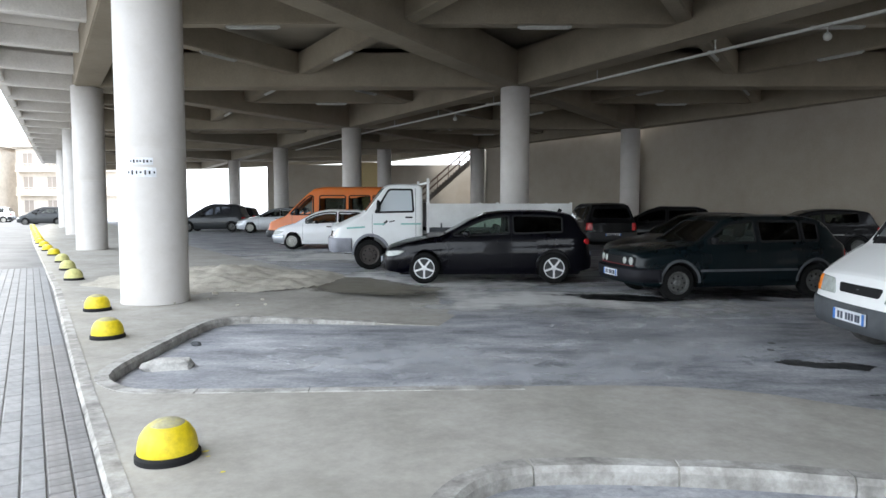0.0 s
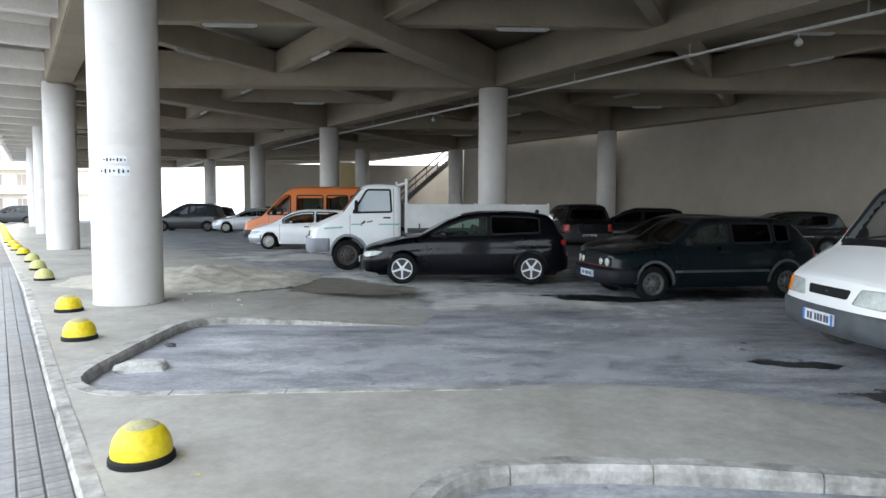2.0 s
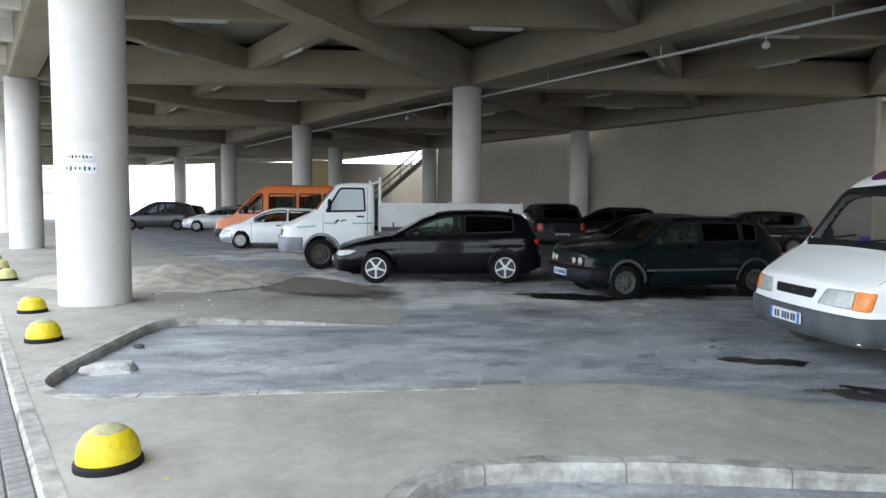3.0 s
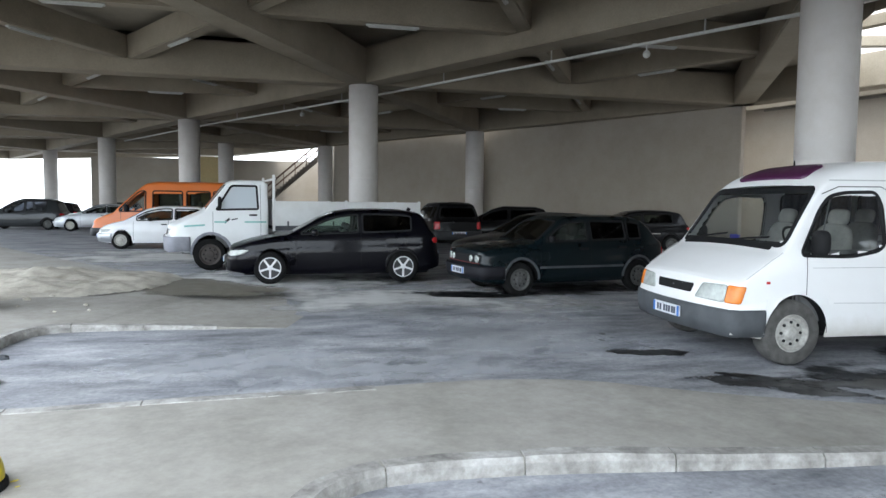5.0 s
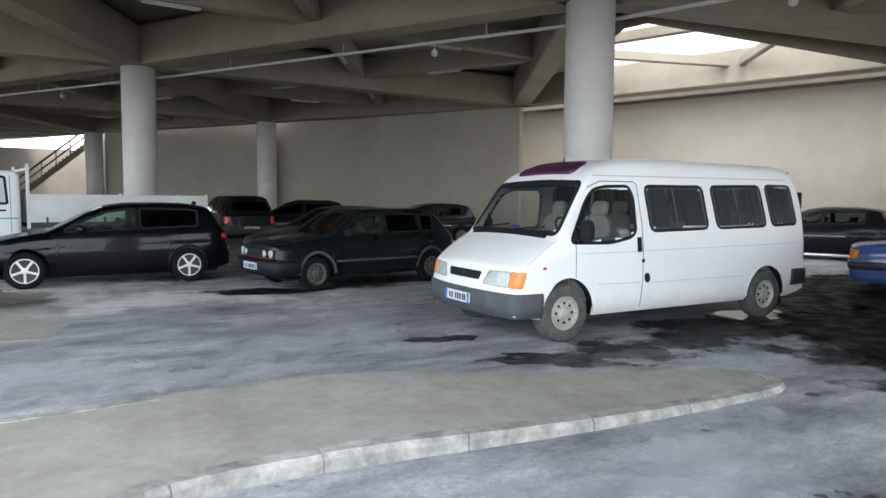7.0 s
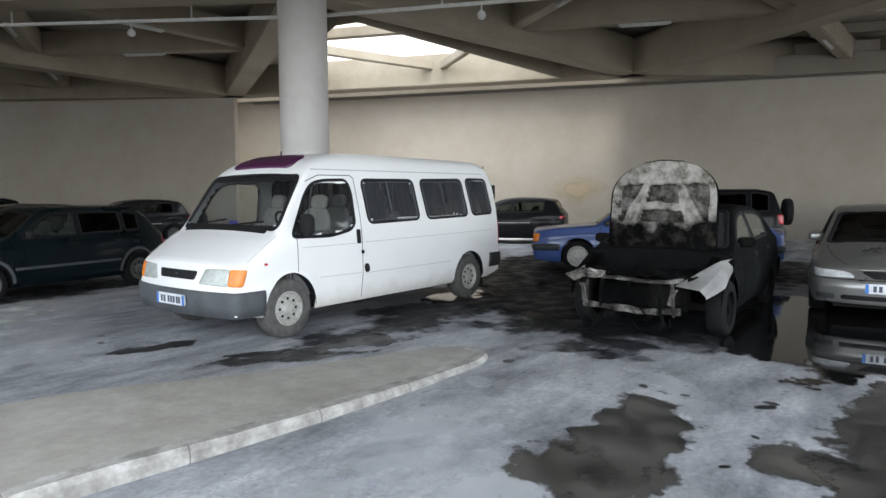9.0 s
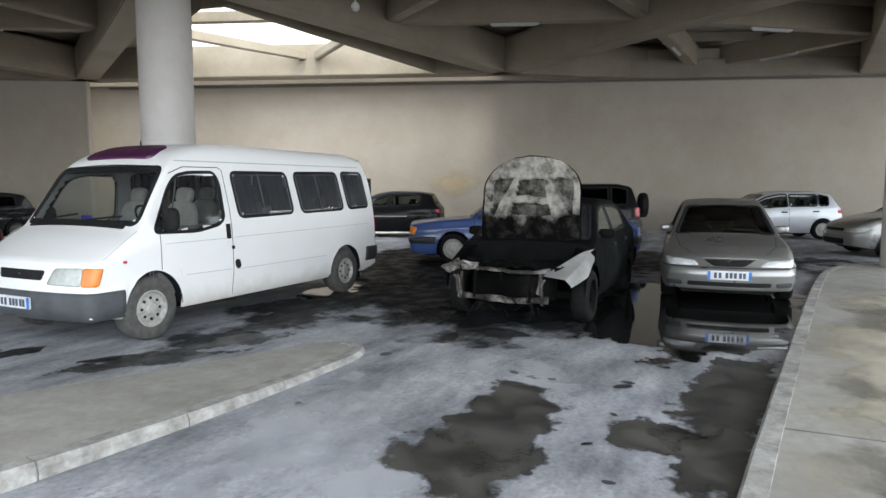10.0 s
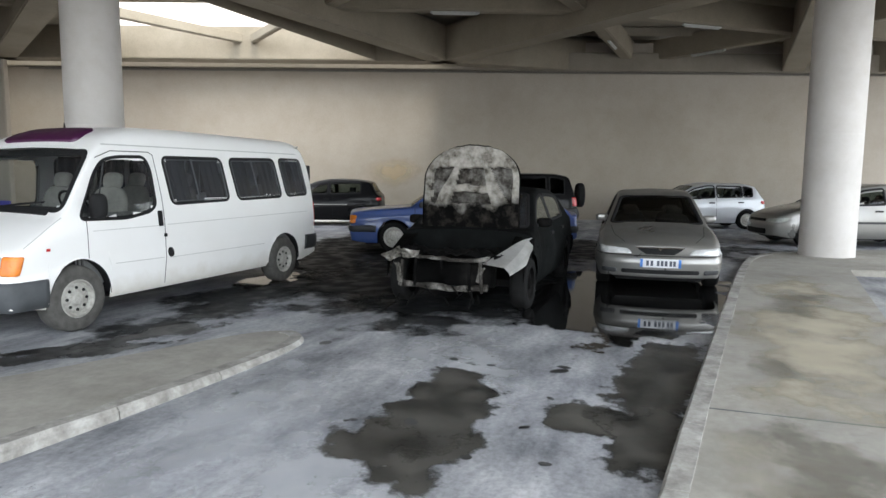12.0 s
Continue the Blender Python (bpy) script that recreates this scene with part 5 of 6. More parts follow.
# flatbed truck
M_PALEPLASTIC = plain("pale_grey_plastic", (0.27, 0.275, 0.31), 0.6, vary=0.3, scale=4)
M_TEAL = plain("stripe_teal", (0.25, 0.55, 0.5), 0.5)
# blue-white film paints a bright reflection into the cab side windows
M_TRUCKREFLECT = glass_mat("painted_reflection_glass", (0.8, 0.84, 0.86), 0.05, 0.75, (0.7, 0.76, 0.8))
TRUCK = variant(VAN, P_TRUCK, L=2.3, W=1.95, wb=3.3, fo=0.98, r=0.37, sill=0.42, arch=0.08, nose=0.06, tail=0.0, tailcurve=0.0, lip=0.07, lipmat=M_PALEPLASTIC, fine=0.05, soft=0.03, round=0.04, corner=0.12,
                top=[(0, 1.02), (0.05, 1.08), (0.4, 1.2), (0.8, 1.37)], belt=[(0, 1.05), (0.8, 1.32), (2.3, 1.36)], face=[(0.4, 0.0), (0.78, 0.0), (0.82, 0.05), (1.1, 0.1)], back=[(0, 0.0), (3, 0.0)],
                gh=[(0.86, 1.41), (1.36, 2.03), (1.48, 2.1), (1.7, 2.13), (2.2, 2.12), (2.28, 2.06)], panes=[[(1.12, 1.4), (1.44, 1.93), (1.5, 1.97), (2.04, 1.97), (2.07, 1.42)]], ws=(0.9, 1.34), tumble=0.1, dusty=False, seats=[(1.9, 2)],
                wsglass=M_CLEARGLASS, frontglass=M_TRUCKREFLECT, seams=[(1.05, 0.85, 1.36), (2.12, 0.6, 2.0)], handles=[(1.95, 1.28)], mirror=(1.2, 1.56, 0.08, 0.14, 0.3), bumpers=[(0, 0.42, 0.78, M_PALEPLASTIC)], bumperside=0.48,
                lines=[([(0.3, 1.02), (0.85, 1.05)], 0.04, M_TEAL, "green_stripe"), ([(1.08, 1.12), (1.35, 1.12)], 0.035, M_TEAL, "green_stripe"), ([(1.75, 1.12), (2.25, 1.12)], 0.035, M_TEAL, "green_stripe"),
                       ([(1.3, 1.1), (1.42, 1.2)], 0.05, M_DARKPLASTIC, "door_badge"), ([(1.46, 1.17), (1.6, 1.2)], 0.03, M_GREYPLASTIC, "door_badge")],
                bits=[("headlight", -0.01, 0.7, 0.88, 0.05, 0.3, 0.16, M_LAMP, True), ("grille", -0.01, 0, 0.88, 0.04, 0.95, 0.14, M_BLACK, False)], plates=[])
truck, tx, thw, tmap = vehicle("flatbed_truck", (-0.3, 17.0), 189, "white light truck with a dropside flatbed", "truck", TRUCK, P_TRUCK, "dark", M_CLEARGLASS)
b0, b1 = 2.45, 6.1
part("chassis", boxed(tx(5.8), -0.45, 0.55, tx(1.5), 0.45, 0.8, bevel=0.02), M_BLACK, truck)
part("bed_floor", boxed(tx(b1), -0.98, 0.92, tx(b0), 0.98, 1.02, bevel=0.01), M_GREYPLASTIC, truck)
M_BOARD = paint("truck_board", (0.74, 0.75, 0.74), 0.5, 0.2, (0.4, 0.38, 0.34), 0.4, 0.1)
for sg in (1, -1):
    for s0, s1 in ((b0, 4.15), (4.2, b1)):
        brd = part("side_board", boxed(tx(s1), sg * 0.99 - 0.02, 1.03, tx(s0), sg * 0.99 + 0.02, 1.62, bevel=0.01), M_BOARD, truck)
        for z in (1.03, 1.31, 1.585):
            part("rib", boxed(tx(s1) + 0.02, sg * 1.005 - 0.015, z, tx(s0) - 0.02, sg * 1.005 + 0.015, z + 0.035, bevel=0.006), M_BOARD, brd)
        for s in (s0 + 0.3, s1 - 0.3):
            part("latch", boxed(tx(s) - 0.02, sg * 1.01 - 0.02, 1.0, tx(s) + 0.02, sg * 1.01 + 0.02, 1.14, bevel=0.006), M_GREYPLASTIC, brd)
    for s in (b0 - 0.03, 4.175, b1):
        part("stake", boxed(tx(s) - 0.03, sg * 0.99 - 0.03, 0.9, tx(s) + 0.03, sg * 0.99 + 0.03, 1.65 if s > 2.5 else 2.24, bevel=0.008), M_BOARD, truck)
part("tailboard", boxed(tx(b1) - 0.02, -0.98, 1.03, tx(b1) + 0.02, 0.98, 1.62, bevel=0.01), M_BOARD, truck)
part("headboard", boxed(tx(b0) - 0.02, -0.96, 1.02, tx(b0) + 0.02, 0.96, 1.66, bevel=0.01), M_BOARD, truck)
part("rack_bar", boxed(tx(b0) - 0.025, -0.96, 2.12, tx(b0) + 0.025, 0.96, 2.17, bevel=0.01), M_BOARD, truck)
part("fuel_tank", boxed(tx(3.4), 0.5, 0.45, tx(2.6), 0.92, 0.85, bevel=0.06), M_GREYPLASTIC, truck)

# burnt-out car with its bonnet up


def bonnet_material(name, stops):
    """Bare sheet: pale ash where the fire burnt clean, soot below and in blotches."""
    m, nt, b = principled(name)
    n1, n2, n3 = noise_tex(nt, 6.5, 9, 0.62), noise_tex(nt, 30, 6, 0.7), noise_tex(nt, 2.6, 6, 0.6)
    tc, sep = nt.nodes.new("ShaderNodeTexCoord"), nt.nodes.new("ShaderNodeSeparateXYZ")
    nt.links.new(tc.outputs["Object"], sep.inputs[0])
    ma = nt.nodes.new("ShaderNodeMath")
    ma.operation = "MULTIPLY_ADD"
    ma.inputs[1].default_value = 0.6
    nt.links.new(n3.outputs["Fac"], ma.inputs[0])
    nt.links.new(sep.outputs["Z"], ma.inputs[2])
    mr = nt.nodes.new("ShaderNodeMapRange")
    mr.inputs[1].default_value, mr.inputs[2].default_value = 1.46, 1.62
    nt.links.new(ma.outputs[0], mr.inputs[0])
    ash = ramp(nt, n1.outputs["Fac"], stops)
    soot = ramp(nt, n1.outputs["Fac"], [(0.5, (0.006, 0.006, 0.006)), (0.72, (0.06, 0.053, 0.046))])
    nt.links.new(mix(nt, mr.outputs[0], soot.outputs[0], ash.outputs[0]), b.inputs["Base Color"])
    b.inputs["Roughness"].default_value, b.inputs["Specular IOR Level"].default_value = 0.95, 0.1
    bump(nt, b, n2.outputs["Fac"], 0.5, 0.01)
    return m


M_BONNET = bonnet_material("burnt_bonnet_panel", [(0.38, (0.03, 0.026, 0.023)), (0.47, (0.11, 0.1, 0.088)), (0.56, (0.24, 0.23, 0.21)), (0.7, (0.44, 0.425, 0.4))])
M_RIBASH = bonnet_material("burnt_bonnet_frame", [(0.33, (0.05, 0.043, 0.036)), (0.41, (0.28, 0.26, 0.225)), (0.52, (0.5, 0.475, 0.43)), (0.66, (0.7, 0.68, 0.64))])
M_ASHPALE = surface("pale_ash", (0.008, 0.007, 0.006), (0.06, 0.055, 0.05), (0.3, 0.29, 0.27), 6.5, 22, 0.95, 0.5, spec=0.1, wear=0.4)
M_RIBASH2 = surface("bare_burnt_sheet", (0.02, 0.018, 0.016), (0.2, 0.19, 0.17), (0.5, 0.48, 0.45), 7, 22, 0.9, 0.4, spec=0.1)
M_SCORCH = surface("scorched_dark_green", (0.002, 0.002, 0.002), (0.005, 0.006, 0.006), (0.014, 0.016, 0.016), 2.0, 25, 0.8, 0.2, spec=0.08)
M_SMOKED = glass_mat("heat_clouded_glass", (0.3, 0.31, 0.28), 0.15, 0.45, (0.16, 0.16, 0.13))
BURNT = variant(SEDAN, M_CHAR, L=4.45, W=1.72, wb=2.66, fo=0.9, r=0.3, start=1.0, fine=0.05, arch=0.05, bumpers=[(1, 0.3, 0.6, M_CHAR)], bits=[], plates=[], seams=[(1.4, 0.3, 0.9), (2.39, 0.3, 1.3)], wsglass=M_DARKGLASS, frontglass=M_SMOKED, mirrormat=M_CHAR)
burnt, bx, bhw, bmap = vehicle("burnt_car", (8.85, 2.25), 179.3, "burnt-out car, charred black, bonnet open and front stripped", "car", BURNT, M_SCORCH, "burnt", M_SMOKED)
for sg in (1, -1):
    bm = bmesh.new()
    vs = []
    for i in range(12):
        s_ = 0.5 + 0.55 * i / 11
        k = math.sqrt(max(0.0, 0.36 ** 2 - (s_ - 0.9) ** 2)) if abs(s_ - 0.9) < 0.36 else 0
        zl = max(0.34, 0.3 + k)
        vs.append([bm.verts.new((bx(s_), sg * (0.83 + 0.01 * i / 11), zl)), bm.verts.new((bx(s_), sg * (0.82 + 0.02 * i / 11), 0.62 + 0.2 * i / 11)), bm.verts.new((bx(s_), sg * 0.62, 0.66 + 0.2 * i / 11))])
    for p, q in zip(vs, vs[1:]):
        for k in range(2):
            bm.faces.new((p[k], p[k + 1], q[k + 1], q[k])).smooth = True
    bmesh.ops.solidify(bm, geom=bm.faces[:], thickness=0.008)
    part("inner_wing", bm, M_CHAR, burnt)
part("bulkhead", boxed(bx(1.12), -0.8, 0.3, bx(1.02), 0.8, 0.84, bevel=0.03), M_CHAR, burnt)
bm = bmesh.new()
rows = []
NV, NU = 110, 120


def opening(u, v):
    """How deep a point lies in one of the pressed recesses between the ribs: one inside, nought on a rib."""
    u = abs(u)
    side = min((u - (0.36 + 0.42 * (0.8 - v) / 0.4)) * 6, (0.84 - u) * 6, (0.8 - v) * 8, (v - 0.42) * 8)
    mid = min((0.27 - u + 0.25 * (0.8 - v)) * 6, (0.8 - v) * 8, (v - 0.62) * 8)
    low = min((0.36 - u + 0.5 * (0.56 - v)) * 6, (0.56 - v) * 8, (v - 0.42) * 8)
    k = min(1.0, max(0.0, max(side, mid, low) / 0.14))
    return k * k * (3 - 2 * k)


deep = {}
for j in range(NV + 1):
    v = j / NV
    hwid = (0.64 - 0.02 * v) * math.sqrt(max(0.05, 1 - (max(0.0, v - 0.7) / 0.3) ** 2 * 0.72))
    row = []
    for i in range(NU + 1):
        u = -1 + 2 * i / NU
        pit = opening(u + 0.03 * noise.noise((u * 5, v * 5, 4)), v + 0.02 * noise.noise((u * 6, v * 6, 8)))
        wob = 0.022 * noise.noise((u * 3, v * 3, 2)) + 0.012 * noise.noise((u * 11, v * 11, 2))
        vert = bm.verts.new((0.05 * (1 - u * u) - 0.085 * pit - 0.12 * v * v + wob, u * hwid, -0.2 + v * 1.18 + 0.06 * v ** 4 * (1 - u * u) + 0.01 * noise.noise((u * 4, v, 6))))
        deep[vert] = pit
        row.append(vert)
    rows.append(row)
for p, q in zip(rows, rows[1:]):
    for k in range(NU):
        f = bm.faces.new((p[k], p[k + 1], q[k + 1], q[k]))
        f.smooth = True
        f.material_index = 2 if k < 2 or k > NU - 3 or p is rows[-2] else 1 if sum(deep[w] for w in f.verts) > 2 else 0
bmesh.ops.solidify(bm, geom=bm.faces[:], thickness=0.02)
bmesh.ops.recalc_face_normals(bm, faces=bm.faces)
bm.transform(pose(bx(1.15), 0, 0.9))
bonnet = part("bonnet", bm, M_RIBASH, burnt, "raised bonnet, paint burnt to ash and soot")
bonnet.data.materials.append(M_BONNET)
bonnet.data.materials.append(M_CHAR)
for z, s, a, m in ((0.64, 0.1, 0.52, M_ASHPALE), (0.34, 0.02, 0.52, M_ASHPALE)):
    bm = bmesh.new()
    vs = []
    for i in range(31):
        y = -a + 2 * a * i / 30
        x = bx(s) - 0.12 * (y / a) ** 2 + 0.012 * noise.noise((y * 4, z, 1))
        dz = 0.03 * noise.noise((y * 2.5, z, 7)) + 0.012 * noise.noise((y * 9, z, 3))
        k = 0.75 + (0.5 if z < 0.5 else 0.0) + 0.7 * noise.noise((y * 6, z, 5))
        vs.append([bm.verts.new((x + dx, y, z + dz + d)) for dx, d in ((0, -0.028 * k), (0.02, -0.02 * k), (0.02, 0.02 * k), (0, 0.028 * k), (-0.03, 0.02), (-0.03, -0.02))])
    for p, q in zip(vs, vs[1:]):
        for k in range(6):
            bm.faces.new((p[k], p[(k + 1) % 6], q[(k + 1) % 6], q[k]))
    bm.faces.new(vs[0])
    bm.faces.new(vs[-1])
    bmesh.ops.recalc_face_normals(bm, faces=bm.faces)
    part("crossmember", bm, m, burnt, "bare scorched steel bar")
for y, z0, z1 in ((-0.48, 0.32, 0.62), (-0.3, 0.34, 0.64), (0.02, 0.54, 0.64), (0.36, 0.32, 0.62), (0.5, 0.3, 0.64)):
    bm = boxed(-0.015, -0.016, z0, 0.015, 0.016, z1, bevel=0.006)
    bm.transform(pose(bx(0.04), y, 0, 6 * y, 5 * y, 15 * y))
    part("strut", bm, M_CHAR if abs(y) < 0.4 else M_ASHPALE, burnt)
for y, z, w, h, t in ((-0.56, 0.67, 0.2, 0.09, 30), (-0.36, 0.69, 0.2, 0.08, -8), (-0.48, 0.48, 0.05, 0.2, 12), (0.46, 0.5, 0.06, 0.16, -10)):
    bm = bmesh.new()
    bmesh.ops.create_grid(bm, x_segments=8, y_segments=8, size=0.5)
    for v in bm.verts:
        v.co = Vector((0.09 * noise.noise((v.co.x * 3 + y * 9, v.co.y * 3, 3)), v.co.x * w * (1 + 0.5 * v.co.y), v.co.y * h + 0.04 * noise.noise((v.co.x * 3, y * 7, 1))))
    bmesh.ops.solidify(bm, geom=bm.faces[:], thickness=0.006)
    bm.transform(pose(bx(0.05), y, z, t, -20, 0))
    part("bent_bracket", bm, M_RIBASH2, burnt, "twisted piece of bare sheet metal")
part("radiator", boxed(bx(0.62), -0.5, 0.28, bx(0.5), 0.5, 0.56, bevel=0.02), M_CHAR, burnt)
bm = bmesh.new()
bmesh.ops.create_grid(bm, x_segments=14, y_segments=18, size=0.5)
for v in bm.verts:
    v.co = Vector((v.co.x * 0.8, v.co.y * 1.3, 0.08 * noise.noise(v.co * 5) + 0.05 * noise.noise(v.co * 13)))
bm.transform(pose(bx(0.6), 0, 0.66))
part("engine", bm, M_CHAR, burnt, "melted engine bay")
W_BURNT = 0.845
bm = bmesh.new()
grid2 = []
for i in range(9):
    a = i / 8
    sx_ = 0.08 + 0.75 * a
    z1 = 0.58 + 0.24 * a
    z0 = max(0.5 + 0.1 * a, 0.3 + math.sqrt(max(0, 0.4 ** 2 - (sx_ - 0.9) ** 2)) + 0.02)
    y = W_BURNT + 0.02 - 0.09 * (1 - a) ** 2
    grid2.append([bm.verts.new((bx(sx_), y - 0.3 * (1 - a) ** 0.5, z1 + 0.03)), bm.verts.new((bx(sx_), y - 0.06, z1)), bm.verts.new((bx(sx_), y, z1 - 0.06)), bm.verts.new((bx(sx_), y + 0.004, min(z0, z1 - 0.08)))])
for p, q in zip(grid2, grid2[1:]):
    for k in range(3):
        bm.faces.new((p[k], p[k + 1], q[k + 1], q[k]))
bmesh.ops.solidify(bm, geom=bm.faces[:], thickness=0.006)
bmesh.ops.recalc_face_normals(bm, faces=bm.faces)
part("wing", bm, paint("wing_white", (0.62, 0.62, 0.6), 0.5, 0, (0.12, 0.11, 0.1), 0.8), burnt, "front wing with its white paint left")
random.seed(5)
for i in range(14):
    a = [(bx(random.uniform(-0.15, 0.1)), random.uniform(-0.5, 0.5), random.uniform(0.12, 0.3))]
    bm = boxed(-0.005, -0.005, 0, 0.005, 0.005, random.uniform(0.06, 0.16))
    bm.transform(pose(*a[0], random.uniform(-50, 50), random.uniform(-40, 40), 0))
    part("hanging_wire", bm, M_CHAR, burnt)

# ---- stains and standing water on the lanes ----
def patch_mat(name, dark, light, rough, edge=0.12, ragged=0.55, scale=1.6, solid=1.0, spec=0.5):
    """A flat stain on a unit disc: opaque inside, ragged and thinning out towards the rim."""
    m, nt, b = principled(name)
    b.inputs["Specular IOR Level"].default_value = spec
    tc, geo = nt.nodes.new("ShaderNodeTexCoord"), nt.nodes.new("ShaderNodeNewGeometry")
    ln = nt.nodes.new("ShaderNodeVectorMath")
    ln.operation = "LENGTH"
    nt.links.new(tc.outputs["Object"], ln.inputs[0])
    n = nt.nodes.new("ShaderNodeTexNoise")
    n.inputs["Scale"].default_value, n.inputs["Detail"].default_value, n.inputs["Roughness"].default_value = scale, 8, 0.62
    nt.links.new(geo.outputs["Position"], n.inputs["Vector"])
    sub = nt.nodes.new("ShaderNodeMath")
    sub.operation = "MULTIPLY_ADD"
    nt.links.new(n.outputs["Fac"], sub.inputs[0])
    sub.inputs[1].default_value, sub.inputs[2].default_value = -4 * ragged, 2 * ragged
    add = nt.nodes.new("ShaderNodeMath")
    nt.links.new(ln.outputs["Value"], add.inputs[0])
    nt.links.new(sub.outputs[0], add.inputs[1])
    mr = nt.nodes.new("ShaderNodeMapRange")
    mr.interpolation_type = "SMOOTHSTEP"
    mr.inputs[1].default_value, mr.inputs[2].default_value, mr.inputs[3].default_value, mr.inputs[4].default_value = 0.8 - edge, 0.8, solid, 0.0
    nt.links.new(add.outputs[0], mr.inputs[0])
    rim = nt.nodes.new("ShaderNodeMapRange")
    rim.inputs[1].default_value, rim.inputs[2].default_value, rim.inputs[3].default_value, rim.inputs[4].default_value = 0.9, 1.0, 1.0, 0.0
    nt.links.new(ln.outputs["Value"], rim.inputs[0])
    al = nt.nodes.new("ShaderNodeMath")
    al.operation = "MULTIPLY"
    nt.links.new(mr.outputs[0], al.inputs[0])
    nt.links.new(rim.outputs[0], al.inputs[1])
    nt.links.new(al.outputs[0], b.inputs["Alpha"])
    n2 = nt.nodes.new("ShaderNodeTexNoise")
    n2.inputs["Scale"].default_value, n2.inputs["Detail"].default_value = 3.1, 7
    nt.links.new(geo.outputs["Position"], n2.inputs["Vector"])
    nt.links.new(ramp(nt, n2.outputs["Fac"], [(0.35, dark), (0.68, light)]).outputs[0], b.inputs["Base Color"])
    nt.links.new(ramp(nt, n2.outputs["Fac"], [(0.4, (rough,) * 3), (0.65, (min(1, rough * 2.2 + 0.05),) * 3)]).outputs[0], b.inputs["Roughness"])
    return m


M_WATER = patch_mat("black_water", (0.008, 0.008, 0.008), (0.012, 0.012, 0.012), 0.015, 0.04, 0.25, 1.2)
M_SHALLOW = patch_mat("shallow_water", (0.05, 0.045, 0.04), (0.1, 0.09, 0.08), 0.03, 0.06, 0.5, 3.2, 0.97)
M_WET = patch_mat("wet_sooty_concrete", (0.011, 0.012, 0.013), (0.042, 0.044, 0.046), 0.38, 0.35, 0.5, 1.1, 0.97, 0.15)
M_OIL = patch_mat("damp_dark_concrete", (0.026, 0.026, 0.024), (0.075, 0.07, 0.06), 0.35, 0.2, 0.42, 3.0, 1.0)
M_SOAKED = patch_mat("soaked_sooty_concrete", (0.007, 0.0075, 0.008), (0.017, 0.018, 0.019), 0.5, 0.3, 0.3, 1.2, 1.0, 0.1)
# real dust, but whitened to make up for weak light under the deck
M_BRIGHTDUST = patch_mat("dust_film", (0.57, 0.565, 0.545), (0.68, 0.675, 0.655), 0.9, 0.75, 0.5, 0.8, 0.95)
M_WETSAND = patch_mat("wet_sand", (0.15, 0.136, 0.104), (0.2, 0.182, 0.145), 0.6, 0.25, 0.25, 1.4, 0.9)
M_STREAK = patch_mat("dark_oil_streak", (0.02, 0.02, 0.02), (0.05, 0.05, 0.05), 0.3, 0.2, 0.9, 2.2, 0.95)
M_DAMP = patch_mat("damp_sand", (0.17, 0.155, 0.12), (0.23, 0.21, 0.17), 0.7, 0.7, 0.7, 2.2, 0.5)
M_SANDY = patch_mat("sandy_film", (0.4, 0.36, 0.27), (0.5, 0.455, 0.35), 0.9, 0.7, 0.6, 0.9, 0.9)
M_PALE = patch_mat("pale_dried_foam", (0.5, 0.51, 0.54), (0.62, 0.63, 0.65), 0.85, 0.5, 1.2, 3.2, 0.45)
bm = bmesh.new()
bmesh.ops.create_circle(bm, cap_ends=True, segments=48, radius=1)
DISC = {}


def blob(name, at, rx, ry, turn, material, label, z=0.004):
    """A stain of soft outline lying on the ground."""
    if material.name not in DISC:
        me = bpy.data.meshes.new("patch")
        bm.to_mesh(me)
        me.materials.append(material)
        DISC[material.name] = me
    ob = new(name, DISC[material.name])
    ob.matrix_basis = pose(at[0], at[1], z, 0, 0, turn) @ Matrix.Diagonal((rx, ry, 1, 1))
    return tagged(ob, label, name.replace("_", " "))


blob("wet_patch", (8.3, 3.1), 3.3, 1.9, 8, M_WET, "sooty wet concrete round the burnt-out car", 0.003)
blob("wet_patch", (7.2, 5.0), 3.2, 1.0, 4, M_WET, "dark wet streaks running under the minibus", 0.0045)
blob("wet_patch", (11.2, 4.4), 3.2, 2.2, 20, M_WET, "dark wet concrete beside the blue saloon", 0.0036)
blob("wet_patch", (9.7, 3.9), 4.2, 2.1, 14, M_SOAKED, "soaked black concrete between minibus and burnt-out car", 0.0052)
blob("wet_patch", (8.9, 2.3), 3.5, 1.9, 4, M_SOAKED, "soaked black concrete beneath the burnt-out car", 0.0058)
blob("wet_patch", (12.4, 6.2), 5.2, 1.9, 16, M_SOAKED, "soaked black concrete beside the blue saloon", 0.0064)
blob("wet_patch", (14.6, 2.2), 6.5, 3.2, 100, M_WET, "dark damp concrete between the parked cars", 0.0026)
blob("puddle", (9.0, 0.3), 3.7, 1.55, -5, M_WATER, "black mirror-like puddle in front of the saloon", 0.008)
blob("puddle", (8.2, 5.45), 0.95, 0.42, 10, M_SHALLOW, "small bright puddle beneath the minibus", 0.009)
blob("oil_stain", (3.42, 1.34), 0.72, 0.58, 20, M_OIL, "large dark damp stain on the concrete", 0.004)
blob("oil_stain", (4.1, 1.34), 1.05, 0.47, 6, M_OIL, "dark damp trail running from the stain", 0.005)
blob("oil_stain", (4.1, 0.3), 0.42, 0.52, -6, M_OIL, "dark damp stain beside the kerb", 0.0055)
blob("oil_stain", (5.2, -0.04), 1.7, 0.42, -9, M_OIL, "damp strip along the foot of the kerb", 0.0062)
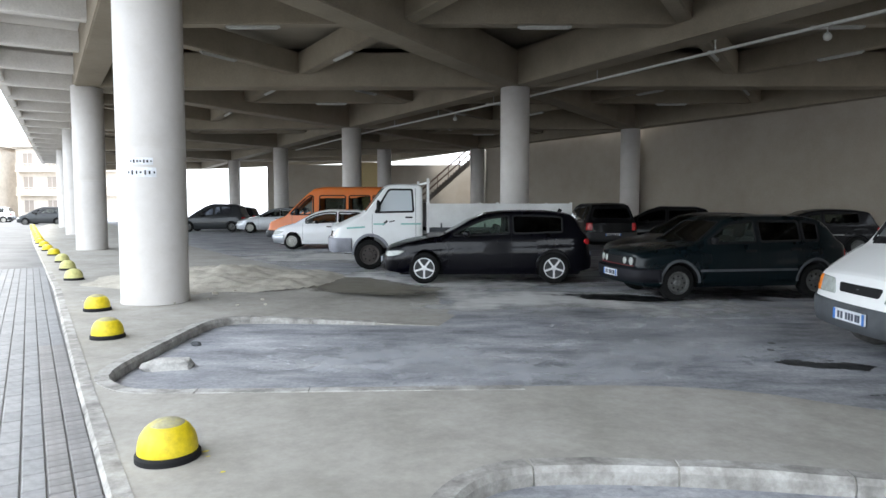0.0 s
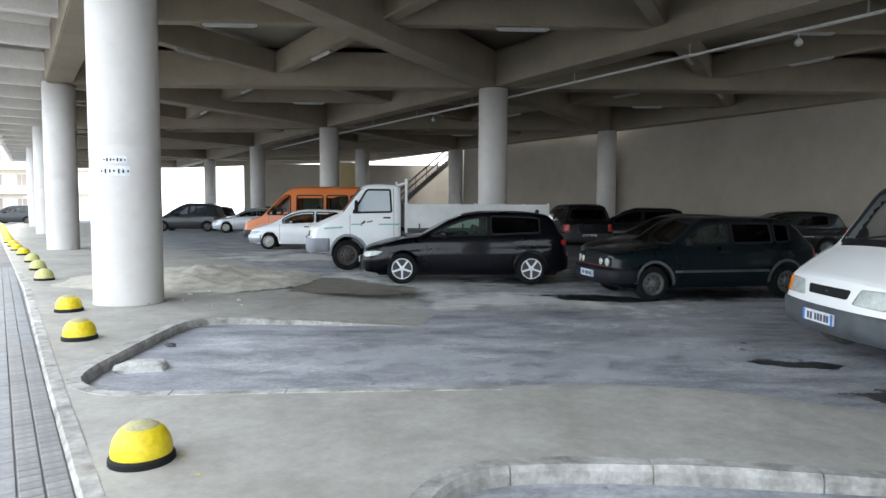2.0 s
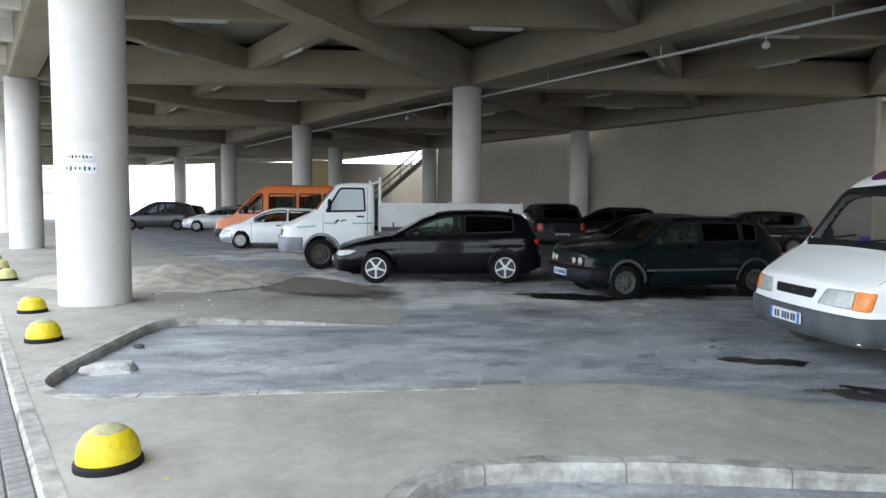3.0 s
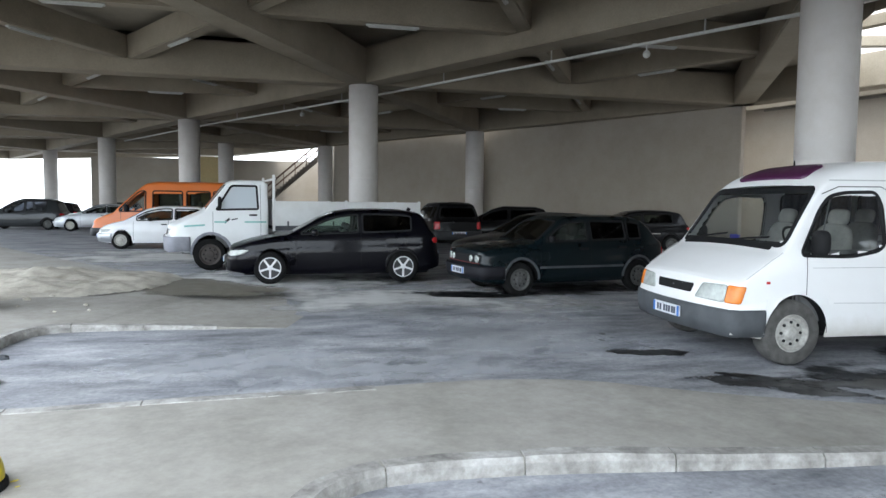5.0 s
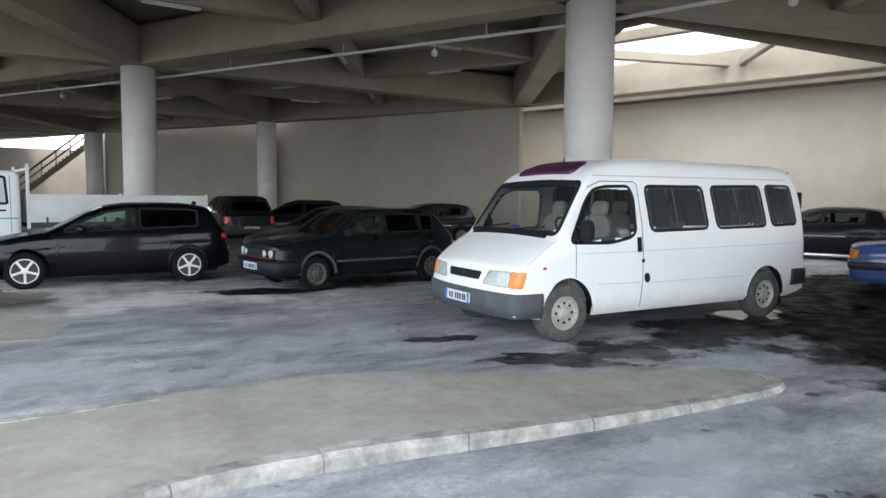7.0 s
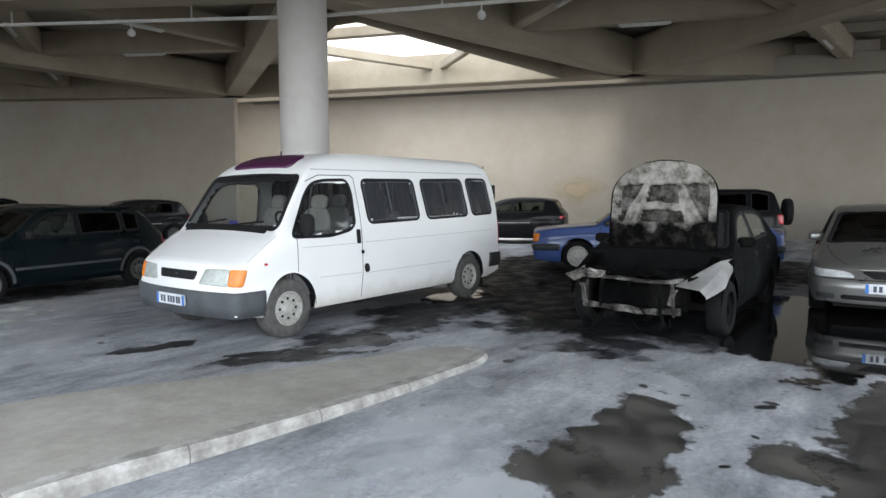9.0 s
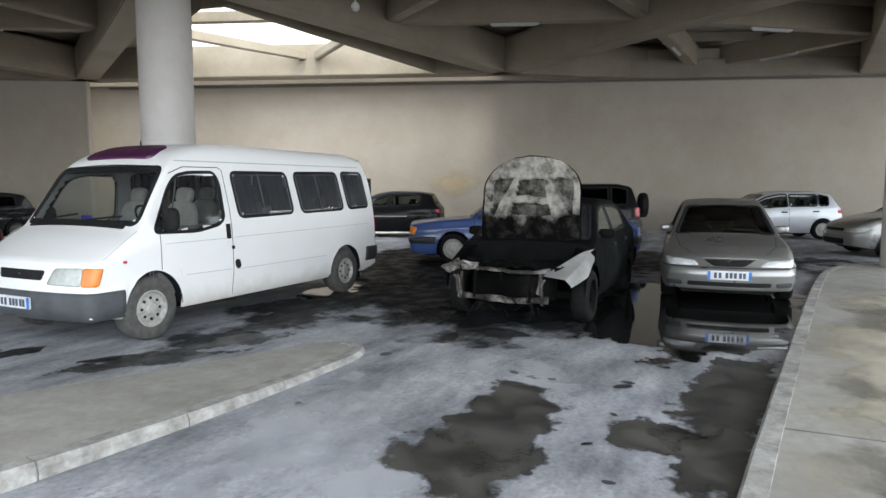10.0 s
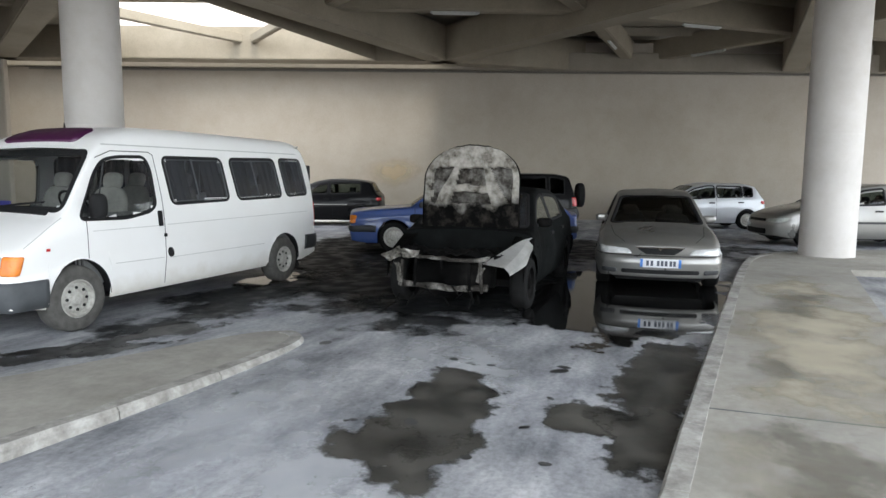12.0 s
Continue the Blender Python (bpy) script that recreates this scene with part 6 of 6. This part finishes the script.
blob("oil_stain", (3.85, 0.02), 0.8, 0.3, -8, M_OIL, "damp end of the strip along the kerb", 0.0068)
blob("oil_stain", (4.2, 4.75), 0.95, 0.32, -38, M_STREAK, "dark oil stain on the lane", 0.0056)
blob("oil_stain", (5.0, 4.55), 0.9, 0.3, -20, M_STREAK, "dark oil stain beside the minibus", 0.006)
blob("oil_stain", (3.75, 6.15), 0.5, 0.22, -20, M_STREAK, "small oil stain on the lane", 0.004)
blob("oil_stain", (2.95, 10.8), 1.5, 0.55, -18, M_SOAKED, "black oil puddle before the green hatchback", 0.019)
# the next two just darken the lane below each car
blob("oil_stain", (1.6, 13.2), 1.9, 0.8, 0, M_STREAK, "dark patch beneath the black hatchback", 0.004)
blob("oil_stain", (5.4, 11.3), 2.0, 0.9, 10, M_STREAK, "dark patch beneath the green hatchback", 0.0045)
for x, y, a, b, r in ((3.3, 2.5, 1.6, 0.5, 10), (1.9, 2.5, 1.5, 0.5, -8), (-0.6, 6.6, 1.6, 0.8, 5), (1.2, 6.0, 1.8, 0.6, 10), (2.6, 6.8, 1.8, 0.6, -10), (5.0, 1.5, 1.2, 0.6, 20), (2.6, 1.6, 1.2, 0.7, 40), (3.2, 8.6, 2.2, 0.7, 20)):
    blob("foam_stain", (x, y), a, b, r, M_PALE, "pale dried foam streak on the lane", 0.0025)
blob("damp_patch", (-1.8, 12.0), 3.0, 1.35, -44, M_WETSAND, "damp dark sand on the walkway", Z_WALK + 0.008)
blob("dust_film", (1.6, 10.6), 5.0, 2.4, -12, M_BRIGHTDUST, "film of beige dust on the lane", 0.016)
blob("dust_film", (-3.5, 20.0), 6.0, 5.0, 0, M_BRIGHTDUST, "film of beige dust on the far lane", 0.004)
blob("dust_film", (-0.5, 13.4), 5.5, 2.6, -14, M_BRIGHTDUST, "film of pale dust, brightened for weak light, before the parked cars", 0.0048)
blob("dust_film", (1.5, 16.5), 4.5, 2.0, 0, M_BRIGHTDUST, "film of beige dust around the parked cars", 0.0045)
blob("dust_film", (9.5, 8.3), 5.0, 2.2, 10, M_BRIGHTDUST, "film of beige dust behind the minibus", 0.004)
blob("sand_film", (7.0, -1.45), 5.2, 0.95, -9, M_SANDY, "film of beige sand on the concrete island", Z_WALK + 0.003)
blob("sand_film", (12.6, -4.6), 3.2, 2.0, 70, M_SANDY, "film of beige dust on the lane beyond the island", 0.006)
blob("damp_patch", (5.45, -0.9), 0.6, 0.3, -10, M_DAMP, "damp spot on the concrete island", Z_WALK + 0.004)
blob("damp_patch", (3.5, -0.8), 1.0, 0.5, -10, M_DAMP, "damp stain on the concrete island", Z_WALK + 0.005)
blob("damp_patch", (8.5, -1.5), 1.4, 0.5, -10, M_DAMP, "faint damp stain along the concrete island", Z_WALK + 0.004)
M_YELLOWDROP = patch_mat("yellow_paint_drop", (0.6, 0.5, 0.05), (0.75, 0.62, 0.08), 0.6, 0.2, 0.5, 9.0, 0.9)
for x, y, q in ((-1.4, 3.7, 0.018), (-1.2, 3.4, 0.014), (-1.36, 3.62, 0.01)):
    tagged(blob("paint_drop", (x, y), q * 1.6, q, 30, M_YELLOWDROP, "small drop of yellow paint on the walkway", Z_WALK + 0.004), group="yellow paint drops")
M_OCHRE = patch_mat("ochre_damp", (0.42, 0.33, 0.2), (0.45, 0.36, 0.23), 0.9, 0.75, 0.4, 0.8, 0.55)
stain = blob("wall_stain", (0, 0), 1, 1, 0, M_OCHRE, "faint ochre stain on the beige wall")
stain.matrix_basis = pose(22.55, 9.6, 1.75, 90, 0, -71.4) @ Matrix.Diagonal((1.7, 0.75, 1, 1))
rnd = random.Random(21)
for i in range(26):
    if i < 14:
        x, y = rnd.uniform(3.3, 5.6), rnd.uniform(0.4, 1.9)
    elif i < 20:
        x, y = rnd.uniform(3.6, 6.0), rnd.uniform(1.9, 3.0)
    else:
        x, y = rnd.uniform(1.0, 4.0), rnd.uniform(5.4, 7.2)
    q = rnd.uniform(0.02, 0.055)
    tagged(blob("soot_spot", (x, y), q * rnd.uniform(1, 2), q, rnd.uniform(0, 180), M_STREAK, "small dark spot on the concrete", 0.0068), group="dark spots on the lanes")
bm.free()

# sand heap behind the first column
bm = bmesh.new()
bmesh.ops.create_grid(bm, x_segments=70, y_segments=60, size=1)
for v in bm.verts:
    r = math.hypot(v.co.x, v.co.y)
    a = max(0.0, 1 - r * (1 + 0.25 * noise.noise(v.co * 2)))
    z = 0.27 * a ** 0.9 * (1 + 0.35 * noise.noise(v.co * 3.1)) + 0.045 * noise.noise(v.co * 9) * min(1, a * 4) + 0.03 * noise.noise(v.co * 19) * min(1, a * 5) + 0.015 * noise.noise(v.co * 41) * min(1, a * 5)
    v.co = Vector((v.co.x * 2.6, v.co.y * 2.3, z - 0.012))
bmesh.ops.delete(bm, geom=[f for f in bm.faces if all(math.hypot(v.co.x / 2.6, v.co.y / 2.3) > 0.97 for v in f.verts)], context="FACES")
bm.transform(pose(-4.5, 12.9, Z_WALK, 0, 0, -18))
M_LUMP = surface("broken_pale_concrete", (0.4, 0.39, 0.37), (0.55, 0.54, 0.51), (0.68, 0.67, 0.64), 6, 30, 0.95, 0.6)
M_SAND = surface("dry_sand", (0.42, 0.39, 0.32), (0.52, 0.485, 0.41), (0.6, 0.565, 0.48), 3, 40, 0.95, 0.6)
tagged(part("sand_mound", bm, M_SAND, smooth=True), "low spread heap of pale dry sand", "sand mound")
rnd = random.Random(8)
for i in range(14):
    bm = bmesh.new()
    bmesh.ops.create_icosphere(bm, subdivisions=1, radius=rnd.uniform(0.015, 0.05))
    for v in bm.verts:
        v.co = Vector((v.co.x * 1.3, v.co.y, v.co.z * 0.7)) * (1 + 0.3 * noise.noise(v.co * 30))
    x, y = rnd.uniform(-5.5, -2.5), rnd.uniform(9.2, 11.2)
    bm.transform(pose(x, y, Z_WALK + 0.01))
    tagged(part("stone", bm, M_SAND), "small rubble stone on the walkway", "stone", "scattered stones")
bm = bmesh.new()
bmesh.ops.create_icosphere(bm, subdivisions=3, radius=1)
for v in bm.verts:
    k = 1 + 0.28 * noise.noise(v.co * 1.6) + 0.1 * noise.noise(v.co * 5)
    v.co = Vector((math.copysign(abs(v.co.x) ** 0.7, v.co.x) * 0.25 * k, math.copysign(abs(v.co.y) ** 0.7, v.co.y) * 0.13 * k, max(0.0, v.co.z) * 0.1 * k))
bm.transform(pose(-2.62, 6.1, 0.0, 0, 0, 12))
tagged(part("concrete_lump", bm, M_LUMP), "broken lump of pale concrete in the bay", "rubble")
bm = bmesh.new()
bmesh.ops.create_icosphere(bm, subdivisions=2, radius=0.045)
for v in bm.verts:
    v.co = Vector((v.co.x * 1.4, v.co.y, v.co.z * 0.6)) * (1 + 0.5 * noise.noise(v.co * 25))
bm.transform(pose(-2.75, 7.1, 0.02))
tagged(part("stone", bm, M_GREYPLASTIC), "small rubble stone in the bay", "stone", "scattered stones")

# ---- bollards along the kerb ----
M_YELLOW = surface("yellow_paint_worn", (0.62, 0.5, 0.06), (0.8, 0.62, 0.01), (0.82, 0.66, 0.02), 5, 30, 0.5, 0.15)
M_FADED = surface("faded_yellow_paint", (0.5, 0.5, 0.22), (0.6, 0.58, 0.22), (0.66, 0.62, 0.3), 5, 30, 0.7, 0.2)
M_CEMENT = surface("cement_cap", (0.3, 0.29, 0.22), (0.45, 0.42, 0.25), (0.62, 0.52, 0.1), 9, 30, 0.9, 0.3)


def bollard(x, y, faded=False):
    th = empty("bollard", pose(x, y, Z_WALK), "faded dusty yellow dome bollard with black foot" if faded else "yellow concrete dome bollard with a black foot", "bollard", "dome bollards along the kerb")
    r = 0.165
    part("dome", lathe([(r, 0.03), (r, 0.07), (r * 0.97, 0.105), (r * 0.9, 0.142), (r * 0.76, 0.177), (r * 0.6, 0.2)], 36, caps=(False, True)), M_FADED if faded else M_YELLOW, th, smooth=True)
    part("crown", lathe([(r * 0.62, 0.197), (r * 0.45, 0.216), (r * 0.25, 0.225), (0.004, 0.229)], 36, caps=(False, True)), M_FADED if faded else M_CEMENT, th, smooth=True)
    part("foot", lathe([(r + 0.015, 0), (r + 0.015, 0.03), (r + 0.004, 0.045), (r - 0.02, 0.045)], 36), M_BLACK, th)


for x, y, f in ((-1.59, 3.62, 0), (-3.7, 7.05, 0), (-4.82, 8.95, 0), (-7.3, 12.75, 1), (-8.6, 14.8, 1), (-9.95, 16.9, 1), (-11.6, 19.3, 0), (-13.0, 21.3, 0), (-14.4, 23.4, 0)):
    bollard(x, y, bool(f))
for k in range(11):
    bollard(-15.9 - k * 1.32, 25.6 + k * 2.05)

# ---- deck services: strip lamps, cable tray, small lamps ----
M_TUBE = plain("lamp_white", (0.5, 0.5, 0.47), 0.5)
for p, a in TUBES:
    if (p.x - 4) ** 2 + (p.y - 14) ** 2 < 26 ** 2:
        th = empty("strip_lamp", pose(p.x, p.y, SOFFIT + 0.4, 0, 0, a), "white unlit strip lamp under a beam", "lamp", "strip lamps under the deck")
        part("housing", boxed(-0.65, -0.05, -0.05, 0.65, 0.05, -0.003, bevel=0.008), M_TUBE, th)
        part("tube", boxed(-0.6, -0.018, -0.085, 0.6, 0.018, -0.052, bevel=0.01), M_TUBE, th)


def off(p, q, d):
    n = (q - p).normalized()
    return Vector((n.y, -n.x)) * d


n1 = off(H, D, 1.05)
tray = empty("cable_tray", pose(0, 0, 0), "pale cable tray slung under the beams", "cable tray")
for p, q in ((I + off(I, H, 1.0), H + n1), (H + n1, D + n1), (D + n1, E + n1), (E + n1, F + n1)):
    beam(p, q, 0.09, 5.38, 5.44, "tray_run", tray, M_TUBE, 0.006)
for p, q in ((H + n1, D + n1), (D + n1, E + n1), (I + off(I, H, 1.0), H + n1)):
    for k in (0.2, 0.5, 0.8):
        s = p + (q - p) * k
        part("hanger", boxed(s.x - 0.015, s.y - 0.015, 5.44, s.x + 0.015, s.y + 0.015, SOFFIT + 0.45), M_TUBE, tray)
for p in (H + (D - H) * 0.3 + n1, D + (E - D) * 0.4 + n1, I + (H - I) * 0.75 + off(I, H, 1.0)):
    th = empty("bulkhead_lamp", pose(p.x, p.y, 5.38), "small white lamp on a short stem below the tray", "lamp", "small lamps under the deck")
    part("stem", lathe([(0.015, -0.14), (0.015, 0.02)], 10), M_TUBE, th)
    part("globe", lathe([(0.03, -0.3), (0.075, -0.27), (0.09, -0.21), (0.06, -0.15), (0.03, -0.13)], 20), M_TUBE, th, smooth=True)

# notices on the first column
for z, w, h in ((2.2, 0.34, 0.1), (2.04, 0.42, 0.14)):
    sgn = empty("paper_notice", pose(A.x, A.y, z), "small pasted paper notice with dark lettering", "notice", "notices on the column")
    bm = bmesh.new()
    rr = 0.492
    vs = []
    for i in range(9):
        a = math.radians(-84) + (i / 8 - 0.5) * w / rr
        vs.append([bm.verts.new((rr * math.cos(a), rr * math.sin(a), zz)) for zz in (-h / 2, h / 2)])
    for p, q in zip(vs, vs[1:]):
        bm.faces.new((p[0], q[0], q[1], p[1]))
    part("sheet", bm, M_PLATE, sgn)
    n = 7
    for i in range(n):
        a = math.radians(-84) + (i / (n - 1) - 0.5) * (w - 0.06) / rr
        hh = h * (0.12 + 0.14 * ((i * 5) % 3) / 2)
        bm = boxed(-0.002, -0.008 - 0.004 * (i % 2), -hh, 0.002, 0.012, hh * 0.8)
        bm.transform(pose((rr + 0.003) * math.cos(a), (rr + 0.003) * math.sin(a), 0, 0, 0, math.degrees(a)))
        part("ink_bar", bm, M_BLACK, sgn)

# ---- skylight: thin struts and the pale upper storey behind it ----
sk = empty("skylight_frame", pose(0, 0, 0), "slim concrete struts across the open skylight", "skylight")
m1, m2, m3 = mid(H, N), W1 + (N - W1) * 0.56, mid(W1, H)
for pts in ([(H.x, H.y), (N.x, N.y), (21.6, 9.45), (11.5, 10.3)], [(H.x, H.y), (11.5, 10.3), (11.4, 10.9), (12.2, 12.3), (17.9, 18.3), (W1.x, W1.y)]):
    part("slab", prism(pts, SOFFIT + 0.004, SLAB + 0.1), M_BEAM, roof)
for p, q in ((m1, m2), (m2, m3), (m3, m1)):
    beam(p, q, 0.2, SLAB - 0.45, SLAB - 0.15, "strut", sk)
up = W1 + FWD * 4.5
wall(W0 + FWD * 3.1, up - RGT * 12, "wall_upper_storey", 17, 0.3, SLAB, M_FACADE)

# ---- far end: stair, end walls, street buildings ----
wall(Vector((-6.3, 52.5)), Vector((4.5, 52.5)), "wall_stairwell", 4.9, 0.3)
wall(Vector((-15.2, 57)), Vector((-7.2, 57)), "wall_far", 5.2, 0.3)
tagged(part("expansion_joint", boxed(4.3, -1.38, Z_WALK - 0.02, 4.312, -0.3, Z_WALK + 0.0025), M_GREYPLASTIC), "thin dark joint across the concrete island", "joint", kind="structure")
bm = boxed(-6.35, 51.0, 0, -4.75, 51.3, 5.0, bevel=0.01)
tagged(part("wall_panel", bm, plain("ochre_render", (0.62, 0.5, 0.26), 0.85)), "ochre painted end wall of the stairwell", "wall", kind="structure")
stair = empty("staircase", pose(-3.6, 47.3, 0), "concrete stair with brown steel railing climbing to the deck", "staircase")
M_RAIL = plain("rusty_brown_rail", (0.12, 0.07, 0.05), 0.6)
NS, RISE, RUN = 32, 0.175, 0.2
bm = bmesh.new()
prof = [(0, 0)]
for i in range(NS):
    prof += [(i * RUN, (i + 1) * RISE), ((i + 1) * RUN, (i + 1) * RISE)]
prof += [(NS * RUN, NS * RISE - 0.35), (0.4, 0)]
fr, bk = [bm.verts.new((x, 0, z)) for x, z in prof], [bm.verts.new((x, 1.5, z)) for x, z in prof]
for i in range(len(prof)):
    j = (i + 1) % len(prof)
    bm.faces.new((fr[i], fr[j], bk[j], bk[i]))
bm.faces.new(fr)
bm.faces.new(bk)
bmesh.ops.recalc_face_normals(bm, faces=bm.faces)
bmesh.ops.triangulate(bm, faces=[f for f in bm.faces if len(f.verts) > 4])
part("flight", bm, plain("dark_stair_concrete", (0.16, 0.14, 0.12), 0.85), stair)
SL = math.degrees(math.atan2(RISE, RUN))
for y in (0.04, 1.46):
    for h in (0.5, 0.95):
        bm = boxed(0, -0.03, -0.03, NS * math.hypot(RUN, RISE), 0.03, 0.03)
        bm.transform(pose(0, y, h, 0, -SL, 0))
        part("handrail" if h > 0.9 else "mid_rail", bm, M_RAIL, stair)
    for i in range(0, NS, 4):
        part("rail_post", boxed(i * RUN + 0.05, y - 0.025, i * RISE, i * RUN + 0.1, y + 0.025, i * RISE + 1.05), M_RAIL, stair)

M_PLASTER = surface("pale_street_facade", (0.66, 0.59, 0.5), (0.74, 0.67, 0.58), (0.8, 0.73, 0.64), 0.3, 8, 0.9, 0.1)
M_WINDOW = plain("street_window_pane", (0.34, 0.29, 0.25), 0.2)
M_ROOF = plain("red_tiles", (0.3, 0.2, 0.16), 0.85, scale=4)


def street_house(x, y, w, storeys, label):
    th = empty("street_house", pose(x, y, 0), label, "house", "houses across the street")
    h = storeys * 3.3
    part("wall", boxed(0, 0, 0, w, 9, h), M_PLASTER, th)
    roofm = prism([(-0.5, -0.6), (w + 0.5, -0.6), (w + 0.5, 9.6), (-0.5, 9.6)], h, h + 0.2)
    part("eave", roofm, M_PLASTER, th)
    bm = boxed(-0.5, -0.6, h + 0.2, w + 0.5, 9.6, h + 2.2)
    for v in bm.verts:
        if v.co.z > h + 1:
            v.co.x = w / 2 + (v.co.x - w / 2) * 0.75
            v.co.y = 4.5 + (v.co.y - 4.5) * 0.2
    part("roof", bm, M_ROOF, th)
    n = int(w / 3)
    for s in range(storeys):
        if s:
            part("balcony", boxed(0.4, -1.0, s * 3.3 - 0.15, w - 0.4, 0, s * 3.3, bevel=0.02), M_PLASTER, th)
            for k in range(n * 3):
                xx = 0.5 + k * (w - 1.0) / (n * 3 - 1)
                part("baluster", boxed(xx - 0.03, -0.98, s * 3.3, xx + 0.03, -0.92, s * 3.3 + 0.9), M_PLASTER, th)
            part("balcony_rail", boxed(0.4, -1.0, s * 3.3 + 0.9, w - 0.4, -0.9, s * 3.3 + 0.98), M_PLASTER, th)
        for k in range(n):
            cx = (k + 0.5) * w / n
            win = part("window", boxed(cx - 0.75, -0.06, s * 3.3 + 0.7, cx + 0.75, 0.02, s * 3.3 + 2.6), M_PLASTER, th)
            for sg in (-1, 1):
                part("pane", boxed(cx + sg * 0.34 - 0.3, -0.075, s * 3.3 + 0.78, cx + sg * 0.34 + 0.3, -0.055, s * 3.3 + 2.5), M_WINDOW, win)


street_house(-84, 88, 22, 3, "pale three-storey house with balconies across the street")
street_house(-60, 92, 20, 3, "cream three-storey house with a red roof")

# ---- paving of the footway: kerb stones and pavers ----
E1 = Vector((-0.536, 0.844))
NL = Vector((-E1.y, E1.x)) * 1.0
O = Vector((-0.55, 1.35))
tagged(part("paving_bed", prism([(-60, 98), (-36, 60), (-25.4, 40), (-16.7, 26.4), (-6.9, 11.53), (-2.85, 5.08), (-1.61, 3.13), (-0.15, 0.83), (0.95, -0.92), (6, -10), (-40, -40), (-90, 60)], -0.05, 0.066),
        surface("paving_bed", (0.12, 0.12, 0.12), (0.17, 0.17, 0.172), (0.2, 0.2, 0.2), 0.7, 6, 0.9, 0.3)), "light grey paved footway outside the deck", "footway", kind="structure")
paving = tagged(empty("paving", pose(0, 0, 0), "light grey concrete pavers in long rows", "paving", kind="structure"))


def paver_mat(name, a, b):
    m, nt, p = principled(name)
    oi = nt.nodes.new("ShaderNodeObjectInfo")
    geo = nt.nodes.new("ShaderNodeNewGeometry")
    add = nt.nodes.new("ShaderNodeMath")
    nt.links.new(oi.outputs["Random"], add.inputs[0])
    nt.links.new(geo.outputs["Random Per Island"], add.inputs[1])
    fr = nt.nodes.new("ShaderNodeMath")
    fr.operation = "FRACT"
    nt.links.new(add.outputs[0], fr.inputs[0])
    n = noise_tex(nt, 25, 6)
    base = ramp(nt, fr.outputs[0], [(0.0, a), (1.0, b)])
    g = ramp(nt, n.outputs["Fac"], [(0.3, (0.75,) * 3), (0.7, (1.0,) * 3)])
    nt.links.new(mix(nt, 1.0, base.outputs[0], g.outputs[0], "MULTIPLY"), p.inputs["Base Color"])
    p.inputs["Roughness"].default_value = 0.9
    bump(nt, p, n.outputs["Fac"], 0.3, 0.01)
    return m


M_PAVER = paver_mat("grey_paver", (0.21, 0.214, 0.22), (0.255, 0.259, 0.265))
M_SOLDIER = paver_mat("brown_paver", (0.21, 0.206, 0.203), (0.255, 0.249, 0.245))


def paver_mesh(name, l, w, mat):
    bm = boxed(-l / 2, -w / 2, -0.03, l / 2, w / 2, 0.012)
    bmesh.ops.bevel(bm, geom=[e for e in bm.edges if all(v.co.z > 0 for v in e.verts)], offset=0.006, segments=1, affect="EDGES")
    me = bpy.data.meshes.new(name)
    bm.to_mesh(me)
    bm.free()
    me.materials.append(mat)
    return me


ME_P, ME_S = paver_mesh("paver", 0.233, 0.112, M_PAVER), paver_mesh("edge_paver", 0.093, 0.112, M_SOLDIER)
ANG = math.degrees(math.atan2(E1.y, E1.x))
rnd = random.Random(3)
far = bmesh.new()
count = 0
for row in range(0, 26):
    d = 0.075 + row * 0.121
    l = 0.1 if row < 2 else 0.241
    a = -1.0 + rnd.uniform(0, l)
    while a < 17:
        c = O + E1 * a + NL * d
        m = pose(c.x, c.y, 0.066 + rnd.uniform(-0.002, 0.002), rnd.uniform(-0.5, 0.5), rnd.uniform(-0.5, 0.5), ANG + rnd.uniform(-0.6, 0.6))
        near = 0.8 < a < 6.5 and d < 1.1
        if near and count < 300:
            ob = new("edge_paver" if row < 2 else "paver", ME_S if row < 2 else ME_P)
            ob.matrix_basis = m
            ob.parent = paving
            count += 1
        else:
            t = bmesh.new()
            t.from_mesh(ME_S if row < 2 else ME_P)
            t.transform(m)
            vm = [far.verts.new(v.co) for v in t.verts]
            t.verts.index_update()
            for f in t.faces:
                far.faces.new([vm[v.index] for v in f.verts])
            t.free()
        a += l
tagged(part("pavers", far, M_PAVER, paving), kind="stuff")


# ---- wall trims ----
tr = W1 + FWD * 1.4
back = Vector((-FWD.x, -FWD.y)) * 0.035
tagged(beam(tr + back, W0 + back, 0.06, 5.38, 5.46, "trim", None, plain("dark_pipe", (0.2, 0.18, 0.15), 0.7)), "dark pipe along the top of the wall", "trim", kind="structure")
tagged(beam(STEP - FWD * 0.09, W0 - FWD * 0.09, 0.24, 5.47, 6.12, "trim", None, M_SLAB), "dark concrete ring beam along the head of the wall", "trim", kind="structure")
